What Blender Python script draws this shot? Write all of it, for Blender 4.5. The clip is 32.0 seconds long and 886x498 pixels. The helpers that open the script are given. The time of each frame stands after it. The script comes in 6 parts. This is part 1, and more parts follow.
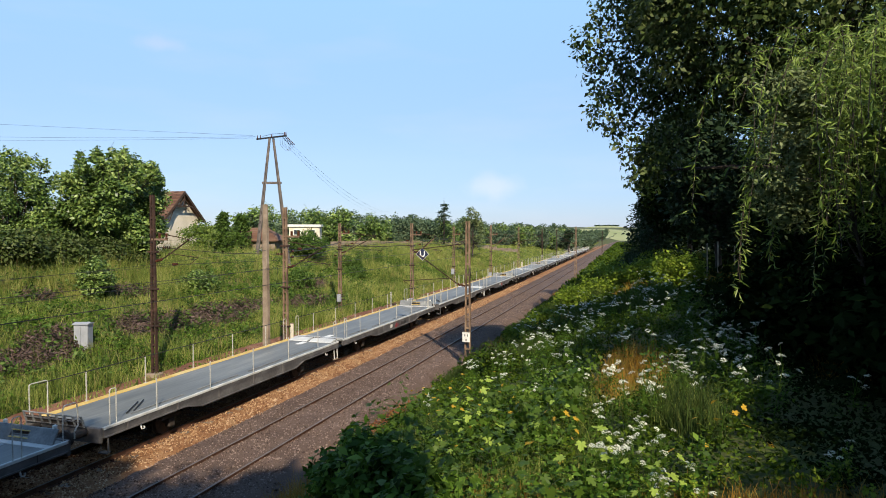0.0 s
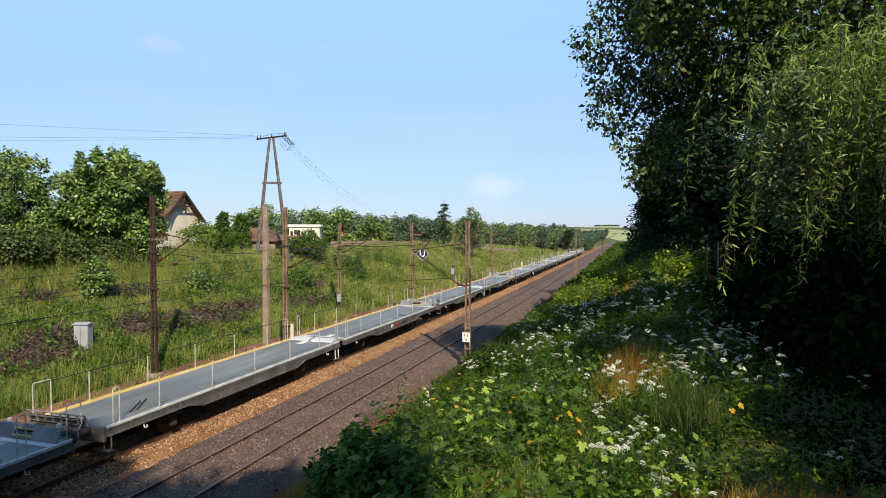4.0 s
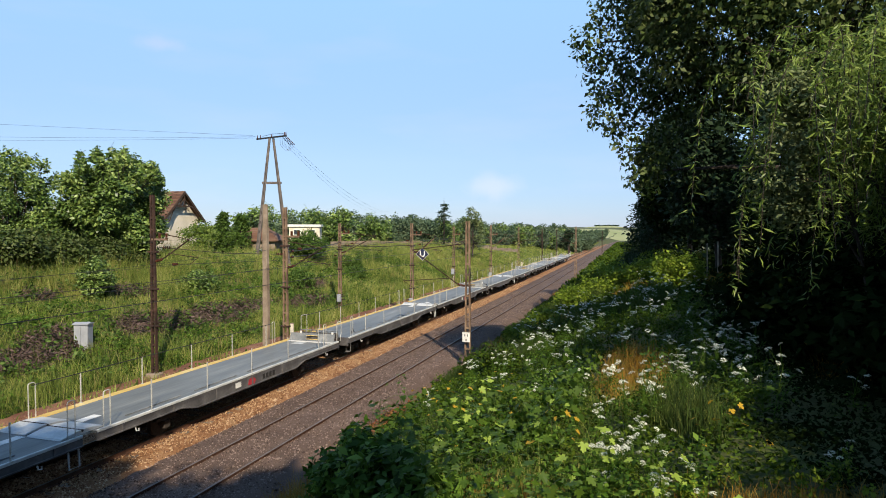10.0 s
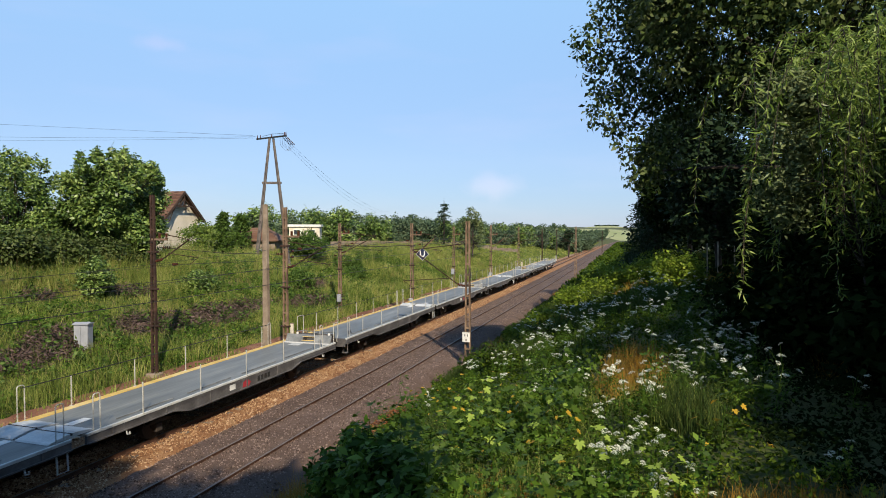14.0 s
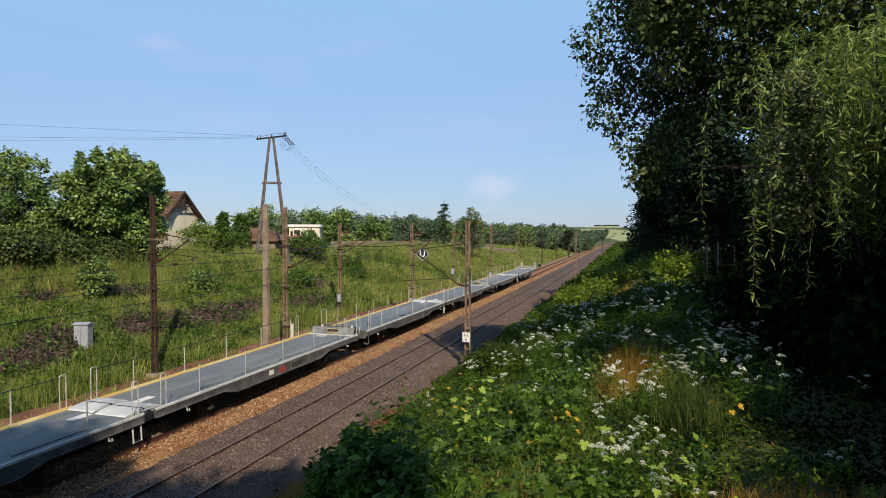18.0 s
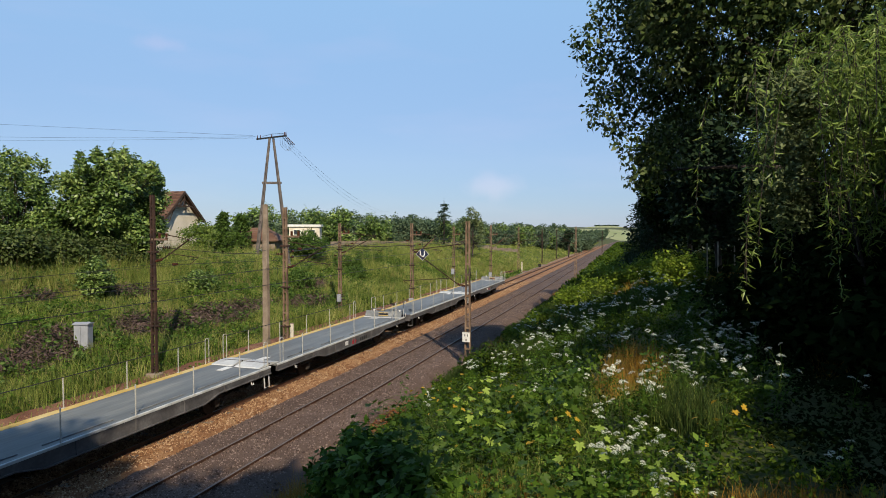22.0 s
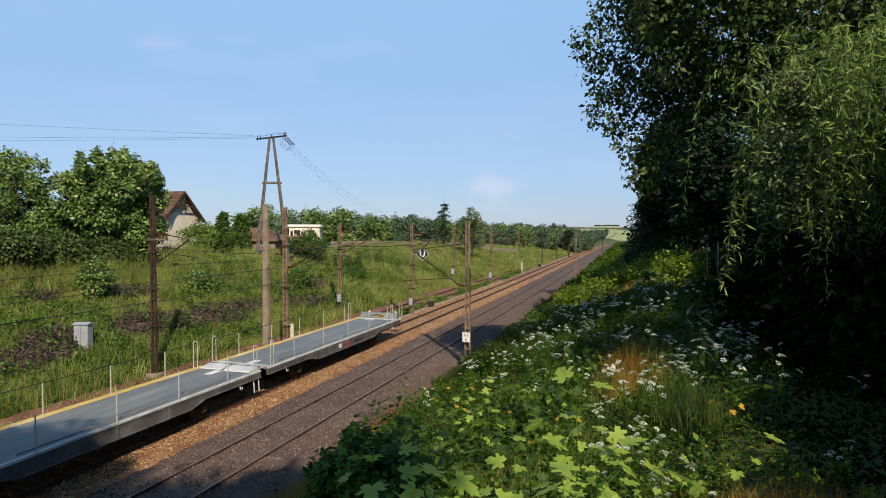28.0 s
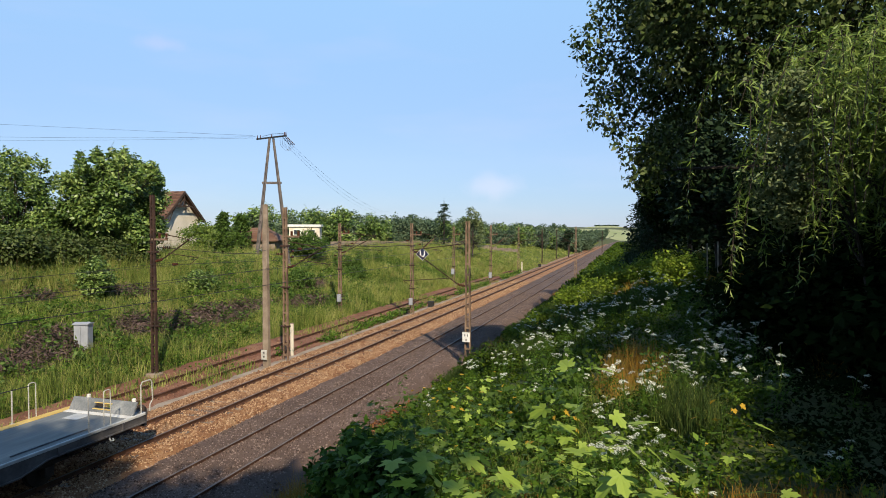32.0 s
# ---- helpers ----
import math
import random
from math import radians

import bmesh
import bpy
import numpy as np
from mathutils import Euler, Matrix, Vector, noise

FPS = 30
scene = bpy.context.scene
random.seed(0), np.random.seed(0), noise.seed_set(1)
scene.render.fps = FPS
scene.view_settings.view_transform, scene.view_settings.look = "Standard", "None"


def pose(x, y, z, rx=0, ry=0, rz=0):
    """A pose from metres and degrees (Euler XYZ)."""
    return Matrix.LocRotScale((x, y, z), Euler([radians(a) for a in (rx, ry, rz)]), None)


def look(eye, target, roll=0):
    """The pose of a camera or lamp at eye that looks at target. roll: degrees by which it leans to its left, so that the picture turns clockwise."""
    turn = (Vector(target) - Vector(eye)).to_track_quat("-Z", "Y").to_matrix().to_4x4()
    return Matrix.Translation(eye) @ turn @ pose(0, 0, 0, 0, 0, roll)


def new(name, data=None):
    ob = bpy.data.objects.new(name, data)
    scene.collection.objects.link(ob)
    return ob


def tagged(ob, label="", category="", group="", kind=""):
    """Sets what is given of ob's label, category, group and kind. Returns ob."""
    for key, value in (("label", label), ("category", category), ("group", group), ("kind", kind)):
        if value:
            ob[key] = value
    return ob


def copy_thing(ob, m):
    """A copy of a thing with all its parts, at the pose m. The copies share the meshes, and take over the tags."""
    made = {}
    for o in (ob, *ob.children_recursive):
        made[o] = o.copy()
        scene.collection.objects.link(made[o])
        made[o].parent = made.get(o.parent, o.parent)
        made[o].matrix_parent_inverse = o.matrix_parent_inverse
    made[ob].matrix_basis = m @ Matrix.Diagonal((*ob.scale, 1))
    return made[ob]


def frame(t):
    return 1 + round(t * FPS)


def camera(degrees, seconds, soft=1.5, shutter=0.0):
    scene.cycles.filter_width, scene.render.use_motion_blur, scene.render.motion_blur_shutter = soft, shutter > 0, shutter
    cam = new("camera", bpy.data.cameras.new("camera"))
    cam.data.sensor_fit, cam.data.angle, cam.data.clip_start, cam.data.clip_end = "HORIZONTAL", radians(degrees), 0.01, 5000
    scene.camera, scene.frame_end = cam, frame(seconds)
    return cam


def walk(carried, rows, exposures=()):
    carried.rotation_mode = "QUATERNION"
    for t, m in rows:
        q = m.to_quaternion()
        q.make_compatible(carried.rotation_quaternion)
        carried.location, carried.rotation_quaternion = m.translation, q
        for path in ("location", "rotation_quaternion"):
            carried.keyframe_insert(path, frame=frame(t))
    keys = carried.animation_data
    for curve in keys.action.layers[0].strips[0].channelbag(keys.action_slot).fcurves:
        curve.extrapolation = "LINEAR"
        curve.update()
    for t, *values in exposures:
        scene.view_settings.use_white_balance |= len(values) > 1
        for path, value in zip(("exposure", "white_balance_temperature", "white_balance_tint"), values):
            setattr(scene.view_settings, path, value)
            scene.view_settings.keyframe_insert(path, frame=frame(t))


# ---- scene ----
# ---------------------------------------------------------------- camera
EYE = (0.0, 0.0, 6.9)
cam = camera(69.5, 32.0, soft=0.92, shutter=0.12)
STAND = pose(*EYE, 88.125, 0, 17.58)
walk(cam, [(0, STAND), (32, STAND)], exposures=[(0, 0.74), (12, 0.7), (17, 0.42), (25, 0.38), (28, 0.44), (30, 0.56), (32, 0.62)])

# ---------------------------------------------------------------- sky and sun
SUN_EL = 36.0
SUN_FROM = Vector((0.545, -0.84, math.tan(radians(SUN_EL))))
world = bpy.data.worlds.new("sky")
scene.world = world
world.use_nodes = True
wn = world.node_tree
sky = wn.nodes.new("ShaderNodeTexSky")
sky.sky_type = "NISHITA"
sky.sun_disc = False
sky.sun_elevation = radians(SUN_EL)
sky.sun_rotation = radians(147)
sky.altitude = 200
sky.air_density = 1.0
sky.dust_density = 0.1
sky.ozone_density = 2.0
clear = wn.nodes["Background"]
clear.inputs[1].default_value = 0.03
wn.links.new(sky.outputs[0], clear.inputs[0])
# the even summer haze over it, paler towards the horizon, with faint streaks of cloud
coord = wn.nodes.new("ShaderNodeTexCoord")
split = wn.nodes.new("ShaderNodeSeparateXYZ")
wn.links.new(coord.outputs["Generated"], split.inputs[0])
haze = wn.nodes.new("ShaderNodeValToRGB")
haze.color_ramp.elements[0].color = (0.06, 0.145, 0.31, 1)
haze.color_ramp.elements[1].color = (0.06, 0.15, 0.34, 1)
for place, tone in ((0.1, (0.15, 0.23, 0.39)), (0.33, (0.185, 0.32, 0.5))):
    haze.color_ramp.elements.new(place).color = (*tone, 1)
wn.links.new(split.outputs["Z"], haze.inputs[0])
stretch = wn.nodes.new("ShaderNodeMapping")
stretch.inputs["Scale"].default_value = (2.2, 2.2, 9.0)
wn.links.new(coord.outputs["Generated"], stretch.inputs[0])
wisp = wn.nodes.new("ShaderNodeTexNoise")
wisp.inputs["Scale"].default_value = 1.6
wisp.inputs["Detail"].default_value = 4
wn.links.new(stretch.outputs[0], wisp.inputs["Vector"])
thin = wn.nodes.new("ShaderNodeMapRange")
thin.inputs["From Min"].default_value = 0.52
thin.inputs["From Max"].default_value = 0.85
thin.inputs["To Max"].default_value = 0.1
wn.links.new(wisp.outputs["Fac"], thin.inputs[0])


def small_cloud(way, flat, reach, amount):
    """A faint ragged cloud in the direction way; flat: how much wider it is than high."""
    off = wn.nodes.new("ShaderNodeVectorMath")
    off.operation = "SUBTRACT"
    off.inputs[1].default_value = way
    wn.links.new(coord.outputs["Generated"], off.inputs[0])
    wide = wn.nodes.new("ShaderNodeVectorMath")
    wide.operation = "MULTIPLY"
    wide.inputs[1].default_value = (1.0, 1.0, flat)
    wn.links.new(off.outputs[0], wide.inputs[0])
    size = wn.nodes.new("ShaderNodeVectorMath")
    size.operation = "LENGTH"
    wn.links.new(wide.outputs[0], size.inputs[0])
    rag = wn.nodes.new("ShaderNodeTexNoise")
    rag.inputs["Scale"].default_value = 26.0
    rag.inputs["Detail"].default_value = 4
    wn.links.new(coord.outputs["Generated"], rag.inputs["Vector"])
    edge = wn.nodes.new("ShaderNodeMath")
    edge.operation = "MULTIPLY_ADD"
    edge.inputs[1].default_value = reach * 1.3
    wn.links.new(rag.outputs["Fac"], edge.inputs[0])
    wn.links.new(size.outputs["Value"], edge.inputs[2])
    soft = wn.nodes.new("ShaderNodeMapRange")
    soft.interpolation_type = "SMOOTHSTEP"
    soft.inputs["From Min"].default_value = reach * 1.75
    soft.inputs["From Max"].default_value = reach * 0.7
    soft.inputs["To Max"].default_value = amount
    wn.links.new(edge.outputs[0], soft.inputs[0])
    return soft.outputs[0]


def summed(a, b):
    add = wn.nodes.new("ShaderNodeMath")
    add.operation = "ADD"
    wn.links.new(a, add.inputs[0])
    wn.links.new(b, add.inputs[1])
    return add.outputs[0]


cover = summed(thin.outputs[0], summed(small_cloud((-0.222, 0.973, 0.067), 2.0, 0.05, 0.2), small_cloud((-0.634, 0.73, 0.253), 4.0, 0.05, 0.16)))
cloud = wn.nodes.new("ShaderNodeMix")
cloud.data_type = "RGBA"
cloud.inputs[7].default_value = (0.6, 0.42, 0.5, 1)
wn.links.new(cover, cloud.inputs[0])
wn.links.new(haze.outputs[0], cloud.inputs[6])
veil = wn.nodes.new("ShaderNodeBackground")
wn.links.new(cloud.outputs[2], veil.inputs[0])
both = wn.nodes.new("ShaderNodeAddShader")
wn.links.new(clear.outputs[0], both.inputs[0])
wn.links.new(veil.outputs[0], both.inputs[1])
wn.links.new(both.outputs[0], wn.nodes["World Output"].inputs[0])
sun = new("sun", bpy.data.lights.new("sun", "SUN"))
sun.data.energy = 5.0
sun.data.angle = radians(0.6)
sun.data.color = (1.0, 0.885, 0.69)
sun.matrix_world = look(SUN_FROM * 100, (0, 0, 0))


# ---------------------------------------------------------------- materials
def material(name, stops, scale=4.0, rough=0.85, metal=0.0, bump=0.3, fine=40.0, pick="noise", spec=0.3, coords="Object",
             depth=0.02, stretch=None):
    """A surface whose colour runs over the stops by noise at two scales, or by the piece."""
    m = bpy.data.materials.new(name)
    m.use_nodes = True
    nt = m.node_tree
    b = nt.nodes["Principled BSDF"]
    b.inputs["Roughness"].default_value = rough
    b.inputs["Metallic"].default_value = metal
    b.inputs["Specular IOR Level"].default_value = spec
    tc = nt.nodes.new("ShaderNodeTexCoord")
    big = nt.nodes.new("ShaderNodeTexNoise")
    big.inputs["Scale"].default_value = scale
    big.inputs["Detail"].default_value = 6
    small = nt.nodes.new("ShaderNodeTexNoise")
    small.inputs["Scale"].default_value = fine
    small.inputs["Detail"].default_value = 3
    where = tc.outputs[coords]
    if stretch:
        mp = nt.nodes.new("ShaderNodeMapping")
        mp.inputs["Scale"].default_value = stretch
        nt.links.new(where, mp.inputs[0])
        where = mp.outputs[0]
    for n in (big, small):
        nt.links.new(where, n.inputs["Vector"])
    mix = nt.nodes.new("ShaderNodeMath")
    mix.operation = "MULTIPLY_ADD"
    mix.inputs[1].default_value = 0.45
    nt.links.new(small.outputs["Fac"], mix.inputs[0])
    half = nt.nodes.new("ShaderNodeMath")
    half.operation = "MULTIPLY_ADD"
    half.inputs[1].default_value = 1.1
    half.inputs[2].default_value = -0.275
    nt.links.new(big.outputs["Fac"], half.inputs[0])
    nt.links.new(half.outputs[0], mix.inputs[2])
    fac = mix.outputs[0]
    if pick == "piece" or pick == "island":
        if pick == "piece":
            info = nt.nodes.new("ShaderNodeObjectInfo")
            out = info.outputs["Random"]
        else:
            info = nt.nodes.new("ShaderNodeNewGeometry")
            out = info.outputs["Random Per Island"]
        add = nt.nodes.new("ShaderNodeMath")
        add.operation = "MULTIPLY_ADD"
        add.inputs[1].default_value = 0.75
        nt.links.new(out, add.inputs[0])
        sub = nt.nodes.new("ShaderNodeMath")
        sub.operation = "MULTIPLY"
        sub.inputs[1].default_value = 0.3
        nt.links.new(fac, sub.inputs[0])
        nt.links.new(sub.outputs[0], add.inputs[2])
        fac = add.outputs[0]
    ramp = nt.nodes.new("ShaderNodeValToRGB")
    els = ramp.color_ramp.elements
    lo, hi = 0.22, 0.78
    while len(els) < len(stops):
        els.new(0.5)
    for i, c in enumerate(stops):
        els[i].position = lo + (hi - lo) * i / max(1, len(stops) - 1)
        els[i].color = (*c, 1)
    nt.links.new(fac, ramp.inputs[0])
    nt.links.new(ramp.outputs[0], b.inputs["Base Color"])
    if bump:
        bn = nt.nodes.new("ShaderNodeBump")
        bn.inputs["Strength"].default_value = bump
        bn.inputs["Distance"].default_value = depth
        nt.links.new(small.outputs["Fac"], bn.inputs["Height"])
        nt.links.new(bn.outputs[0], b.inputs["Normal"])
    return m


def foliage(name, stops, through_light=0.32, rough=0.55, patch=0.35, gloss=0.12):
    """Leaves: each leaf takes its own shade, patches drift over the crown, and some light passes through."""
    m = bpy.data.materials.new(name)
    m.use_nodes = True
    nt = m.node_tree
    b = nt.nodes["Principled BSDF"]
    b.inputs["Roughness"].default_value = rough
    b.inputs["Specular IOR Level"].default_value = gloss
    geo = nt.nodes.new("ShaderNodeNewGeometry")
    tc = nt.nodes.new("ShaderNodeTexCoord")
    big = nt.nodes.new("ShaderNodeTexNoise")
    big.inputs["Scale"].default_value = patch
    nt.links.new(tc.outputs["Object"], big.inputs["Vector"])
    mul = nt.nodes.new("ShaderNodeMath")
    mul.operation = "MULTIPLY_ADD"
    mul.inputs[1].default_value = 0.55
    nt.links.new(geo.outputs["Random Per Island"], mul.inputs[0])
    half = nt.nodes.new("ShaderNodeMath")
    half.operation = "MULTIPLY_ADD"
    half.inputs[1].default_value = 0.9
    half.inputs[2].default_value = -0.22
    nt.links.new(big.outputs["Fac"], half.inputs[0])
    nt.links.new(half.outputs[0], mul.inputs[2])
    ramp = nt.nodes.new("ShaderNodeValToRGB")
    els = ramp.color_ramp.elements
    while len(els) < len(stops):
        els.new(0.5)
    for i, c in enumerate(stops):
        els[i].position = 0.1 + 0.8 * i / max(1, len(stops) - 1)
        els[i].color = (*c, 1)
    nt.links.new(mul.outputs[0], ramp.inputs[0])
    nt.links.new(ramp.outputs[0], b.inputs["Base Color"])
    tr = nt.nodes.new("ShaderNodeBsdfTranslucent")
    nt.links.new(ramp.outputs[0], tr.inputs["Color"])
    mx = nt.nodes.new("ShaderNodeMixShader")
    mx.inputs[0].default_value = through_light
    nt.links.new(b.outputs[0], mx.inputs[1])
    nt.links.new(tr.outputs[0], mx.inputs[2])
    nt.links.new(mx.outputs[0], nt.nodes["Material Output"].inputs["Surface"])
    return m


M_GROUND = material("meadow_soil", [(0.036, 0.0504, 0.0101), (0.054, 0.0684, 0.0144), (0.0648, 0.0648, 0.0216), (0.054, 0.0432, 0.0252)], 0.25, bump=0.6, fine=3.0, depth=0.15)
M_BALLAST_NEW = material("ballast_orange", [(0.137, 0.0559, 0.0213), (0.229, 0.112, 0.049), (0.308, 0.184, 0.0914)], 1.2, fine=22.0, bump=1.0, depth=0.06)
M_BALLAST_OLD = material("ballast_grey", [(0.0623, 0.0385, 0.0277), (0.101, 0.0641, 0.0476), (0.132, 0.0884, 0.0663)], 0.8, fine=22.0, bump=1.0, depth=0.06)
M_STONE_NEW = material("stone_orange", [(0.1, 0.042, 0.019), (0.25, 0.13, 0.062), (0.44, 0.3, 0.18)], 2.0, pick="island", fine=60, bump=0.2)
M_STONE_OLD = material("stone_grey", [(0.052, 0.033, 0.026), (0.115, 0.077, 0.06), (0.24, 0.175, 0.145)], 2.0, pick="island", fine=60, bump=0.2)
M_EARTH = material("rusty_earth", [(0.107, 0.041, 0.023), (0.172, 0.0754, 0.041), (0.23, 0.123, 0.0697)], 0.9, fine=14, bump=0.8, depth=0.06)
M_EARTH_STONE = material("stone_rust", [(0.0902, 0.0369, 0.0213), (0.18, 0.082, 0.0459), (0.271, 0.164, 0.0984)], 2.0, pick="island", fine=60, bump=0.2)
M_PATH = material("cess_gravel", [(0.15, 0.11, 0.078), (0.24, 0.19, 0.14), (0.33, 0.275, 0.215)], 1.0, fine=18, bump=0.7, depth=0.03)
M_RAIL = material("rail_rust", [(0.0287, 0.0131, 0.0082), (0.0615, 0.0262, 0.0148), (0.0984, 0.0451, 0.0246)], 3.0, rough=0.8, fine=30, bump=0.2)
M_RAIL_TOP = material("rail_polished", [(0.0984, 0.082, 0.0738), (0.164, 0.143, 0.131)], 6.0, rough=0.5, metal=0.4, bump=0.05)
M_SLEEPER = material("sleeper_concrete", [(0.123, 0.0984, 0.082), (0.221, 0.189, 0.156)], 3.0, pick="piece", fine=30)
M_SLEEPER_OLD = material("sleeper_dark_timber", [(0.0369, 0.0246, 0.018), (0.0738, 0.0492, 0.0369)], 3.0, pick="piece", fine=30)
M_CONCRETE = material("weathered_concrete", [(0.11, 0.078, 0.054), (0.19, 0.143, 0.103), (0.29, 0.235, 0.18)], 1.5, fine=25, bump=0.4)
M_RUST_STEEL = material("rusted_steel", [(0.0133, 0.00747, 0.00586), (0.032, 0.016, 0.0107), (0.0696, 0.0346, 0.0213)], 2.5, rough=0.8, fine=22, bump=0.25)
M_DARK_STEEL = material("dark_steel", [(0.0164, 0.0164, 0.0164), (0.041, 0.0369, 0.0328)], 4.0, rough=0.6, metal=0.3, bump=0.1)
M_WIRE = material("wire", [(0.0246, 0.023, 0.0213), (0.041, 0.0369, 0.0328)], 4.0, rough=0.5, metal=0.5, bump=0)
M_WHITE = material("white_paint", [(0.45, 0.432, 0.396), (0.648, 0.63, 0.603)], 3.0, rough=0.5, fine=25, bump=0.08)
M_POST = material("grimy_white_paint", [(0.24, 0.225, 0.2), (0.36, 0.345, 0.31), (0.48, 0.465, 0.42)], 5.0, rough=0.5, fine=30, bump=0.08)
M_DECK = material("grey_deck_plate", [(0.0778, 0.083, 0.0828), (0.113, 0.117, 0.113), (0.148, 0.151, 0.143), (0.21, 0.208, 0.187)], 1.0, rough=0.5, fine=9, bump=0.05, spec=0.35, stretch=(1.6, 0.16, 1.0))
M_SILL = material("grey_sill_paint", [(0.0451, 0.041, 0.0418), (0.0779, 0.0722, 0.0722), (0.131, 0.123, 0.121)], 1.3, rough=0.6, fine=12, bump=0.1)
M_EDGE = material("pale_edge_strip", [(0.29, 0.29, 0.285), (0.41, 0.41, 0.4), (0.53, 0.53, 0.51)], 2.0, rough=0.5, fine=18, bump=0.05)
M_FLAP = material("scuffed_grey_flap", [(0.085, 0.09, 0.094), (0.135, 0.14, 0.142), (0.22, 0.222, 0.216)], 2.0, rough=0.55, fine=16, bump=0.06)
M_YELLOW = material("yellow_edge_paint", [(0.36, 0.23, 0.06), (0.49, 0.33, 0.085), (0.54, 0.42, 0.2)], 1.2, rough=0.6, fine=14, bump=0.08)
M_UNDER = material("grimy_underframe", [(0.018, 0.0148, 0.0123), (0.0492, 0.0369, 0.0295)], 3.0, rough=0.8, fine=22, bump=0.2)
M_RUBBER = material("dark_rubber", [(0.0123, 0.0123, 0.0131), (0.0287, 0.0287, 0.0295)], 5.0, rough=0.7, bump=0.1)
M_CABINET = material("grey_cabinet", [(0.197, 0.205, 0.23), (0.271, 0.279, 0.295)], 1.5, rough=0.6, fine=20, bump=0.06)
M_PLASTER = material("cream_plaster", [(0.377, 0.328, 0.254), (0.508, 0.451, 0.361), (0.558, 0.508, 0.426)], 0.6, fine=20, bump=0.15)
M_TILE = material("brown_roof_tile", [(0.067, 0.0308, 0.0188), (0.103, 0.0504, 0.0294), (0.129, 0.0728, 0.047)], 1.0, pick="piece", fine=14, bump=0.2)
M_TIMBER = material("dark_timber", [(0.0246, 0.0139, 0.00984), (0.0574, 0.0328, 0.0213)], 2.0, fine=24, bump=0.2)
M_GLASS = material("window_glass", [(0.0246, 0.0328, 0.041), (0.041, 0.0492, 0.0574)], 2.0, rough=0.08, bump=0, spec=0.6)
M_PORCELAIN = material("insulator_brown", [(0.0492, 0.0172, 0.00984), (0.0786, 0.0295, 0.0148)], 4.0, rough=0.25, bump=0)
M_BARK = material("bark", [(0.0148, 0.0108, 0.00786), (0.0344, 0.0256, 0.0197), (0.0541, 0.0418, 0.032)], 2.0, fine=14, bump=0.9, depth=0.05)
M_SIGN_BLUE = material("sign_dark_blue", [(0.00984, 0.0164, 0.041), (0.0164, 0.0246, 0.0656)], 3.0, rough=0.4, bump=0)
M_TAN = material("tan_rusty_steel", [(0.043, 0.0258, 0.0184), (0.135, 0.0861, 0.0554), (0.271, 0.19, 0.123)], 1.6, rough=0.75, fine=18, bump=0.3)
M_POLE = material("dark_weathered_concrete", [(0.0574, 0.0492, 0.0451), (0.0984, 0.082, 0.0738), (0.148, 0.123, 0.107)], 1.5, fine=25, bump=0.4)
M_RED = material("red_spray", [(0.246, 0.0164, 0.0246), (0.344, 0.041, 0.0492)], 4.0, rough=0.6, bump=0)
M_ASPHALT = material("asphalt", [(0.0328, 0.0328, 0.0328), (0.0533, 0.0508, 0.0492)], 2.0, fine=40, bump=0.3)
M_FIELD = material("far_field", [(0.198, 0.225, 0.09), (0.27, 0.27, 0.126)], 0.01, fine=0.1, bump=0)

# near-black, matte leaf: the deep shade under the trees is put into its colour
L_SHADED = foliage("leaf_shaded", [(0.0033, 0.00726, 0.00165), (0.0066, 0.0132, 0.00297), (0.0112, 0.0205, 0.00462), (0.0182, 0.0297, 0.0066)], 0.12, rough=0.8, gloss=0.02)
L_CHERRY = foliage("leaf_cherry", [(0.0176, 0.0317, 0.00704), (0.0396, 0.0616, 0.0141), (0.0748, 0.101, 0.0299), (0.141, 0.158, 0.066)], 0.25, rough=0.4)
L_WILLOW = foliage("leaf_willow", [(0.045, 0.08, 0.011), (0.1, 0.155, 0.022), (0.17, 0.235, 0.045), (0.28, 0.34, 0.1)], 0.35, rough=0.4, gloss=0.25)
L_PALE = foliage("leaf_pale", [(0.06, 0.085, 0.032), (0.11, 0.14, 0.055), (0.21, 0.24, 0.11)], 0.3)
L_LIME = foliage("leaf_lime", [(0.014, 0.032, 0.007), (0.05, 0.09, 0.016), (0.135, 0.2, 0.042), (0.29, 0.35, 0.11)], 0.16, rough=0.42, gloss=0.3)
L_MID = foliage("leaf_mid", [(0.03, 0.058, 0.01), (0.055, 0.1, 0.017), (0.085, 0.14, 0.028), (0.12, 0.175, 0.045)])
# paler and bluer: the haze of distance is mixed into this leaf colour
L_FAR_HAZE = foliage("leaf_far_haze", [(0.032, 0.056, 0.036), (0.064, 0.1, 0.058), (0.108, 0.15, 0.08), (0.17, 0.205, 0.105)], patch=0.08)
L_CONIFER = foliage("leaf_conifer", [(0.0098, 0.021, 0.0098), (0.0175, 0.0336, 0.014), (0.028, 0.049, 0.0196)], 0.15)
L_GRASS = foliage("grass_blade", [(0.055, 0.086, 0.018), (0.132, 0.178, 0.034), (0.245, 0.28, 0.065), (0.42, 0.395, 0.14)], 0.4, patch=0.45)
L_WEED = foliage("weed_leaf", [(0.013, 0.032, 0.004), (0.04, 0.086, 0.009), (0.092, 0.165, 0.019), (0.18, 0.26, 0.044)], 0.35, patch=0.9)
# darker copy of the weed leaf; shade between the plants is in its colour
L_HERB_SHADED = foliage("herb_leaf_shaded", [(0.00986, 0.0225, 0.00211), (0.0246, 0.0493, 0.00352), (0.0528, 0.088, 0.00563), (0.106, 0.141, 0.0127)], 0.3, patch=0.9)
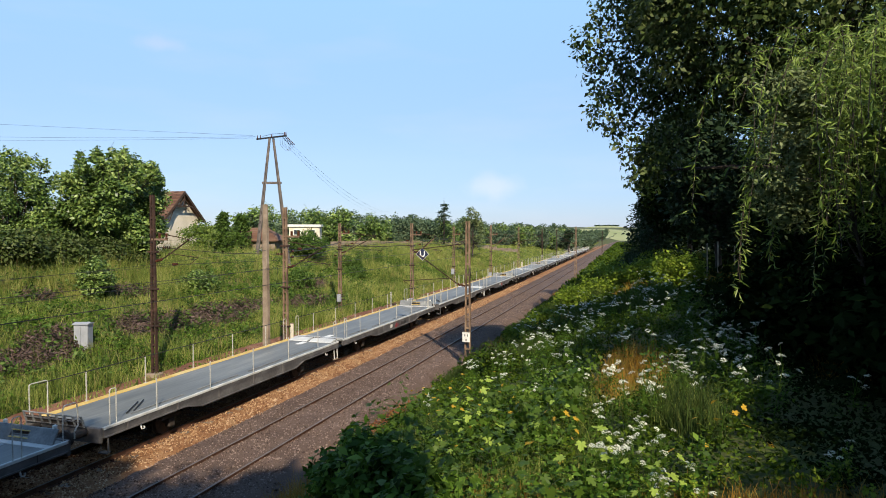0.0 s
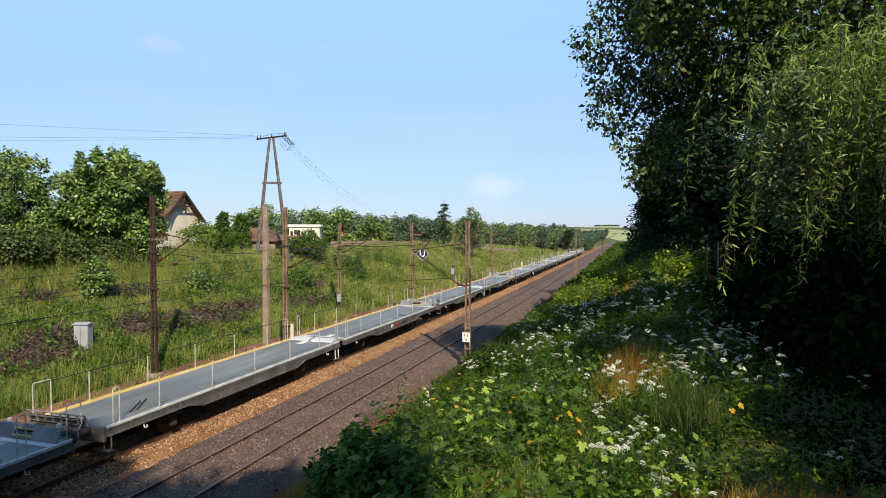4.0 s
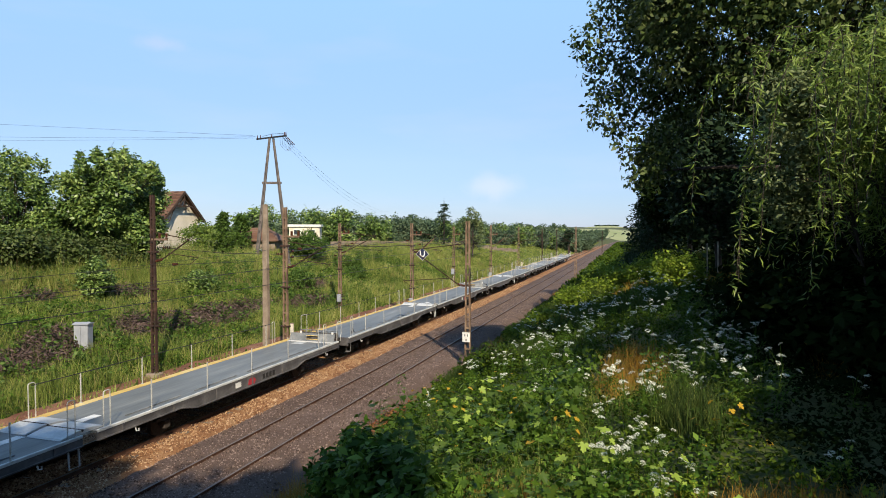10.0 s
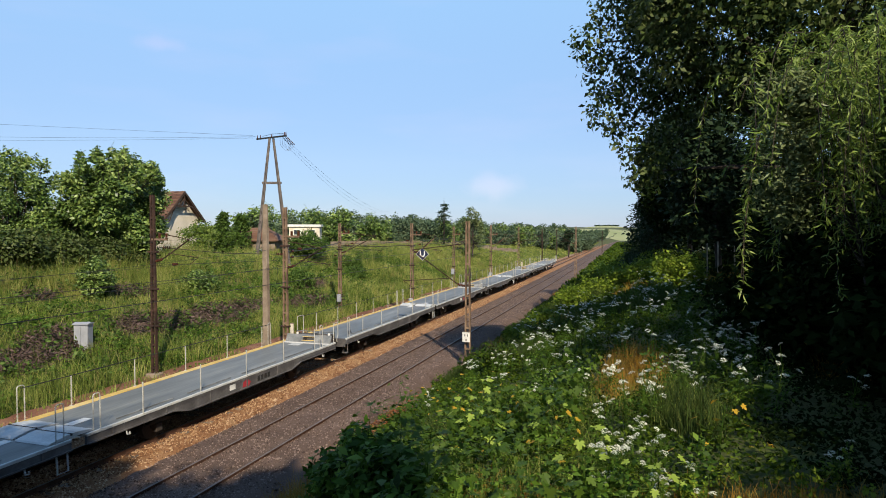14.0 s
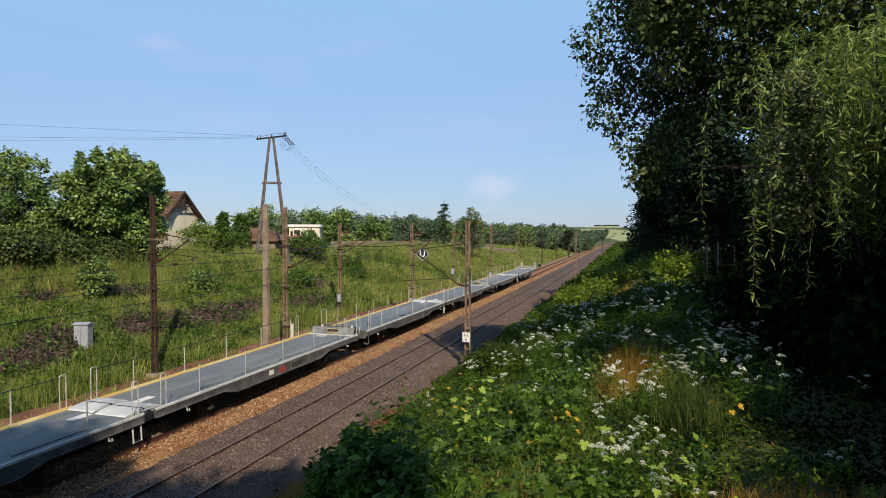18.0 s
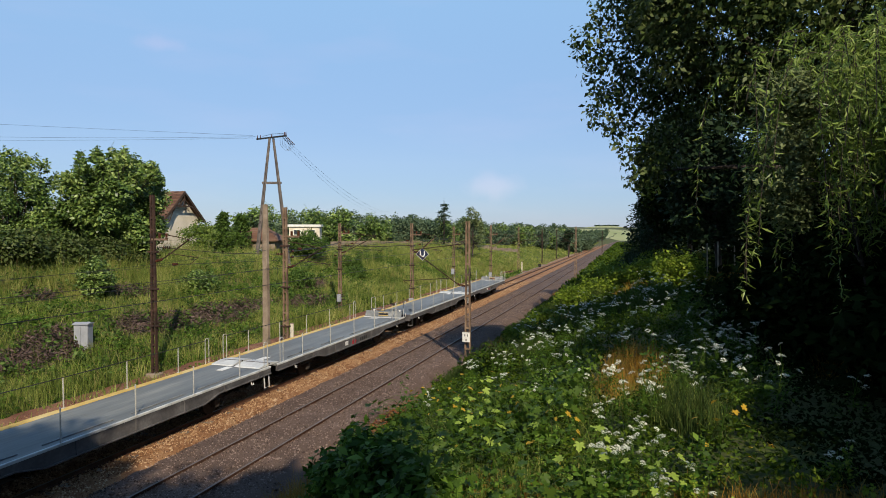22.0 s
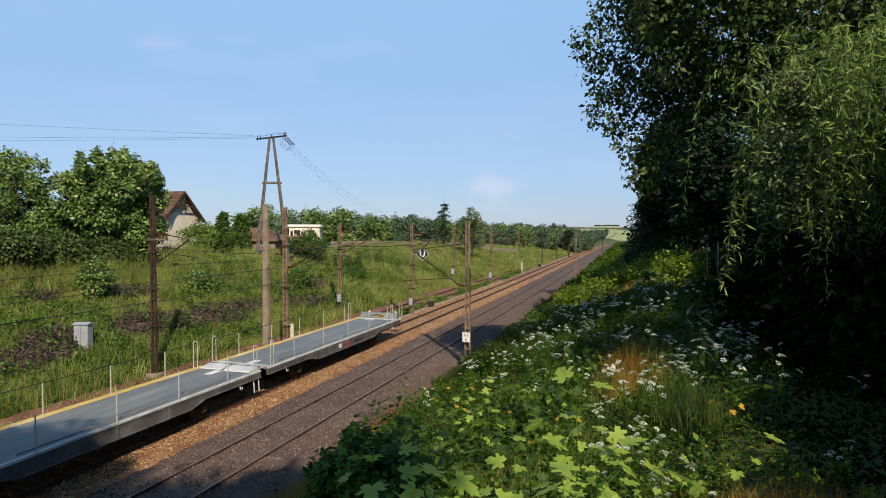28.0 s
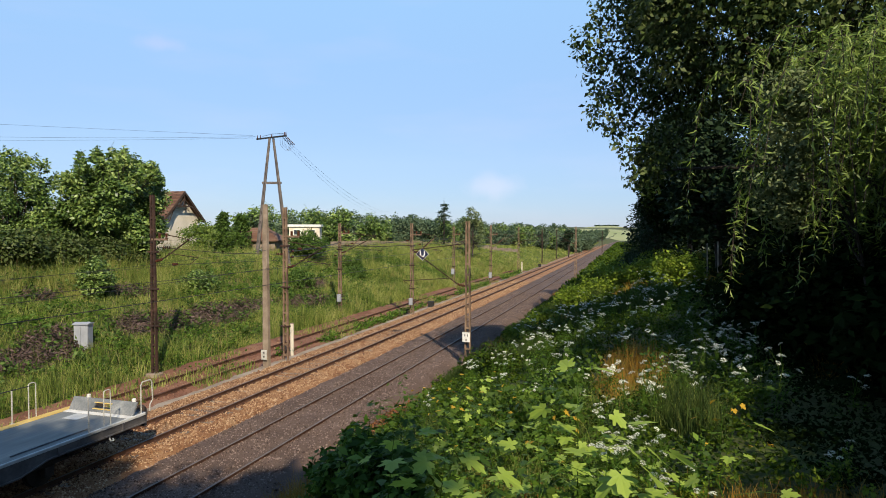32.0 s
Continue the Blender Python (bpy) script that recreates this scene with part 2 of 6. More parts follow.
L_MAPLE = foliage("maple_leaf", [(0.02, 0.05, 0.004), (0.052, 0.098, 0.008), (0.12, 0.18, 0.028)], 0.45, patch=0.8, gloss=0.25)
L_YELLOW = foliage("yellow_leaf", [(0.3, 0.2, 0.02), (0.45, 0.28, 0.03), (0.5, 0.36, 0.06)], 0.4)
L_DRY = foliage("dry_grass", [(0.198, 0.0894, 0.0151), (0.296, 0.153, 0.0225), (0.336, 0.207, 0.0451), (0.118, 0.125, 0.0151)], 0.35, patch=0.6)
L_FLOWER = foliage("white_umbel", [(0.55, 0.56, 0.44), (0.68, 0.69, 0.58), (0.8, 0.8, 0.72)], 0.3)
L_STRAW = foliage("straw", [(0.16, 0.13, 0.05), (0.27, 0.22, 0.09), (0.36, 0.29, 0.14)], 0.35, patch=0.6)
L_DEAD = foliage("dead_bracken", [(0.0543, 0.0365, 0.0313), (0.102, 0.0692, 0.06), (0.163, 0.115, 0.104)], 0.2, patch=0.5)


# ---------------------------------------------------------------- mesh tools
def mesh_of(name, verts, faces, mat):
    me = bpy.data.meshes.new(name)
    me.from_pydata([tuple(v) for v in verts], [], [tuple(f) for f in faces])
    me.materials.append(mat)
    return me


def mesh_np(name, verts, faces, mat):
    """Fast mesh from arrays: verts (n, 3), faces (m, k), every face with k corners."""
    verts = np.asarray(verts, dtype=np.float32)
    faces = np.asarray(faces, dtype=np.int32)
    me = bpy.data.meshes.new(name)
    me.vertices.add(len(verts))
    me.vertices.foreach_set("co", verts.ravel())
    me.loops.add(faces.size)
    me.loops.foreach_set("vertex_index", faces.ravel())
    me.polygons.add(len(faces))
    me.polygons.foreach_set("loop_start", np.arange(0, faces.size, faces.shape[1], dtype=np.int32))
    me.update(calc_edges=True)
    me.materials.append(mat)
    return me


def part(name, bm, material_, parent=None, label=""):
    """A bmesh (or ready mesh) as one object under its thing."""
    if isinstance(bm, bpy.types.Mesh):
        me = bm
    else:
        me = bpy.data.meshes.new(name)
        bmesh.ops.recalc_face_normals(bm, faces=bm.faces)
        bm.to_mesh(me)
        bm.free()
        me.materials.append(material_)
    ob = new(name, me)
    ob.parent = parent
    if label:
        tagged(ob, label)
    return ob


def thing(name, m, label, category, group="", kind=""):
    ob = new(name)
    ob.empty_display_size = 0.2
    ob.matrix_basis = m
    return tagged(ob, label, category, group, kind)


def add_box(bm, lo, hi, bevel=0.0):
    lo, hi = Vector(lo), Vector(hi)
    r = bmesh.ops.create_cube(bm, size=1.0, matrix=Matrix.Translation((lo + hi) / 2) @ Matrix.Diagonal((*(hi - lo), 1)))
    if bevel:
        edges = {e for v in r["verts"] for e in v.link_edges}
        bmesh.ops.bevel(bm, geom=list(edges), offset=bevel, segments=1, affect="EDGES")
    return bm


def box(lo, hi, bevel=0.0):
    return add_box(bmesh.new(), lo, hi, bevel)


def add_tube(bm, path, radius, sides=8, cap=True):
    """A tube along the path; radius is one number or one per point."""
    path = [Vector(p) for p in path]
    n = len(path)
    radii = [radius] * n if isinstance(radius, (int, float)) else list(radius)
    rings = []
    side = None
    for i, p in enumerate(path):
        d = (path[min(i + 1, n - 1)] - path[max(i - 1, 0)]).normalized()
        if side is None:
            side = d.cross(Vector((0.31, 0.17, 0.93)) if abs(d.z) < 0.9 else Vector((1, 0, 0))).normalized()
        side = (side - d * side.dot(d)).normalized()
        up = d.cross(side)
        rings.append([bm.verts.new(p + (side * math.cos(a) + up * math.sin(a)) * radii[i])
                      for a in (2 * math.pi * k / sides for k in range(sides))])
    for a, b in zip(rings, rings[1:]):
        for k in range(sides):
            bm.faces.new((a[k], a[(k + 1) % sides], b[(k + 1) % sides], b[k]))
    if cap:
        bm.faces.new(rings[0])
        bm.faces.new(rings[-1])
    return bm


def tube(path, radius, sides=8, cap=True):
    return add_tube(bmesh.new(), path, radius, sides, cap)


def prism(outline, lo, hi, axis="y"):
    """An outline in (x, z), drawn out along y from lo to hi (or (y, z) along x, or (x, y) along z)."""
    bm = bmesh.new()

    def at(p, t):
        if axis == "y":
            return (p[0], t, p[1])
        if axis == "x":
            return (t, p[0], p[1])
        return (p[0], p[1], t)
    a = [bm.verts.new(at(p, lo)) for p in outline]
    b = [bm.verts.new(at(p, hi)) for p in outline]
    n = len(outline)
    for k in range(n):
        bm.faces.new((a[k], a[(k + 1) % n], b[(k + 1) % n], b[k]))
    bm.faces.new(a)
    bm.faces.new(b)
    return bm


# ---------------------------------------------------------------- lie of the land
X_NEAR, X_FAR, X_OLD = -11.79, -16.2, -20.5      # centre lines of the three tracks


def smooth(a, b, x):
    t = np.clip((np.asarray(x, dtype=float) - a) / (b - a), 0, 1)
    return t * t * (3 - 2 * t)


def along(y):
    """How far the line has swung from its straight course: nothing near, then a steady rate."""
    y = np.asarray(y, dtype=float)
    return np.where(y < 50, 0.0, np.where(y < 90, (y - 50) ** 2 / 80, y - 70))


def bend_x(y):
    return -0.0262 * along(y)


def bend_z(y):
    return -0.0095 * along(y) * (1 - smooth(640, 950, y))


def on_line(x, y, z):
    """A point beside the line's straight course, moved with its bend and fall."""
    return (x + float(bend_x(y)), y, z + float(bend_z(y)))


def land(x, y):
    """Height of the ground: a cutting with a meadow slope on one side and a weedy bank on the other."""
    x = np.asarray(x, dtype=float)
    y = np.asarray(y, dtype=float)
    bed = -0.42
    fall = 1 - 0.35 * smooth(90, 220, y)
    left = (4.8 - 0.45 * smooth(42, 56, y)) * np.clip((-23.3 - x) / 12.2, 0, 1) ** 0.92 * fall
    left = left + np.where(x < -22.5, 0.16 * np.sin(x * 0.9 + 0.31 * y) * np.sin(y * 0.47 + 1.3) * smooth(-22.5, -26, x), 0)
    rise = np.interp(x, [-9.2, -7.5, -4.0, -0.5, 4.0, 9.0, 40.0], [0, 0.55, 2.1, 3.35, 4.2, 4.6, 4.8])
    right = rise * (1 - 0.45 * smooth(60, 200, y))
    right = right + np.where(x > -9, 0.12 * np.sin(x * 1.3 + 0.5 * y) * np.cos(y * 0.61) * smooth(-9, -6, x), 0)
    far = 2.2 * smooth(270, 420, y) * (1 - smooth(-60, -20, -np.abs(x + 14)))
    hill = 4.5 * smooth(900, 1800, y) + 14.0 * smooth(60, 400, np.abs(x) - 60) * smooth(300, 900, y) * 0.25
    near_line = 1 - smooth(16, 50, np.abs(x - bend_x(y) + 14.0))
    return bed + left + right + far + hill + bend_z(y) * near_line


def landz(x, y):
    return float(land(x, y))


# ---------------------------------------------------------------- ground, bridge
def spaced(stops):
    out = [stops[0][0]]
    for (a, _), (b, step) in zip(stops, stops[1:]):
        n = max(1, round((b - a) / step))
        out += [a + (b - a) * (i + 1) / n for i in range(n)]
    return np.array(out)


def ground_sheet():
    xs = spaced([(-2500, 0), (-400, 300), (-90, 31), (-45, 3), (14, 0.55), (60, 4), (400, 34), (2500, 300)])
    ys = spaced([(-400, 0), (-40, 40), (0, 4), (110, 0.9), (300, 5), (900, 30), (4500, 300)])
    gx, gy = np.meshgrid(xs, ys)
    rng = np.random.default_rng(3)
    gz = land(gx, gy) + rng.normal(0, 0.03, gx.shape) * ((gx < -24) | (gx > -8.5))
    v = np.stack([gx, gy, gz], -1).reshape(-1, 3)
    nx, ny = len(xs), len(ys)
    i = (np.arange(ny - 1)[:, None] * nx + np.arange(nx - 1)[None, :]).ravel()
    f = np.stack([i, i + 1, i + nx + 1, i + nx], -1)
    me = mesh_np("ground", v, f, M_GROUND)
    me.polygons.foreach_set("use_smooth", np.ones(len(f), dtype=bool))
    return tagged(new("ground", me), "uneven weedy ground of a railway cutting with slopes on both sides", "ground", kind="structure")


ground = ground_sheet()


def bed(name, x, half, top, foot, mat, label, y0=-60.0, y1=620.0):
    """A ballast bed with a wavering shoulder."""
    ys = spaced([(y0, 0), (0, 6), (90, 0.5), (290, 3), (y1, 12)])
    rng = np.random.default_rng(int(abs(x) * 10))
    cols = [-half - foot, -half, -half * 0.5, 0, half * 0.5, half, half + foot]
    zs = [-0.5, top, top - 0.015, top - 0.01, top - 0.015, top, -0.5]
    v = []
    for y in ys:
        w = rng.normal(0, 0.06, 2)
        for c, z in zip(cols, zs):
            dx = w[0] if c < -half * 0.9 else w[1] if c > half * 0.9 else 0
            v.append(on_line(x + c + dx, y, z + rng.normal(0, 0.012)))
    n = len(cols)
    f = [(r * n + c, r * n + c + 1, (r + 1) * n + c + 1, (r + 1) * n + c) for r in range(len(ys) - 1) for c in range(n - 1)]
    me = mesh_np(name, v, f, mat)
    me.polygons.foreach_set("use_smooth", np.ones(len(f), dtype=bool))
    return tagged(new(name, me), label, "ballast", kind="structure")


bed("ballast_main", X_FAR, 1.95, -0.16, 0.55, M_BALLAST_NEW, "orange-brown crushed stone ballast under the main track")
bed("ballast_second", X_NEAR, 2.0, -0.085, 0.6, M_BALLAST_OLD, "grey-brown dusty stone ballast under the second track")
bed("siding_bed", X_OLD - 0.15, 2.45, -0.3, 0.7, M_EARTH, "rust-stained earth and grit under the disused siding")
bed("cess_path", -18.45, 0.28, -0.22, 0.35, M_PATH, "pale trodden gravel strip beside the ballast")


def drawn_along(name, prof, ys, mat):
    """A closed profile in (x, z) drawn along the line."""
    v = [on_line(x, y, z) for y in ys for x, z in prof]
    n = len(prof)
    f = [(r * n + k, r * n + (k + 1) % n, (r + 1) * n + (k + 1) % n, (r + 1) * n + k) for r in range(len(ys) - 1) for k in range(n)]
    f += [tuple(range(n)), tuple((len(ys) - 1) * n + k for k in reversed(range(n)))]
    return mesh_of(name, v, f, mat)


RAIL_STEPS = spaced([(-60, 0), (50, 55), (130, 5), (300, 10), (620, 20)])
RAIL = drawn_along("rail", [(-0.07, -0.17), (0.07, -0.17), (0.07, -0.155), (0.012, -0.135), (0.012, -0.05), (0.036, -0.04), (0.036, -0.006),
                            (-0.036, -0.006), (-0.036, -0.04), (-0.012, -0.05), (-0.012, -0.135), (-0.07, -0.155)], RAIL_STEPS, M_RAIL)
TOP = drawn_along("running_surface", [(-0.03, -0.006), (0.03, -0.006), (0.03, 0.0), (-0.03, 0.0)], RAIL_STEPS, M_RAIL_TOP)


def track(name, x, z, label, polished):
    t = thing(name, pose(x, 0, z), label, "railway track", "tracks of the line", "structure")
    for s in (-0.78, 0.78):
        r = part("rail", RAIL, None, t)
        r.location = (s, 0, 0)
        if polished:
            part("running_surface", TOP, None, r, "worn bright running surface")
    return t


track_main = track("track_main", X_FAR, 0, "railway track with rust-brown rails on orange ballast", True)
track_second = track("track_second", X_NEAR, 0, "second railway track with dull rails sunk in grey ballast", True)
track_siding = track("track_siding", X_OLD, -0.16, "disused overgrown siding with rusty rails", False)


def bridge():
    b = thing("road_bridge", pose(0, 0, 0), "concrete road bridge over the cutting", "bridge", kind="structure")
    part("bridge_deck", box((-40, -6.5, 4.55), (14, -0.75, 5.3)), M_CONCRETE, b)
    part("parapet", box((-40, -0.95, 5.3), (14, -0.75, 6.15), 0.03), M_CONCRETE, b)
    part("parapet", box((-40, -6.5, 5.3), (14, -6.3, 6.15), 0.03), M_CONCRETE, b)
    part("abutment", box((-40, -6.4, -1), (-27, -0.9, 4.55)), M_CONCRETE, b)
    part("abutment", box((-5.5, -6.4, -1), (14, -0.9, 4.55)), M_CONCRETE, b)
    part("road_surface", box((-40, -6.3, 5.3), (14, -0.95, 5.304)), M_ASPHALT, b)


bridge()


# ---------------------------------------------------------------- the train
PITCH = 31.34          # one two-unit wagon, over the buffers
FRONT = 14.11          # where the leading end of the second wagon stands at the start
WAGONS = 8
HALF = 1.46            # half the deck's width
DECK = 1.15
LEAD = 0.25            # the deck begins this far behind the buffer line
RADIUS = 0.42          # wheels
TRAVEL = [(0, 0.0), (3, 23.45), (6, 46.7), (8, 62.1), (10, 78.1), (12, 94.0), (14, 109.8), (17, 131.8), (19, 144.9), (21, 157.0), (23, 168.5),
          (25, 179.3), (28, 194.9), (29, 200.15), (30, 205.6), (31, 211.1), (32, 216.6)]


def travelled(t):
    """Metres gone by t seconds, with the speed running evenly from one stretch to the next."""
    ts = [a for a, _ in TRAVEL]
    ds = [b for _, b in TRAVEL]
    n = len(ts)
    slope = [(ds[i + 1] - ds[i]) / (ts[i + 1] - ts[i]) for i in range(n - 1)]
    tan = [slope[0]] + [(slope[i - 1] + slope[i]) / 2 for i in range(1, n - 1)] + [slope[-1]]
    i = max(k for k in range(n - 1) if ts[k] <= t + 1e-9)
    h = ts[i + 1] - ts[i]
    u = (t - ts[i]) / h
    return ((2 * u ** 3 - 3 * u ** 2 + 1) * ds[i] + (u ** 3 - 2 * u ** 2 + u) * h * tan[i]
            + (-2 * u ** 3 + 3 * u ** 2) * ds[i + 1] + (u ** 3 - u ** 2) * h * tan[i + 1])


def post_mesh(h):
    bm = box((-0.012, -0.018, 0), (0.012, 0.018, h), 0.003)
    add_box(bm, (-0.035, -0.05, 0), (0.035, 0.05, 0.03))
    return bm


def loop_path(w, h, r=0.06):
    return [(0, -w / 2, 0), (0, -w / 2, h - r), (0, -w / 2 + r * 0.3, h - r * 0.3), (0, -w / 2 + r, h), (0, w / 2 - r, h),
            (0, w / 2 - r * 0.3, h - r * 0.3), (0, w / 2, h - r), (0, w / 2, 0)]


def finish(bm, name, mat):
    me = bpy.data.meshes.new(name)
    bmesh.ops.recalc_face_normals(bm, faces=bm.faces)
    bm.to_mesh(me)
    bm.free()
    me.materials.append(mat)
    return me


POST = finish(post_mesh(1.0), "stanchion", M_POST)
LOOP = finish(tube(loop_path(0.24, 1.08), 0.015, 6), "end_loop", M_POST)


WIDE_LOOP = finish(tube(loop_path(0.62, 1.05), 0.016, 6), "end_loop", M_POST)


def wheel_mesh():
    bm = bmesh.new()
    add_tube(bm, [(-0.065, 0, 0), (0.05, 0, 0)], 0.42, 20)
    add_tube(bm, [(0.05, 0, 0), (0.075, 0, 0)], 0.45, 20)
    add_tube(bm, [(-0.12, 0, 0), (-0.06, 0, 0)], 0.1, 10)
    return bm


WHEEL = finish(wheel_mesh(), "wheel", M_UNDER)


def axlebox_mesh():
    bm = box((-0.1, -0.14, -0.14), (0.1, 0.14, 0.14), 0.02)
    add_box(bm, (-0.09, -0.62, 0.16), (0.09, 0.62, 0.2))
    add_box(bm, (-0.09, -0.46, 0.2), (0.09, 0.46, 0.24))
    add_box(bm, (-0.09, -0.3, 0.24), (0.09, 0.3, 0.28))
    add_box(bm, (-0.05, -0.66, 0.16), (0.05, -0.58, 0.42))
    add_box(bm, (-0.05, 0.58, 0.16), (0.05, 0.66, 0.42))
    return bm


AXLEBOX = finish(axlebox_mesh(), "axlebox", M_UNDER)


def unit(w, y0, ln, lead):
    """One half of a wagon from y0 on. lead: its free end comes first."""
    H = HALF
    part("deck", box((-H + 0.3, y0, DECK - 0.06), (H - 0.07, y0 + ln, DECK)), M_DECK, w, "blue-grey steel deck plate")
    out = [(y0, DECK - 0.004), (y0 + ln, DECK - 0.004), (y0 + ln, DECK - 0.28), (y0 + ln - 3.4, DECK - 0.28), (y0 + ln - 4.2, DECK - 0.47),
           (y0 + 4.2, DECK - 0.47), (y0 + 3.4, DECK - 0.28), (y0, DECK - 0.28)]
    for s in (1, -1):
        xa, xb = (H - 0.1, H - 0.02) if s > 0 else (-H + 0.02, -H + 0.1)
        sill = part("side_sill", prism(out, xa, xb, "x"), M_SILL, w)
        low = [(y0 + 0.02, DECK - 0.28), (y0 + 3.4, DECK - 0.28), (y0 + 4.2, DECK - 0.47), (y0 + ln - 4.2, DECK - 0.47),
               (y0 + ln - 3.4, DECK - 0.28), (y0 + ln - 0.02, DECK - 0.28)]
        lip = low + [(a, b + 0.035) for a, b in reversed(low)]
        part("sill_flange", prism(lip, xb if s > 0 else xa - 0.05, xb + 0.05 if s > 0 else xa, "x"), M_SILL, sill)
        for k in range(7):
            yy = y0 + 0.9 + (ln - 1.8) * k / 6
            zz = DECK - 0.45 if 4.0 < yy - y0 < ln - 4.0 else DECK - 0.26
            part("gusset", box((xb if s > 0 else xa - 0.035, yy - 0.03, zz), (xb + 0.035 if s > 0 else xa, yy + 0.03, DECK - 0.05)), M_SILL, sill)
    part("edge_strip", box((H - 0.07, y0, DECK - 0.05), (H, y0 + ln, DECK + 0.035), 0.01), M_EDGE, w, "scuffed pale edge strip")
    part("edge_strip", box((-H, y0, DECK - 0.05), (-H + 0.3, y0 + ln, DECK + 0.012), 0.004), M_YELLOW, w, "faded yellow edge strip")
    for k in range(4):
        a = y0 + 1.4 + (ln - 2.4) * k / 4
        part("wheel_guide", box((H - 0.41, a, DECK), (H - 0.37, a + (ln - 2.4) / 4 - 0.7, DECK + 0.04), 0.01), M_FLAP, w, "pale wheel guide rail")
    n = 5
    ends = (y0 + 0.35, y0 + ln - (0.35 if lead else 1.45))
    for s in (1, -1):
        x = H - 0.03 if s > 0 else -H + 0.04
        for e in ends:
            wide = s < 0 and lead and e == ends[0]
            o = part("end_loop", WIDE_LOOP if wide else LOOP, None, w, "white tubular end loop")
            o.location = (x, e, DECK)
        for k in range(n):
            yy = y0 + 2.1 + (ln - 4.2) * k / (n - 1)
            o = part("stanchion", POST, None, w)
            o.location = (x, yy, DECK)
    part("hand_cable", tube([(-H + 0.04, ends[0], DECK + 1.0)] + [(-H + 0.04, y0 + 2.1 + (ln - 4.2) * k / (n - 1), DECK + 1.0) for k in range(n)]
                            + [(-H + 0.04, ends[1], DECK + 1.0)], 0.016, 5), M_DARK_STEEL, w, "dark hand cable")
    # running gear
    part("centre_beam", prism([(y0 + 0.3, DECK - 0.1), (y0 + ln - 0.3, DECK - 0.1), (y0 + ln - 3.4, DECK - 0.62), (y0 + 3.4, DECK - 0.62)], -0.35, 0.35, "x"), M_UNDER, w)
    for yy in (y0 + 3.1, y0 + ln - 3.1):
        axle = part("axle", tube([(-0.95, 0, 0), (0.95, 0, 0)], 0.075, 10), M_UNDER, w)
        axle.location = (0, yy, RADIUS)
        for s in (1, -1):
            o = part("wheel", WHEEL, None, axle)
            o.location = (s * 0.78, 0, 0)
            o.rotation_euler = (0, 0, 0 if s < 0 else math.pi)
            o = part("axlebox", AXLEBOX, None, w)
            o.location = (s * 1.05, yy, 0.42)
    for yy in (y0 + 1.4, y0 + ln - 1.4):
        part("tie_hook", tube([(H - 0.02, yy, DECK - 0.3), (H + 0.02, yy, DECK - 0.42), (H + 0.02, yy + 0.1, DECK - 0.44), (H + 0.02, yy + 0.1, DECK - 0.36)], 0.022, 5), M_EDGE, w)


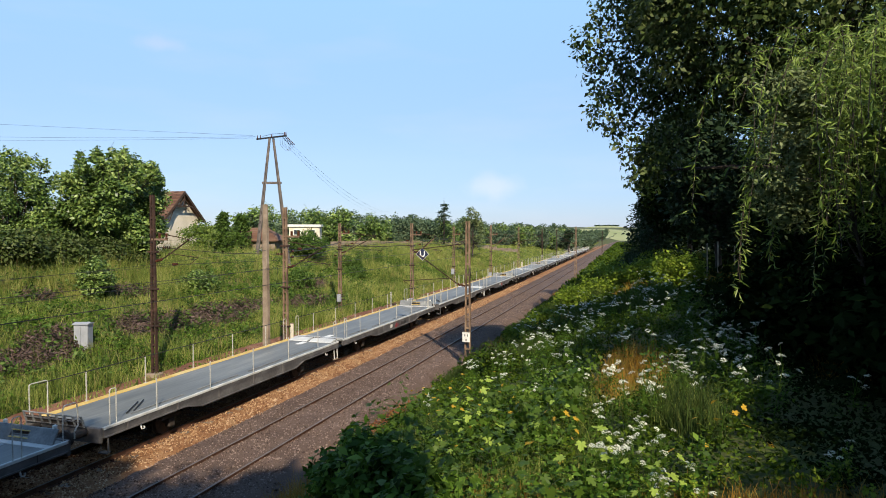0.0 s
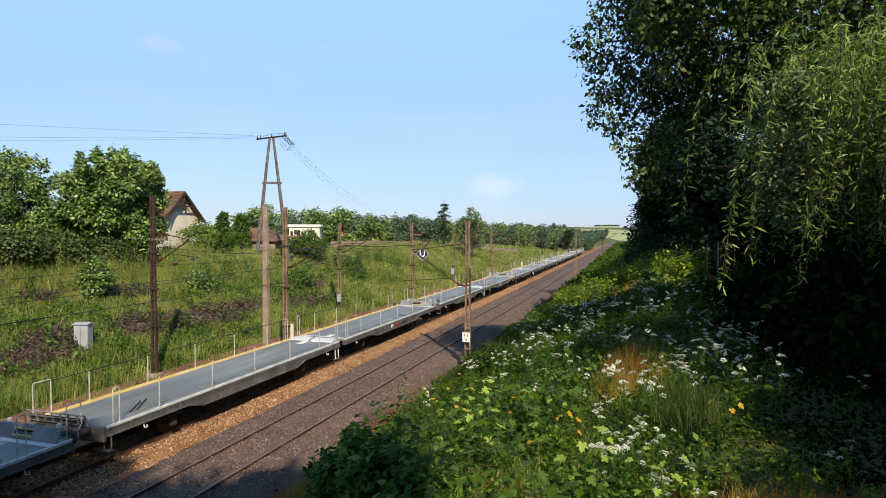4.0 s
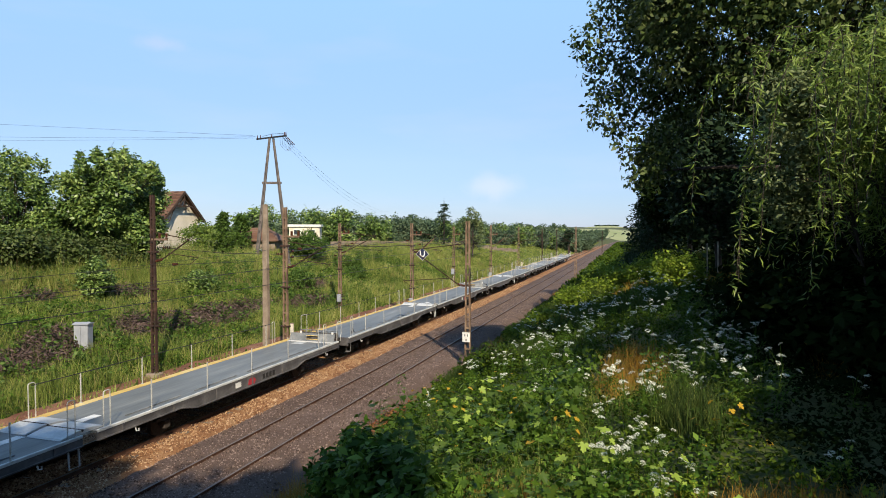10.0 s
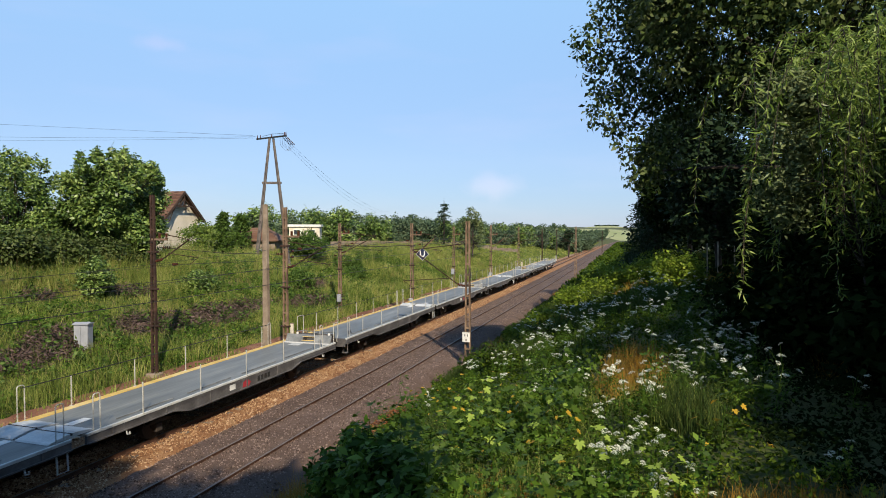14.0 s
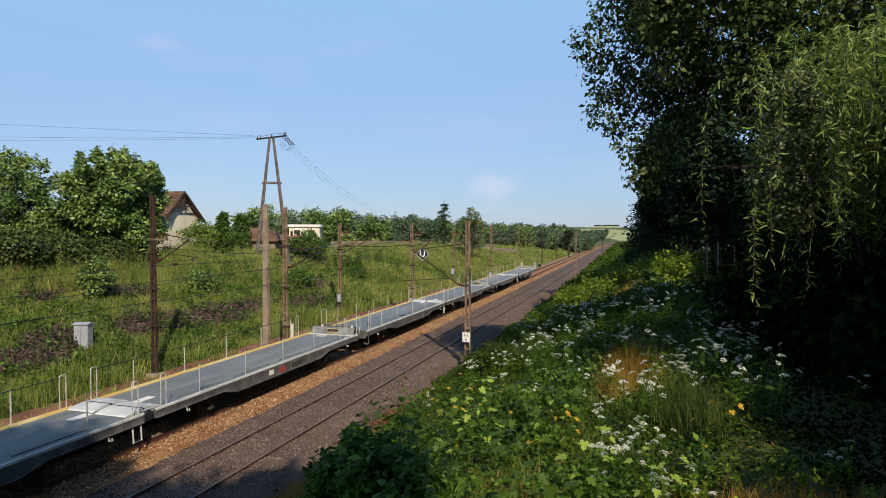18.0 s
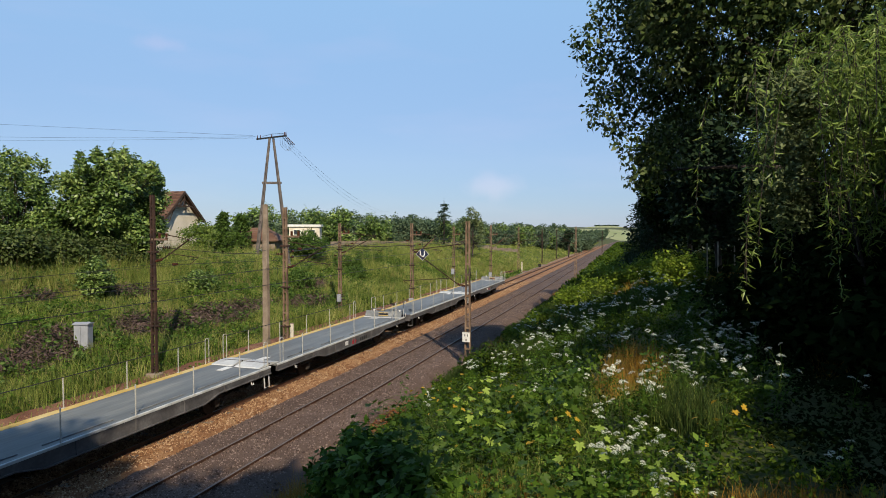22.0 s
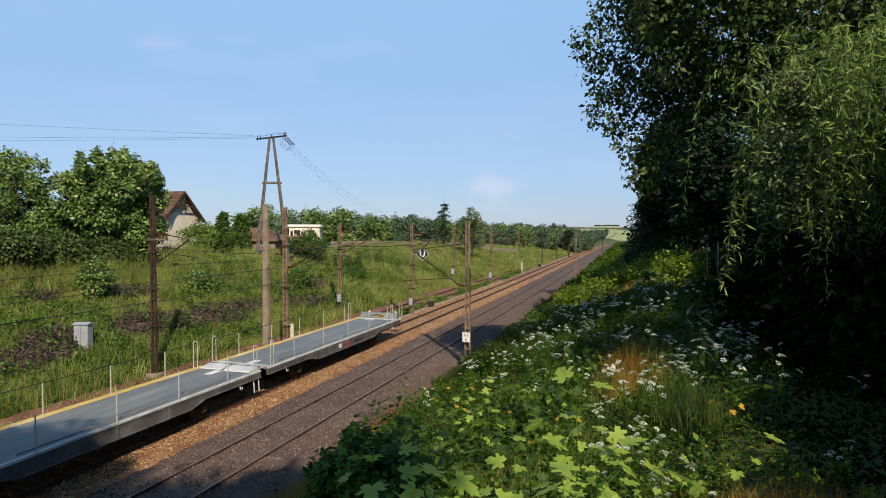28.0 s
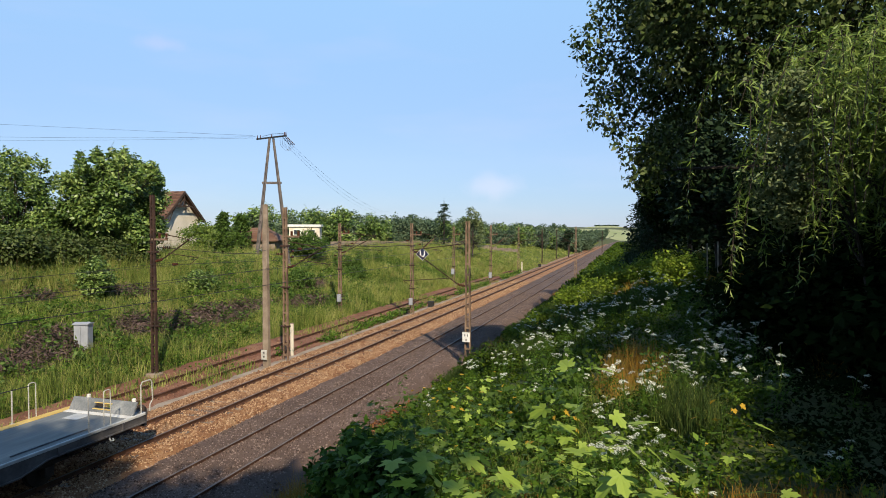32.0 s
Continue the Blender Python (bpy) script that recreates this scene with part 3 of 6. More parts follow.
def wagon(k):
    w = thing("car_carrier_wagon", pose(X_FAR, FRONT + PITCH * (k - 1), 0),
              "empty blue-grey two-unit flat wagon with white stanchions and a yellow edge", "railway wagon", "wagons of the goods train")
    H = HALF
    ln = 14.95
    gap = 0.5
    unit(w, LEAD, ln - LEAD, True)
    unit(w, ln + gap, ln, False)
    yj = ln
    # leading end: dark folded flap frame, buffers, steps
    part("headstock", box((-H + 0.05, LEAD - 0.12, DECK - 0.42), (H - 0.05, LEAD, DECK + 0.02), 0.02), M_SILL, w)
    x0, x1 = -H + 0.2, H - 0.55
    for zz, yy in ((0.36, LEAD - 0.3), (0.2, LEAD - 0.24), (0.04, LEAD - 0.18)):
        part("flap_rail", tube([(x0, yy, DECK + zz), (x1, yy, DECK + zz)], 0.022, 5), M_SILL if zz < 0.3 else M_FLAP, w, "grimy rail of the folded loading flap")
    for i in range(8):
        x = x0 + (x1 - x0) * i / 7
        part("flap_rib", prism([(LEAD - 0.2, DECK + 0.02), (LEAD - 0.16, DECK + 0.02), (LEAD - 0.27, DECK + 0.37), (LEAD - 0.31, DECK + 0.37)], x - 0.02, x + 0.02, "x"), M_FLAP, w)
    part("flap_plate", prism([(LEAD - 0.15, DECK + 0.0), (LEAD - 0.13, DECK + 0.0), (LEAD - 0.2, DECK + 0.24), (LEAD - 0.22, DECK + 0.24)], x0, x1, "x"), M_UNDER, w, "dark folded loading flap")
    for x in (-0.875, 0.875):
        b = part("buffer", tube([(x, LEAD - 0.1, DECK - 0.12), (x, -0.45, DECK - 0.12)], [0.13, 0.1], 10), M_UNDER, w)
        part("buffer_head", tube([(x, -0.45, DECK - 0.12), (x, -0.5, DECK - 0.12)], 0.23, 12), M_UNDER, b)
        e = 2 * ln + gap
        b = part("buffer", tube([(x, e + 0.1, DECK - 0.12), (x, e + 0.42, DECK - 0.12)], [0.13, 0.1], 10), M_UNDER, w)
        part("buffer_head", tube([(x, e + 0.42, DECK - 0.12), (x, e + 0.47, DECK - 0.12)], 0.23, 12), M_UNDER, b)
    part("coupling", tube([(0, LEAD - 0.12, DECK - 0.2), (0, -0.3, DECK - 0.22), (0.02, -0.5, DECK - 0.38), (0, -0.6, DECK - 0.3)], 0.045, 6), M_UNDER, w)
    part("brake_hose", tube([(0.35, LEAD - 0.12, DECK - 0.25), (0.37, -0.35, DECK - 0.4), (0.4, -0.5, DECK - 0.62), (0.36, -0.62, DECK - 0.45)], 0.03, 6), M_RUBBER, w)
    for x in (-H + 0.12, H - 0.12):
        st = part("step", box((x - 0.14, LEAD + 0.02, DECK - 0.75), (x + 0.14, LEAD + 0.2, DECK - 0.72)), M_SILL, w)
        for d in (-0.13, 0.13):
            part("step_hanger", box((x + d - 0.012, LEAD + 0.1, DECK - 0.74), (x + d + 0.012, LEAD + 0.13, DECK - 0.3)), M_SILL, st)
    for a, b in ((0.75, 1.25), (1.05, 1.5)):
        part("chock_arm", tube([(0.95, a + LEAD + 0.6, DECK + 0.03), (0.35, b + LEAD + 1.2, DECK + 0.05)], 0.022, 5), M_DARK_STEEL, w, "dark folded chock arm")
    part("data_plate", box((H - 0.02, ln + gap + 6.4, DECK - 0.34), (H - 0.012, ln + gap + 6.75, DECK - 0.14)), M_WHITE, w, "small white data plate")
    part("red_mark", prism([(ln + gap + 7.2, DECK - 0.4), (ln + gap + 7.6, DECK - 0.42), (ln + gap + 7.75, DECK - 0.28), (ln + gap + 7.5, DECK - 0.12), (ln + gap + 7.25, DECK - 0.2)], H - 0.02, H - 0.012, "x"), M_RED, w, "red sprayed mark on the sill")
    for k in range(4):
        part("sill_marking", box((H - 0.02, ln + gap + 8.2 + 0.24 * k, DECK - 0.38), (H - 0.014, ln + gap + 8.36 + 0.24 * k, DECK - 0.18)), M_DARK_STEEL, w)
    # joint between the halves: two overlapping bridge flaps
    for x0, x1, d in ((-H + 0.32, -0.12, 0.0), (0.05, H - 0.2, -0.1)):
        o = part("bridge_flap", prism([(yj + d - 0.45, DECK + 0.012), (yj + d - 0.4, DECK + 0.05), (yj + d + 0.1, DECK + 0.12), (yj + d + 0.45, DECK + 0.12), (yj + d + 0.95, DECK + 0.05), (yj + d + 1.0, DECK + 0.012)],
                                      x0, x1, "x"), M_EDGE, w, "pale scuffed bridge flap")
        part("flap_hinge", tube([(x0 - 0.02, yj + d + 0.25, DECK + 0.1), (x1 + 0.02, yj + d + 0.25, DECK + 0.1)], 0.035, 8), M_UNDER, o)
    # no opening here: a dark plate on the deck paints the gap's shadow
    part("joint_gap", box((-0.35, yj - 0.35, DECK + 0.002), (0.3, yj + 0.85, DECK + 0.02)), M_RUBBER, w, "dark plate standing for the shaded gap between the flaps")
    part("joint_bellows", box((-0.5, yj - 0.05, DECK - 0.35), (0.5, yj + 0.4, DECK - 0.08)), M_RUBBER, w)
    for a, b in ((yj - 1.25, -0.3), (yj + 1.0, 0.05)):
        part("chock_plate", box((b, a, DECK + 0.003), (b + 0.3, a + 0.7, DECK + 0.014)), M_WHITE, w, "white painted plate")
    for s in (1, -1):
        part("step_loop", tube([(s * (H - 0.05), yj - 0.45, DECK - 0.3), (s * (H - 0.02), yj - 0.45, DECK - 0.78), (s * (H - 0.02), yj - 0.12, DECK - 0.78), (s * (H - 0.05), yj - 0.12, DECK - 0.3)], 0.025, 6), M_EDGE, w)
    # trailing end: raised flap with a slot, and a tall hoop
    e = 2 * ln + gap
    flap = bmesh.new()
    lo, hi, x0, x1 = 0.02, 0.38, -H + 0.3, H - 0.12
    for xa, xb, za, zb in ((x0, -0.22, lo, hi), (0.42, x1, lo, hi), (-0.22, 0.42, lo, 0.12), (-0.22, 0.42, 0.27, hi)):
        add_box(flap, (xa, 0, za), (xb, 0.05, zb))
    for v in flap.verts:
        v.co.y += e - 0.42 + v.co.z * 0.55
        v.co.z += DECK
    flap = part("end_flap", flap, M_FLAP, w, "upright grey end flap with a slot")
    for za, zb, xa, xb in ((0.1, 0.12, -0.24, 0.44), (0.27, 0.29, -0.24, 0.44)):
        part("slot_edge", box((xa, e - 0.44 + za * 0.55, DECK + za), (xb, e - 0.36 + za * 0.55, DECK + zb)), M_YELLOW, flap, "yellow edge of the slot")
    for x in (-0.62, 1.16):
        part("flap_catch", box((x - 0.05, e - 0.2, DECK + 0.34), (x + 0.05, e - 0.1, DECK + 0.48), 0.02), M_WHITE, flap, "white catch on the flap's top")
    part("end_band", box((-H + 0.3, e - 0.62, DECK + 0.003), (H - 0.1, e - 0.36, DECK + 0.014)), M_WHITE, w, "white painted band")
    part("chock_plate", box((-0.55, e - 1.2, DECK + 0.003), (0.0, e - 0.66, DECK + 0.012)), M_EDGE, w, "white painted plate")
    part("headstock", box((-H + 0.05, e, DECK - 0.42), (H - 0.05, e + 0.12, DECK + 0.02), 0.02), M_SILL, w)
    part("end_hoop", tube([(H - 0.06, e - 0.12, DECK), (H - 0.06, e - 0.12, DECK + 0.9), (H - 0.06, e - 0.06, DECK + 0.99), (H - 0.06, e + 0.28, DECK + 0.99), (H - 0.06, e + 0.34, DECK + 0.9),
                           (H - 0.06, e + 0.36, DECK + 0.35), (H - 0.06, e + 0.24, DECK + 0.2), (H - 0.06, e + 0.24, DECK + 0.0)], 0.018, 6), M_POST, w, "white tubular end hoop")
    return w


first = wagon(0)
TRAIN = [first] + [copy_thing(first, pose(X_FAR, FRONT + PITCH * (k - 1), 0)) for k in range(1, WAGONS)]


# ---------------------------------------------------------------- catenary masts and wires
def concrete_mast(x, y, h, w0=0.2, w1=0.13, label="weathered grey-brown concrete catenary mast", z=-0.45):
    t = thing("catenary_mast", pose(x, y, z), label, "catenary mast", "catenary masts")
    bm = bmesh.new()
    H = h - z
    n = 6
    rings = []
    for i in range(n + 1):
        f = i / n
        w = w0 + (w1 - w0) * f
        rings.append([bm.verts.new((sx * w, sy * w * 0.75, H * f)) for sx, sy in ((-1, -1), (1, -1), (1, 1), (-1, 1))])
    for a, b in zip(rings, rings[1:]):
        for k in range(4):
            bm.faces.new((a[k], a[(k + 1) % 4], b[(k + 1) % 4], b[k]))
    bm.faces.new(rings[0])
    bm.faces.new(rings[-1])
    bmesh.ops.bevel(bm, geom=[e for e in bm.edges if abs((e.verts[0].co - e.verts[1].co).z) > 0.2], offset=0.025, segments=1, affect="EDGES")
    part("shaft", bm, M_CONCRETE, t)
    part("footing", box((-w0 - 0.12, -w0 - 0.1, 0), (w0 + 0.12, w0 + 0.1, 0.22), 0.04), M_CONCRETE, t)
    return t


def lattice_mast(x, y, h, w0=0.17, w1=0.11, label="rusty double-channel steel catenary mast", z=-0.45, mat=M_RUST_STEEL):
    t = thing("catenary_mast", pose(x, y, z), label, "catenary mast", "catenary masts")
    H = h - z
    for s in (-1, 1):
        bm = prism([(s * w0, 0), (s * (w0 - 0.09), 0), (s * (w1 - 0.075), H), (s * w1, H)], -0.06, 0.06)
        part("channel", bm, mat, t)
    n = int(H / 0.55)
    for i in range(1, n):
        f = i / n
        w = w0 + (w1 - w0) * f
        part("batten", box((-w, -0.068, H * f - 0.05), (w, -0.06, H * f + 0.05)), mat, t)
        part("batten", box((-w, 0.06, H * f - 0.05), (w, 0.068, H * f + 0.05)), mat, t)
    part("footing", box((-0.32, -0.3, 0), (0.3, 0.28, 0.3), 0.04), M_CONCRETE, t)
    return t


def insulator(t, a, b):
    a, b = Vector(a), Vector(b)
    bm = tube([a, b], 0.025, 6)
    n = 5
    for i in range(n):
        p = a.lerp(b, (i + 0.5) / n)
        d = (b - a).normalized() * 0.02
        add_tube(bm, [p - d, p + d], 0.07, 8)
    part("insulator", bm, M_PORCELAIN, t)


def cantilever(t, reach, zc=5.0, zm=6.3):
    """A bracket that holds contact and carrying wire at the distance reach from the mast (t's own heights)."""
    s = 1 if reach > 0 else -1
    part("top_tie", tube([(s * 0.15, 0, zm + 0.35), (reach, 0, zm)], 0.022, 6), M_RUST_STEEL, t)
    part("strut", tube([(s * 0.55, 0, zc + 0.25), (reach, 0, zm)], 0.03, 6), M_RUST_STEEL, t)
    insulator(t, (s * 0.15, 0, zc + 0.15), (s * 0.55, 0, zc + 0.25))
    part("steady_tube", tube([(s * 0.9, 0, zc + 0.55), (reach + s * 0.5, 0, zc + 0.35)], 0.02, 6), M_RUST_STEEL, t)
    part("steady_arm", tube([(reach + s * 0.5, 0, zc + 0.35), (reach, 0, zc + 0.02)], 0.012, 5), M_RUST_STEEL, t)


TAN = "tan-brown double-channel steel catenary mast with battens"
mast_a = lattice_mast(-22.7, 25.2, 8.5)
concrete_mast(-18.45, 28.3, 8.1, 0.165, 0.115)
mast_c = lattice_mast(-18.3, 29.9, 8.0, mat=M_TAN, label=TAN)
mast_d = lattice_mast(-23.8, 47.2, 7.3, mat=M_TAN, label=TAN)
mast_e = lattice_mast(-18.2, 49.0, 7.3, mat=M_TAN, label=TAN)
mast_n = lattice_mast(-8.7, 31.7, 7.25, mat=M_TAN, label=TAN)
mast_n2 = lattice_mast(-9.4, 92.0, 7.1, z=-0.45 + float(bend_z(92.0)), mat=M_TAN, label=TAN)
mast_f = lattice_mast(-23.2, 77.7, 7.1, z=-0.45 + float(bend_z(77.7)), mat=M_TAN, label=TAN)
mast_g = lattice_mast(-19.1, 80.8, 7.3, z=-0.45 + float(bend_z(80.8)), mat=M_TAN, label=TAN)
mast_h = lattice_mast(-19.9, 104.0, 7.1, z=-0.45 + float(bend_z(104.0)), mat=M_TAN, label=TAN)
cantilever(mast_c, 2.2, 5.1, 6.3)
cantilever(mast_a, 2.1, 5.6, 6.8)
cantilever(mast_d, 3.2, 5.2, 6.7)
cantilever(mast_e, 2.1, 5.2, 6.7)
cantilever(mast_n, -3.05, 4.2, 6.2)
cantilever(mast_n2, -2.4, 5.2, 6.5)
cantilever(mast_f, 2.7, 5.2, 6.5)
cantilever(mast_g, 3.0, 5.2, 6.5)
cantilever(mast_h, 3.8, 5.2, 6.5)


def mast_hardware(t, zs, top, stay=True):
    """Clamped collars, a short cross arm with insulators and a sloping stay on a mast."""
    for z in zs:
        part("collar", box((-0.25, -0.11, z - 0.04), (0.25, 0.11, z + 0.04), 0.01), M_RUST_STEEL, t)
    part("cross_arm", box((-0.15, -0.05, top - 0.05), (0.85, 0.05, top + 0.05), 0.01), M_TAN, t)
    for x in (0.4, 0.8):
        insulator(t, (x, 0, top + 0.05), (x, 0, top + 0.3))
    if stay:
        part("stay_rod", tube([(0.1, 0, top - 1.9), (1.9, 0, top - 0.3)], 0.04, 6), M_TAN, t)


mast_hardware(mast_c, (2.1, 4.2, 6.4), 6.9, False)
mast_hardware(mast_d, (1.9, 4.0, 5.6), 6.9)
mast_hardware(mast_e, (2.4, 4.3, 5.9), 6.8)
mast_hardware(mast_a, (2.6, 4.4, 6.2), 6.8, False)
mast_hardware(mast_f, (2.6, 4.4), 6.6)
mast_hardware(mast_g, (2.6, 4.4), 6.6)


def wires(name, x, pts, zc, zm, label, r=0.011):
    """Contact wire, sagging carrying wire and droppers over one track; pts: where the masts stand."""
    t = thing(name, pose(x, 0, 0), label, "overhead wire", "overhead wires of the line")
    part("contact_wire", tube([on_line(0.2 * (-1) ** i, y, zc) for i, y in enumerate(pts)], r, 4), M_WIRE, t)
    path = []
    for a, b in zip(pts, pts[1:]):
        for k in range(8):
            f = k / 8
            path.append(on_line(0, a + (b - a) * f, zm - 0.75 * 4 * f * (1 - f)))
    path.append(on_line(0, pts[-1], zm))
    part("carrying_wire", tube(path, r * 0.6, 4), M_WIRE, t)
    for i in range(2, len(path), 2):
        y = path[i][1]
        if 0 < y < 110 and i % 8:
            part("dropper", tube([path[i], on_line(0, y, zc)], 0.004, 4), M_WIRE, t)
    return t


wires("overhead_wire", X_NEAR, (-55, -20, 31.7, 92, 150, 215, 280), 5.05, 6.15, "dark contact and carrying wires over the second track")
wires("overhead_wire", X_FAR, (-60, -25, 29.9, 49.0, 80.8, 104, 165, 225, 285), 5.05, 6.15, "dark contact and carrying wires over the main track")
wires("overhead_wire", X_OLD, (-60, -30, 25.2, 47.2, 77.7, 135, 200, 280), 5.2, 6.4, "dark contact and carrying wires over the siding", 0.007)


def tension_wires():
    """Anchored feeder wires that cross between the masts beside the main line."""
    t = thing("feeder_wires", pose(0, 0, 0), "bundle of dark feeder wires anchored between masts", "overhead wire", "overhead wires of the line")
    for (a, b, r) in (((-18.2, 29.9, 5.62), (-23.7, 47.2, 5.75), 0.03), ((-18.2, 29.9, 5.3), (-23.7, 47.2, 5.35), 0.022), ((-18.2, 29.9, 5.75), (-18.2, 49.0, 5.9), 0.016),
                      ((-22.6, 25.2, 6.0), (-18.4, 29.9, 5.5), 0.016), ((-22.6, 25.2, 5.1), (-23.7, 47.2, 4.7), 0.014), ((-23.7, 47.2, 5.5), (-18.3, 49.0, 5.5), 0.03), ((-18.2, 49.0, 5.5), (-19.0, 80.8, 5.7), 0.016),
                      ((-23.7, 47.2, 5.6), (-23.1, 77.7, 5.6), 0.016)):
        a, b = Vector(a), Vector(b)
        w = part("feeder_wire", tube([a, a.lerp(b, 0.5) - Vector((0, 0, 0.12)), b], r, 5), M_DARK_STEEL, t)
        for f in (0.06, 0.94):
            q = a.lerp(b, f)
            d = (b - a).normalized()
            bm = bmesh.new()
            for k in range(4):
                add_tube(bm, [q + d * 0.09 * k, q + d * (0.09 * k + 0.04)], 0.07, 8)
            part("insulator", bm, M_PORCELAIN, w)


tension_wires()


def far_masts():
    proto = lattice_mast(-19.2 + float(bend_x(136)), 136, 6.8, w0=0.13, w1=0.09, z=float(bend_z(136)) - 0.45)
    for x, y in ((-19.5, 168), (-9.3, 205), (-19.3, 205), (-19.3, 245)):
        copy_thing(proto, pose(*on_line(x, y, -0.45)))


far_masts()


def plate_on_mast():
    p = thing("distance_plate", pose(-8.72, 31.5, 1.05), "white rectangular plate with dark marks on a mast", "sign")
    part("plate", box((-0.2, -0.06, 0), (0.2, -0.04, 0.5), 0.006), M_WHITE, p)
    for z, a, b in ((0.34, -0.11, -0.02), (0.34, 0.02, 0.11), (0.1, -0.05, 0.05)):
        part("mark", box((a + 0.02, -0.064, z - 0.05), (b - 0.02, -0.061, z + 0.07)), M_SILL, p)
    return p


plate_on_mast()


def signal_diamond():
    s = thing("traction_sign", pose(-12.1, 34.3, 5.42, 0, 0, 16), "dark blue diamond sign with a white U hung over the track", "sign")
    bm = prism([(0, -0.37), (0.37, 0), (0, 0.37), (-0.37, 0)], -0.01, 0.01)
    part("white_border", bm, M_WHITE, s)
    part("blue_face", prism([(0, -0.35), (0.35, 0), (0, 0.35), (-0.35, 0)], -0.016, -0.011), M_SIGN_BLUE, s)
    u = [(-0.15, 0.17), (-0.15, -0.05), (-0.1, -0.14), (0, -0.17), (0.1, -0.14), (0.15, -0.05), (0.15, 0.17), (0.08, 0.17), (0.08, -0.04), (0.05, -0.09), (0, -0.105), (-0.05, -0.09), (-0.08, -0.04), (-0.08, 0.17)]
    part("letter", prism(u, -0.022, -0.017), M_WHITE, s, "white letter U")
    part("hanger", tube([(0, 0.02, 0.4), (0, 0.02, 0.62)], 0.012, 5), M_DARK_STEEL, s)
    return s


signal_diamond()


def marker_post(x, y, h, label):
    t = thing("marker_post", pose(x, y, landz(x, y)), label, "marker post")
    part("post", box((-0.085, -0.07, -0.1), (0.085, 0.07, h), 0.02), M_PLASTER, t)
    part("cap", box((-0.1, -0.085, h), (0.1, 0.085, h + 0.05), 0.015), M_CONCRETE, t)


marker_post(-19.0, 31.7, 1.9, "tall white concrete marker post beside a mast")
marker_post(-19.6, 105.5, 2.0, "tall white concrete marker post beside a mast")


def white_band():
    t = thing("mast_plate", pose(-18.45, 28.05, 0.2), "white painted number patch at the foot of a mast", "sign")
    part("patch", box((-0.16, -0.02, 0.0), (0.16, 0.035, 0.5), 0.01), M_POST, t)
    for z in (0.12, 0.32):
        part("mark", box((-0.05, -0.03, z), (0.05, -0.022, z + 0.09)), M_SILL, t)


white_band()


def switch_box(x, y):
    t = thing("track_box", pose(x, y, -0.3), "small dark lineside box beside the rails", "lineside box")
    part("case", box((-0.25, -0.2, 0), (0.25, 0.2, 0.55), 0.03), M_DARK_STEEL, t)
    part("lid", box((-0.28, -0.23, 0.55), (0.28, 0.23, 0.6), 0.02), M_DARK_STEEL, t)


switch_box(-18.4, 54.5)
switch_box(-18.6, 118.0)


def mast_box(x, y, z, s):
    t = thing("switch_gear", pose(x, y, z), "grey switch gear box clamped to a mast", "switch box")
    part("case", box((-0.16 * s, -0.4, -0.3 * s), (0.16 * s, -0.15, 0.3 * s), 0.02), M_CABINET, t)
    part("clamp", box((-0.3, -0.2, 0.1), (0.3, 0.2, 0.16)), M_RUST_STEEL, t)
    part("clamp", box((-0.3, -0.2, -0.16), (0.3, 0.2, -0.1)), M_RUST_STEEL, t)


mast_box(-23.75, 47.2, 1.2, 1.0)
mast_box(-18.2, 49.0, 0.9, 0.9)
mast_box(-19.1, 80.8, 0.8, 1.2)
mast_box(-23.2, 77.6, 1.4, 1.2)


# ---------------------------------------------------------------- plants
def leaf_quads(rng, p, size, up=0.35, aspect=0.55, spread=0.35, hang=0.0, face=None):
    """Folded leaf blades at the points p. up: how far they face the sky. hang: how far their tips point down."""
    n = len(p)
    s = (size * np.exp(np.clip(rng.normal(0, spread, n), -0.8, 0.45)))[:, None]
    d = rng.normal(0, 1, (n, 3))
    d[:, 2] = d[:, 2] * 0.6 - hang
    d /= np.linalg.norm(d, axis=1)[:, None]
    nrm = rng.normal(0, 1, (n, 3))
    nrm[:, 2] += up * 3
    if face is not None:
        nrm = nrm * 0.55 + face * 1.5
    sd = np.cross(d, nrm)
    sd /= np.linalg.norm(sd, axis=1)[:, None] + 1e-9
    nn = np.cross(sd, d)
    v = np.stack([p, p + d * s * 0.45 + sd * s * aspect * 0.5 + nn * s * 0.1, p + d * s, p + d * s * 0.45 - sd * s * aspect * 0.5 + nn * s * 0.1], 1)
    return v.reshape(-1, 3), np.arange(n * 4).reshape(-1, 4)


def blades(rng, p, h, w, lean=0.35):
    """Grass blades: a bent narrow triangle pair each."""
    n = len(p)
    hh = h * np.exp(rng.normal(0, 0.3, n))
    a = rng.uniform(0, 2 * np.pi, n)
    side = np.stack([np.cos(a), np.sin(a), np.zeros(n)], -1) * w
    b = rng.uniform(0, 2 * np.pi, n)
    off = np.stack([np.cos(b), np.sin(b), np.zeros(n)], -1) * (hh * np.abs(rng.normal(0, lean, n)))[:, None]
    upv = np.zeros((n, 3))
    upv[:, 2] = hh
    m = p + off * 0.38 + upv * 0.6
    v = np.stack([p - side, p + side, m + side * 0.7, m - side * 0.7, p + off + upv], 1)
    k = np.arange(n)[:, None] * 5
    f = np.concatenate([k + [0, 1, 2], k + [0, 2, 3], k + [3, 2, 4]], 1).reshape(-1, 3)
    return v.reshape(-1, 3), f


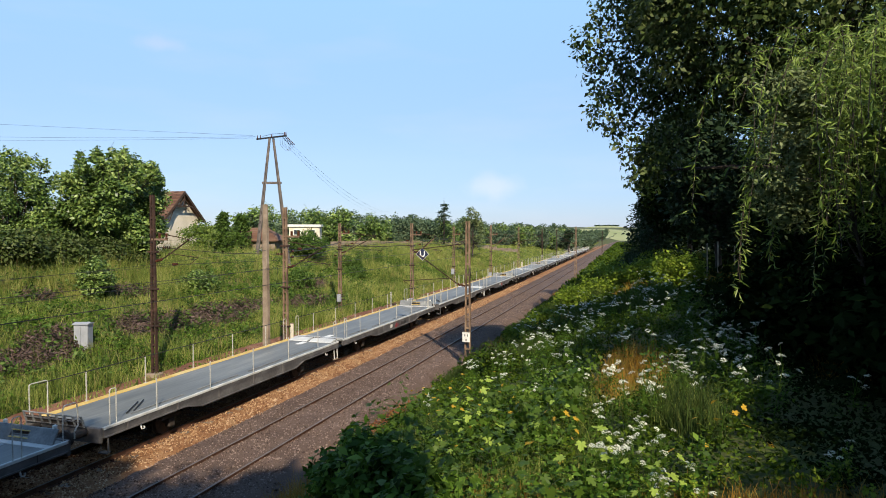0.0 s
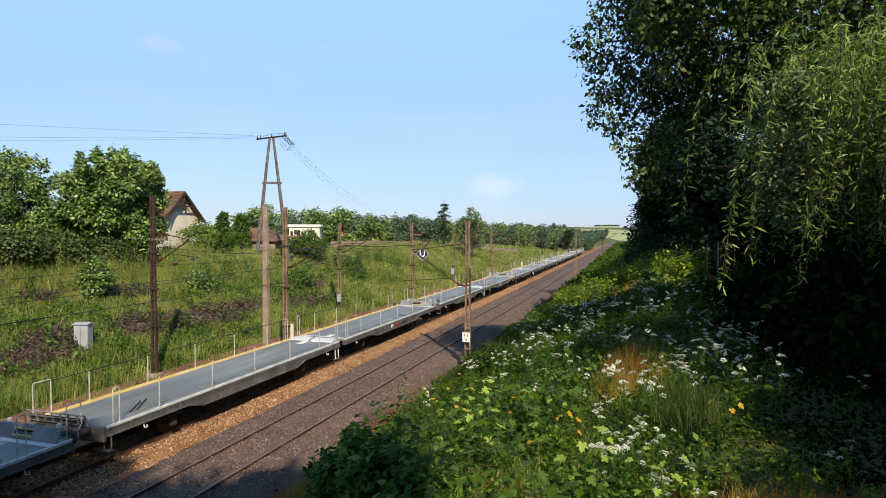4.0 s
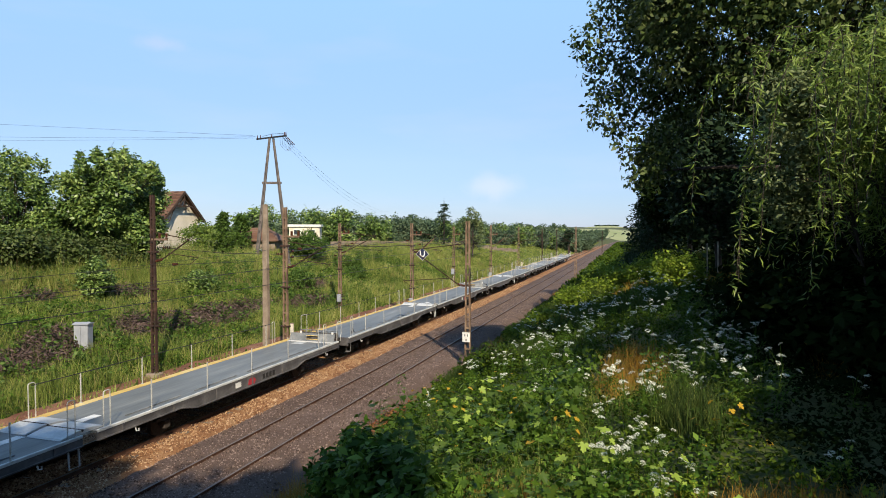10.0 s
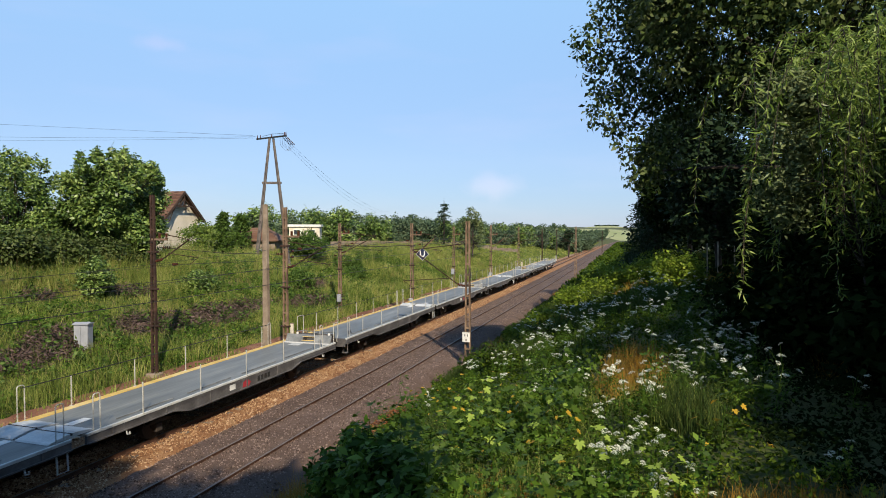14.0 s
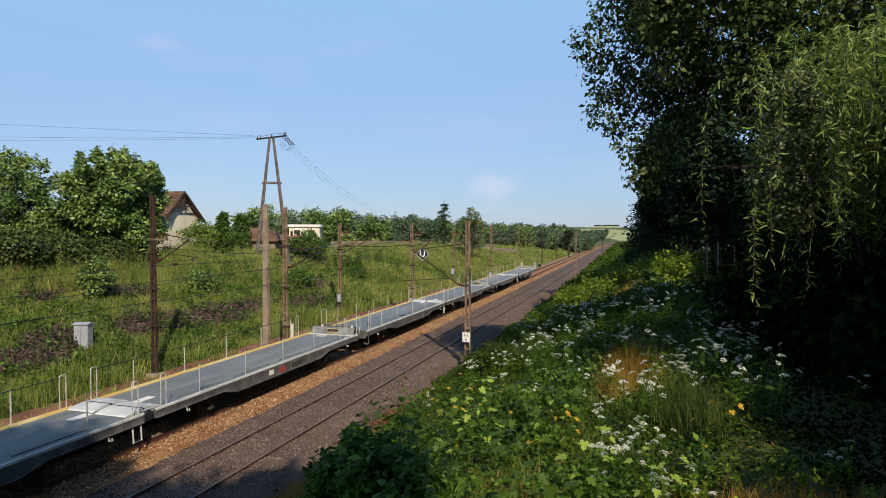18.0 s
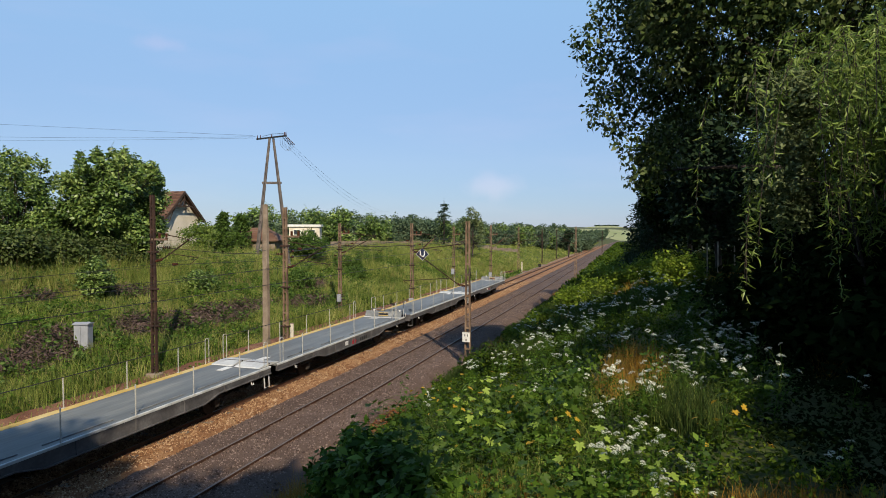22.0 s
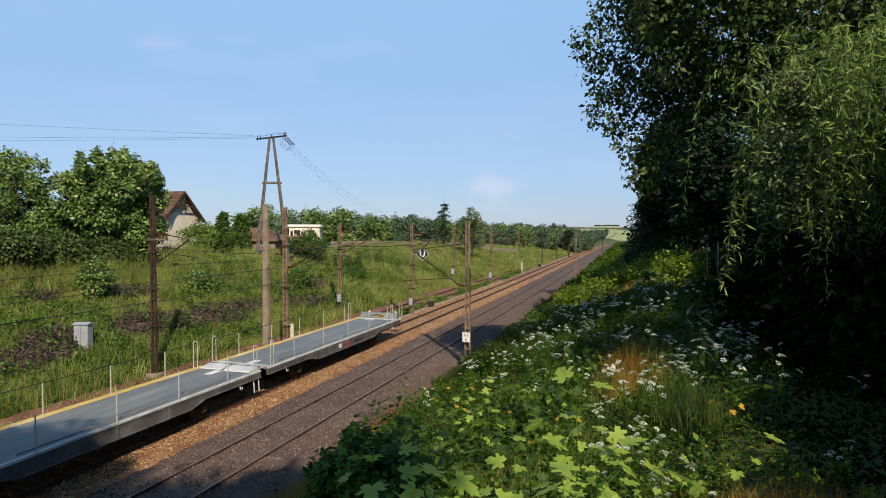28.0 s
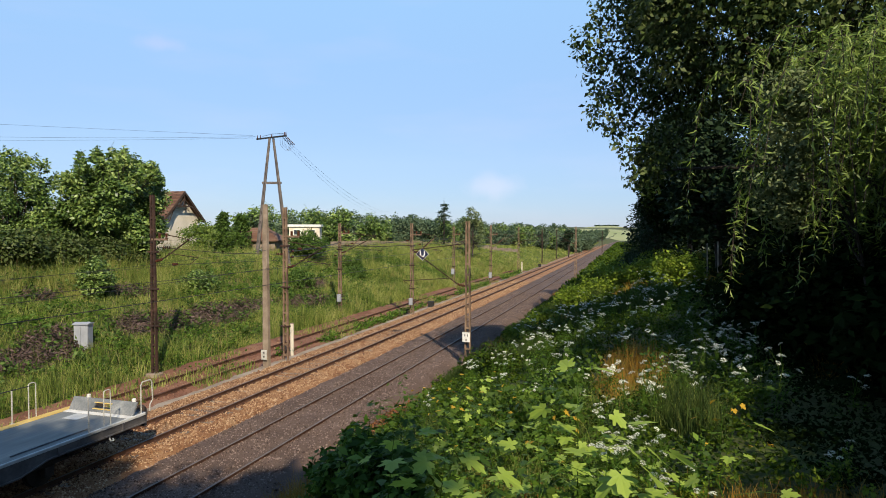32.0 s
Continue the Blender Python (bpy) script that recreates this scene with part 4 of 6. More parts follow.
def crown_points(rng, clumps, n, per_sigma):
    """Points round clump centres (k, 4: x, y, z, radius), thicker on the skin of each clump."""
    w = clumps[:, 3] ** 2
    k = rng.choice(len(clumps), n, p=w / w.sum())
    d = rng.normal(0, 1, (n, 3))
    d /= np.linalg.norm(d, axis=1)[:, None]
    r = clumps[k, 3] * np.clip(rng.normal(0.85, per_sigma, n), 0.1, 1.35)
    return clumps[k, :3] + d * r[:, None], d


def ellipsoid_clumps(rng, centre, radii, n, size, hollow=0.6):
    d = rng.normal(0, 1, (n, 3))
    d /= np.linalg.norm(d, axis=1)[:, None]
    r = rng.uniform(hollow, 1.0, n)
    c = np.array(centre) + d * np.array(radii) * r[:, None]
    return np.concatenate([c, (size * rng.uniform(0.65, 1.35, n))[:, None]], 1)


def limbs(bm, rng, root, fork, targets, r0):
    """Trunk from root to fork, and tapered limbs to the targets."""
    root, fork = Vector(root), Vector(fork)
    pts = [root.lerp(fork, f) + Vector((rng.normal(0, 0.06), rng.normal(0, 0.06), 0)) * (f > 0) * r0 * 6 for f in (0, 0.15, 0.4, 0.7, 1)]
    add_tube(bm, pts, [r0 * 1.35, r0, r0 * 0.9, r0 * 0.8, r0 * 0.65], 9)
    for t in targets:
        t = Vector(t)
        f = rng.uniform(0.35, 1)
        s = pts[2].lerp(pts[4], f)
        m = s.lerp(t, 0.5) + Vector((rng.normal(0, 0.25), rng.normal(0, 0.25), rng.uniform(0.1, 0.6)))
        add_tube(bm, [s, s.lerp(m, 0.5), m, t], [r0 * 0.42, r0 * 0.32, r0 * 0.2, r0 * 0.06], 6, cap=False)


def tree(name, x, y, h, radii, n_leaf, leaf, mat, label, seed, clumps=34, clump=1.1, low=0.35, trunk=0.2, group="", shift=(0, 0), up=0.35, hang=0.2, aspect=0.55,
         category="tree", extra=None):
    rng = np.random.default_rng(seed)
    z = landz(x, y)
    t = thing(name, pose(x, y, z - 0.1), label, category, group)
    rx, ry, rz = radii
    centre = (shift[0], shift[1], h - rz)
    c = ellipsoid_clumps(rng, centre, (rx - clump * 0.6, ry - clump * 0.6, rz - clump * 0.6), clumps, clump)
    if extra is not None:
        c = np.concatenate([c, np.array(extra, dtype=float)])
    bm = bmesh.new()
    pick = rng.choice(len(c), min(len(c), 16), replace=False)
    limbs(bm, rng, (0, 0, -0.2), (shift[0] * 0.4, shift[1] * 0.4, max(0.8, h - 1.5 * rz)), [tuple(c[i, :3]) for i in pick], trunk)
    part("trunk", bm, M_BARK, t)
    p, d = crown_points(rng, c, n_leaf, 0.16)
    d = d[p[:, 2] > 0.05]
    p = p[p[:, 2] > 0.05]
    v, f = leaf_quads(rng, p, leaf, up=up, hang=hang, aspect=aspect, face=d)
    part("crown", mesh_np("crown", v, f, mat), None, t)
    return t


def shoots(seed, h, radii, n, up=0.85, r=0.26):
    """Small stacked clumps: the pointed leaders that stand out of a crown's top."""
    rng = np.random.default_rng(seed)
    out = []
    for _ in range(n):
        a, q = rng.uniform(0, 6.28), np.sqrt(rng.uniform(0, 0.85))
        x, y = np.cos(a) * q * radii[0], np.sin(a) * q * radii[1]
        z = h - radii[2] + radii[2] * np.sqrt(1 - q * q) - 0.1
        ln = up * rng.uniform(0.5, 1.15)
        out += [(x, y, z + ln * f, r * (1.25 - f)) for f in (0.0, 0.35, 0.7, 1.0)]
    return out


# trees on the plateau beyond the meadow slope
tree("maple_tree", -37.2, 37.2, 8.0, (4.4, 3.8, 4.1), 40000, 0.24, L_LIME, "broad round green maple tree on the slope's crest", 11, clumps=66, clump=0.8, trunk=0.2, extra=shoots(1, 8.0, (4.4, 3.8, 4.1), 26), group="trees beside the house")
tree("maple_tree", -37.6, 39.8, 7.6, (2.5, 2.5, 3.6), 20000, 0.19, L_LIME, "smaller green maple tree beside the house", 12, clumps=40, clump=0.8, trunk=0.15, extra=shoots(2, 7.6, (2.5, 2.5, 3.6), 14), group="trees beside the house")
tree("maple_tree", -42.0, 33.4, 7.5, (3.7, 3.2, 4.0), 24000, 0.2, L_LIME, "round green maple tree with a ragged top", 13, clumps=46, clump=0.8, trunk=0.18, extra=shoots(3, 7.5, (3.7, 3.2, 4.0), 18), group="trees beside the house")
tree("maple_tree", -47.0, 29.5, 8.85, (3.6, 3.4, 4.2), 12000, 0.3, L_LIME, "tall green maple tree behind its neighbours", 14, clumps=40, clump=1.0, trunk=0.18, group="trees beside the house")
tree("garden_bush", -43.6, 54.8, 3.9, (1.9, 1.9, 1.9), 7000, 0.17, L_WILLOW, "light green garden bush before the house", 15, clumps=30, clump=0.6, trunk=0.08, group="bushes beside the house", category="bush")
tree("garden_bush", -34.2, 60.5, 3.3, (2.6, 2.0, 1.4), 6000, 0.22, L_MID, "spreading green bush behind the power pole", 17, clumps=26, clump=0.7, trunk=0.08, group="bushes beside the house", category="bush")
tree("slope_bush", -31.1, 29.8, 2.5, (1.1, 1.1, 1.35), 5200, 0.16, L_LIME, "dense dark green bush alone on the slope", 18, clumps=30, clump=0.4, trunk=0.06, category="bush")
tree("slope_bush", -30.2, 37.5, 1.7, (1.5, 1.3, 0.95), 3600, 0.17, L_LIME, "low light green shrub near the slope's crest", 19, clumps=24, clump=0.42, trunk=0.05, group="shrubs on the slope", category="bush")
tree("slope_bush", -29.0, 50.0, 1.6, (1.4, 1.6, 0.9), 2600, 0.18, L_MID, "low green shrub on the slope", 20, clumps=20, clump=0.45, trunk=0.05, group="shrubs on the slope", category="bush")
for i, (x, y, h, r) in enumerate(((-27.5, 44.0, 1.2, 1.1), (-31.0, 63.0, 1.8, 1.8), (-31.5, 70.0, 1.6, 1.8), (-29.0, 61.0, 1.1, 1.3))):
    tree("slope_bush", x, y, h, (r, r, h * 0.55), 2200, 0.18, L_MID, "low green shrub on the slope", 40 + i, clumps=18, clump=0.45, trunk=0.05, group="shrubs on the slope", category="bush")

for i, (x, y, h, r) in enumerate(((-43.0, 39.0, 4.6, 2.4), (-47.5, 42.0, 5.0, 2.6), (-39.5, 33.2, 2.4, 1.6), (-44.5, 31.0, 2.6, 1.8), (-48.5, 36.0, 5.0, 2.6), (-35.4, 28.2, 2.5, 1.8), (-35.3, 31.6, 2.3, 1.7), (-35.2, 34.6, 1.9, 1.6), (-35.7, 25.4, 2.8, 1.9), (-35.3, 37.4, 1.5, 1.4))):
    # the darker cherry leaf stands for shade below the maple crowns
    tree("garden_bush", x, y, h, (r, r, h * 0.52), 5000, 0.22, L_CHERRY, "garden bush under the maples, darkened for the shade of their crowns", 50 + i, clumps=26, clump=0.7, trunk=0.06, group="bushes beside the house", category="bush")

# dark trees on the right bank
tree("cherry_tree", 4.6, 22.0, 15.6, (6.5, 4.2, 4.9), 84000, 0.165, L_CHERRY, "tall dark cherry tree overhanging the bank", 21, clumps=190, clump=0.78, extra=((-5.7, 0, 7.2, 0.85), (-5.0, -0.2, 6.1, 0.7), (-4.7, 0, 5.1, 0.65), (-5.8, 0.5, 8.4, 0.9), (-6.3, 0, 9.4, 0.8), (-4.2, 0.4, 5.6, 0.9), (-4.0, 0.4, 7.0, 0.9), (-4.9, 0.2, 8.6, 0.8), (-4.6, -0.4, 9.6, 0.85), (-4.8, 0.3, 7.7, 0.8), (-4.2, 0.0, 10.5, 0.85), (-3.6, 0.5, 8.4, 0.9), (-5.0, 0.0, 11.2, 0.7)), trunk=0.32, group="trees on the bank", hang=0.9, shift=(0, -0.4))


def spruce(x, y, h, r, seed, rings=3.2, label="dark spruce with drooping branches at the end of the tree row", group="trees on the bank", mat=None):
    """Dark spruce: whorls of drooping sprays that shorten towards the tip."""
    rng = np.random.default_rng(seed)
    t = thing("spruce_tree", pose(x, y, landz(x, y) - 0.1), label, "tree", group)
    part("trunk", tube([(0, 0, -0.2), (0, 0, h * 0.5), (0, 0, h)], [0.2, 0.13, 0.02], 8), M_BARK, t)
    pts = []
    for k in range(int(h * rings)):
        z = 0.5 + (h - 0.6) * k / (h * rings)
        reach = r * (1 - z / h) ** 0.75 + 0.15
        for m in range(7):
            a = rng.uniform(0, 6.28)
            f = np.linspace(0.15, 1, 26)
            q = np.stack([np.cos(a) * reach * f, np.sin(a) * reach * f, z - 0.35 * reach * f ** 1.6 + 0.12 * reach * f], -1)
            pts.append(q + rng.normal(0, 0.1, q.shape))
    v, f = leaf_quads(rng, np.concatenate(pts), 0.3, up=0.2, hang=0.5, aspect=0.4)
    part("crown", mesh_np("crown", v, f, mat or L_CONIFER), None, t)


spruce(0.9, 58.0, 10.6, 3.6, 91)
spruce(0.2, 74.0, 9.4, 3.0, 92)
spruce(1.2, 66.0, 12.0, 3.4, 93)
ROW = ((8.0, 36.0, 6.5, 2.8), (4.4, 44.0, 13.5, 4.8), (3.4, 56.0, 12.5, 4.2), (4.0, 70.0, 12.5, 4.8), (4.4, 88.0, 12.5, 5.0), (4.6, 110.0, 12.0, 5.2), (4.2, 140.0, 11.5, 5.2), (3.8, 180.0, 11.0, 5.2), (3.0, 225.0, 10.5, 5.2))
for i, (x, y, h, r) in enumerate(ROW):
    n = (22000, 20000, 14000, 9000, 7000, 5000, 4000, 3000, 3000)[i]
    s = (0.3, 0.32, 0.36, 0.45, 0.5, 0.6, 0.7, 0.8, 0.9)[i]
    # the near-black leaf colour carries the row's shade
    tree("ash_tree", x, y, h, (r, r, h * (0.4 if i < 3 else 0.5) + 0.3), n, s, L_CONIFER if i in (1, 4) else L_SHADED, "dense dark tree in the row on the bank", 70 + i, clumps=70, clump=1.15, trunk=0.22, group="trees on the bank")
# the ones at (6.5, 8.2) and (7.0, 3.8) are unseen, added to cast shade
for i, (x, y, h, r) in enumerate(((8.5, 20.5, 9.0, 3.6), (7.8, 29.0, 6.0, 2.6), (11.5, 26.0, 13.5, 4.0), (10.2, 34.0, 14.5, 4.0), (5.4, 21.6, 4.2, 1.8), (7.4, 16.2, 4.6, 2.0), (12.0, 18.0, 9.5, 3.4), (4.3, 16.2, 2.6, 1.5), (4.7, 13.2, 2.4, 1.4), (3.6, 20.4, 2.6, 1.5), (5.6, 19.0, 3.4, 1.7), (6.0, 11.2, 2.6, 1.5), (6.5, 8.2, 5.0, 2.2), (7.0, 3.8, 5.6, 2.2), (6.5, 52.0, 6.0, 3.0), (9.5, 47.0, 6.0, 3.0), (12.5, 41.0, 6.5, 3.4))):
    tree("elder_bush", x, y, h, (r, r, h * 0.52), (12000, 10000, 10000, 9000, 6000, 7000, 9000, 5000, 5000, 4500, 5500, 5000, 13000, 12000, 6000, 6000, 6000)[i], 0.24, L_SHADED, "dense elder thicket under the trees, shade put into its leaf colour", 85 + i, clumps=50, clump=0.95, trunk=0.12, group="thickets on the bank", category="bush")
# unseen trees past the bridge and beside the view, added to shade track and bank
for i, (x, y, h, r) in enumerate(((-8.4, -9.0, 20.0, 3.7), (-4.9, -8.8, 19.0, 3.5), (-1.4, -8.8, 18.0, 3.5), (6.3, -9.0, 17.2, 2.1), (2.4, -9.0, 16.6, 3.2), (16.5, 8, 12.0, 3.9), (13.0, 12.5, 10.5, 3.9), (9.9, 8.0, 8.2, 3.7), (8.7, 12.4, 7.4, 3.6), (12.8, 3.0, 8.0, 3.6))):
    tree("ash_tree", x, y, h, (r, r, h * (0.46 if i != 3 else 0.11)), 20000 if i < 3 else 15000, 0.45, L_SHADED, "unseen tree beside the bridge, added to cast shade", 60 + i, clumps=60, clump=1.7 if i != 3 else 0.8, trunk=0.3, group="trees on the bank")


# weeping willow: hanging twigs in separate curtains
def willow(x, y, z_top):
    z = landz(x, y)
    t = thing("willow_tree", pose(x, y, z), "weeping willow with drooping pale green twigs", "tree", "trees on the bank")
    rng = np.random.default_rng(24)
    bm = bmesh.new()
    tips = [(rng.uniform(-2.2, 2.4), rng.uniform(-2.2, 2.2), z_top - z - rng.uniform(0.3, 3.0)) for _ in range(14)]
    limbs(bm, rng, (0, 0, -0.2), (0.2, 0, 4.2), tips, 0.28)
    part("trunk", bm, M_BARK, t)
    out = []
    for k in range(9):
        a = 2 * math.pi * k / 9 + 0.4
        cx, cy = math.cos(a) * 1.75, math.sin(a) * 1.75
        vs, fs, base = [], [], 0
        tw = bmesh.new()
        hx, hy, hz = cx * 0.9, cy * 0.9, z_top - z - 0.6
        for j in range(42):
            sx, sy = cx + rng.normal(0, 0.75) - hx, cy + rng.normal(0, 0.75) - hy
            top = rng.uniform(-1.6, 0.5) - 0.25 * math.hypot(sx, sy)
            ln = rng.uniform(1.2, 3.8)
            dx, dy = rng.normal(0.25, 0.3), rng.normal(0, 0.3)
            m = int(ln * 15)
            f = np.linspace(0, 1, m)
            px_ = sx + (cx + sx) * 0.28 * np.sqrt(f) + dx * f
            py_ = sy + (cy + sy) * 0.28 * np.sqrt(f) + dy * f
            pz_ = top + 0.35 * np.sin(f * 2.2) - ln * f ** 1.5
            p = np.stack([px_, py_, pz_], -1)
            add_tube(tw, [tuple(q) for q in p[::max(1, m // 5)]], 0.008, 3, cap=False)
            q = np.repeat(p, 2, 0) + rng.normal(0, 0.035, (m * 2, 3))
            v, fc = leaf_quads(rng, q, 0.19, up=0.15, aspect=0.15, spread=0.25, hang=0.75)
            vs.append(v)
            fs.append(fc + base)
            base += len(v)
        c = new("hanging_branch", mesh_np("hanging_branch", np.concatenate(vs), np.concatenate(fs), L_WILLOW))
        c.parent = t
        c.location = (hx, hy, hz)
        part("twig_frame", tw, M_BARK, c)
        out.append((c, a))
    p, d = crown_points(rng, ellipsoid_clumps(rng, (0, 0, z_top - z - 2.2), (1.9, 1.9, 2.4), 40, 0.7), 9000, 0.25)
    v, f = leaf_quads(rng, p, 0.14, up=0.2, aspect=0.22, hang=1.2)
    part("crown", mesh_np("crown", v, f, L_WILLOW), None, t)
    return out


CURTAINS = willow(5.4, 15.2, 11.3)
tree("whitebeam_tree", 4.7, 14.9, 6.8, (0.75, 0.7, 1.9), 7000, 0.095, L_PALE, "slender pale grey-green whitebeam between cherry and willow", 26, clumps=46, clump=0.3, shift=(-1.9, 0), trunk=0.04, group="trees on the bank", up=0.6)

# far woods: a dense hedgerow that closes the field
def hedgerow():
    rng = np.random.default_rng(5)
    k = 0
    for row, (dy, dx, add) in enumerate(((0, 0, 0), (16, -7, 0.8))):
        n = 30 if row == 0 else 22
        for i in range(n):
            f = (i + 0.5 * row) / (n - 1)
            y = 92 + dy + 175 * f ** 1.25 + rng.uniform(-3, 3)
            x = -66 + dx + 44 * f ** 0.8 + rng.uniform(-2, 2)
            h = rng.uniform(5.6, 7.4) + add + 0.6 * f
            r = rng.uniform(3.2, 4.6)
            mat = (L_FAR_HAZE, L_LIME, L_FAR_HAZE, L_FAR_HAZE)[int(rng.integers(0, 4))] if row else (L_FAR_HAZE, L_FAR_HAZE, L_FAR_HAZE, L_LIME)[int(rng.integers(0, 4))]
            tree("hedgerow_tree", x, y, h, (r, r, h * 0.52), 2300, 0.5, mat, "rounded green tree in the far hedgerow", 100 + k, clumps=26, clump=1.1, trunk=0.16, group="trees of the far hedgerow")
            k += 1


hedgerow()
rng_hedge = np.random.default_rng(15)
for k in range(30):
    y = 225 + 12.0 * k + rng_hedge.uniform(-4, 4)
    tree("hedgerow_tree", float(bend_x(y)) - 20.5 + 1.8 * rng_hedge.uniform(-1, 0.6), y, rng_hedge.uniform(5.0, 7.2) + 0.07 * k, (3.2, 4.6, 3.0), 900, 0.8, L_FAR_HAZE, "rounded green tree of the hedge along the far line", 440 + k, clumps=14, clump=1.1, trunk=0.16, group="trees of the far hedgerow")
spruce(-42.6, 57.4, 5.0, 1.25, 183, 3.2, "small dark spruce in the garden beside the house", "spruces in the garden", L_MID)
spruce(-40.9, 58.2, 4.9, 1.3, 184, 3.2, "small dark spruce in the garden beside the shed", "spruces in the garden", L_MID)
spruce(-35.6, 113.0, 9.0, 3.0, 180, 1.5, "dark open pine standing above the hedgerow", "")
tree("poplar_tree", -28.9, 108.5, 9.6, (2.3, 2.0, 4.6), 3000, 0.3, L_PALE, "pale upright poplar above the hedgerow", 181, clumps=34, clump=0.6, trunk=0.15)
tree("round_tree", -20.5, 181.0, 7.8, (2.2, 2.2, 2.2), 1500, 0.45, L_CONIFER, "dark round-headed tree at the end of the hedgerow", 182, clumps=20, clump=0.6, trunk=0.2)


# ---------------------------------------------------------------- buildings, pole and cabinet on the plateau
def a_pole():
    x, y = -35.1, 55.0
    z = landz(x, y)
    t = thing("power_pole", pose(x, y, z, 0, 0, 17), "tall A-shaped concrete power pole with a steel crossarm", "power pole")
    top = 15.7 - z
    for s in (-1, 1):
        path = [(s * (1.66 - 1.48 * f), 0, -0.6 + (top + 0.6) * f) for f in (0, 0.5, 1)]
        leg = part("leg", tube(path, [0.2, 0.17, 0.12], 6), M_POLE, t)
        for k in range(9):
            f = 0.2 + 0.075 * k
            xx = s * (1.66 - 1.48 * f)
            part("slot", box((xx - 0.05, -0.2 + 0.08 * f, -0.6 + (top + 0.6) * f - 0.14), (xx + 0.05, -0.17 + 0.08 * f, -0.6 + (top + 0.6) * f + 0.14)), M_DARK_STEEL, leg)
    zb = 11.35 - z
    part("brace", box((-0.95, -0.1, zb - 0.11), (0.95, 0.1, zb + 0.11), 0.02), M_POLE, t)
    arm = Matrix.Translation((0, 0, top)) @ Matrix.Rotation(radians(-33), 4, "Z")

    def on_arm(ob):
        ob.matrix_basis = arm
        return ob
    on_arm(part("crossarm", box((-2.15, -0.07, 0.02), (2.1, 0.07, 0.17), 0.01), M_DARK_STEEL, t))
    on_arm(part("crossarm_tie", tube([(-1.3, 0, 0.3), (0, 0, 0.42), (1.85, 0, 0.36)], 0.018, 5), M_DARK_STEEL, t))
    for px_ in (-2.05, -1.6, 0.05, 1.85, 2.05):
        on_arm(part("insulator_pin", tube([(px_, 0, 0.17), (px_, 0, 0.45)], [0.06, 0.04], 6), M_PORCELAIN, t))
    for px_ in (1.5, 1.8, 2.05):
        bm = tube([(px_, 0.1, 0), (px_ + 0.15, 1.0, -0.7)], 0.025, 6)
        for k in range(5):
            q = Vector((px_ + 0.03 * k, 0.25 + 0.16 * k, -0.12 - 0.12 * k))
            add_tube(bm, [q, q + Vector((0.006, 0.03, -0.024))], 0.07, 8)
        on_arm(part("insulator", bm, M_PORCELAIN, t))
        on_arm(part("jumper", tube([(px_ - 0.3, 0, 0.3), (px_ - 0.45, 0.2, -0.7), (px_ - 0.1, 0.6, -1.25), (px_ + 0.12, 0.95, -0.8)], 0.014, 4), M_WIRE, t))
    return t


a_pole()


def span(name, a, b, sag, label):
    a, b = Vector(a), Vector(b)
    path = []
    for i in range(17):
        f = i / 16
        p = a.lerp(b, f)
        p.z -= sag * 4 * f * (1 - f)
        path.append(p)
    o = part(name, tube(path, 0.009, 4), M_WIRE)
    return tagged(o, label, "power line", "power lines of the pole")


for a, b, sag in (((-36.9, 54.6, 16.0), (-83.6, 30.0, 17.32), 0.1), ((-36.5, 54.4, 15.85), (-83.6, 30.0, 15.65), 0.5), ((-37.1, 54.8, 15.8), (-83.6, 30.0, 14.75), 0.35)):
    span("power_line", a, b, sag, "thin dark power line spanning over the trees")
for k in range(3):
    span("power_line", (-33.5 + 0.3 * k, 54.9, 15.1), (-56.5 + 1.6 * k, 130.0, 10.4), 1.5, "thin dark power line running down to the far hedge")


def window(parent, x, y, z, w, h, axis="x"):
    """A window set in a wall that faces along +x or -y."""
    if axis == "x":
        f = part("window_frame", box((x, y - w / 2, z), (x + 0.05, y + w / 2, z + h), 0.01), M_WHITE, parent)
        part("pane", box((x + 0.051, y - w / 2 + 0.08, z + 0.08), (x + 0.058, y + w / 2 - 0.08, z + h - 0.08)), M_GLASS, f)
        part("sill", box((x, y - w / 2 - 0.08, z - 0.06), (x + 0.14, y + w / 2 + 0.08, z)), M_CONCRETE, f)
    else:
        f = part("window_frame", box((x - w / 2, y - 0.05, z), (x + w / 2, y, z + h), 0.01), M_WHITE, parent)
        part("pane", box((x - w / 2 + 0.08, y - 0.058, z + 0.08), (x + w / 2 - 0.08, y - 0.051, z + h - 0.08)), M_GLASS, f)
        part("sill", box((x - w / 2 - 0.08, y - 0.14, z - 0.06), (x + w / 2 + 0.08, y, z)), M_CONCRETE, f)


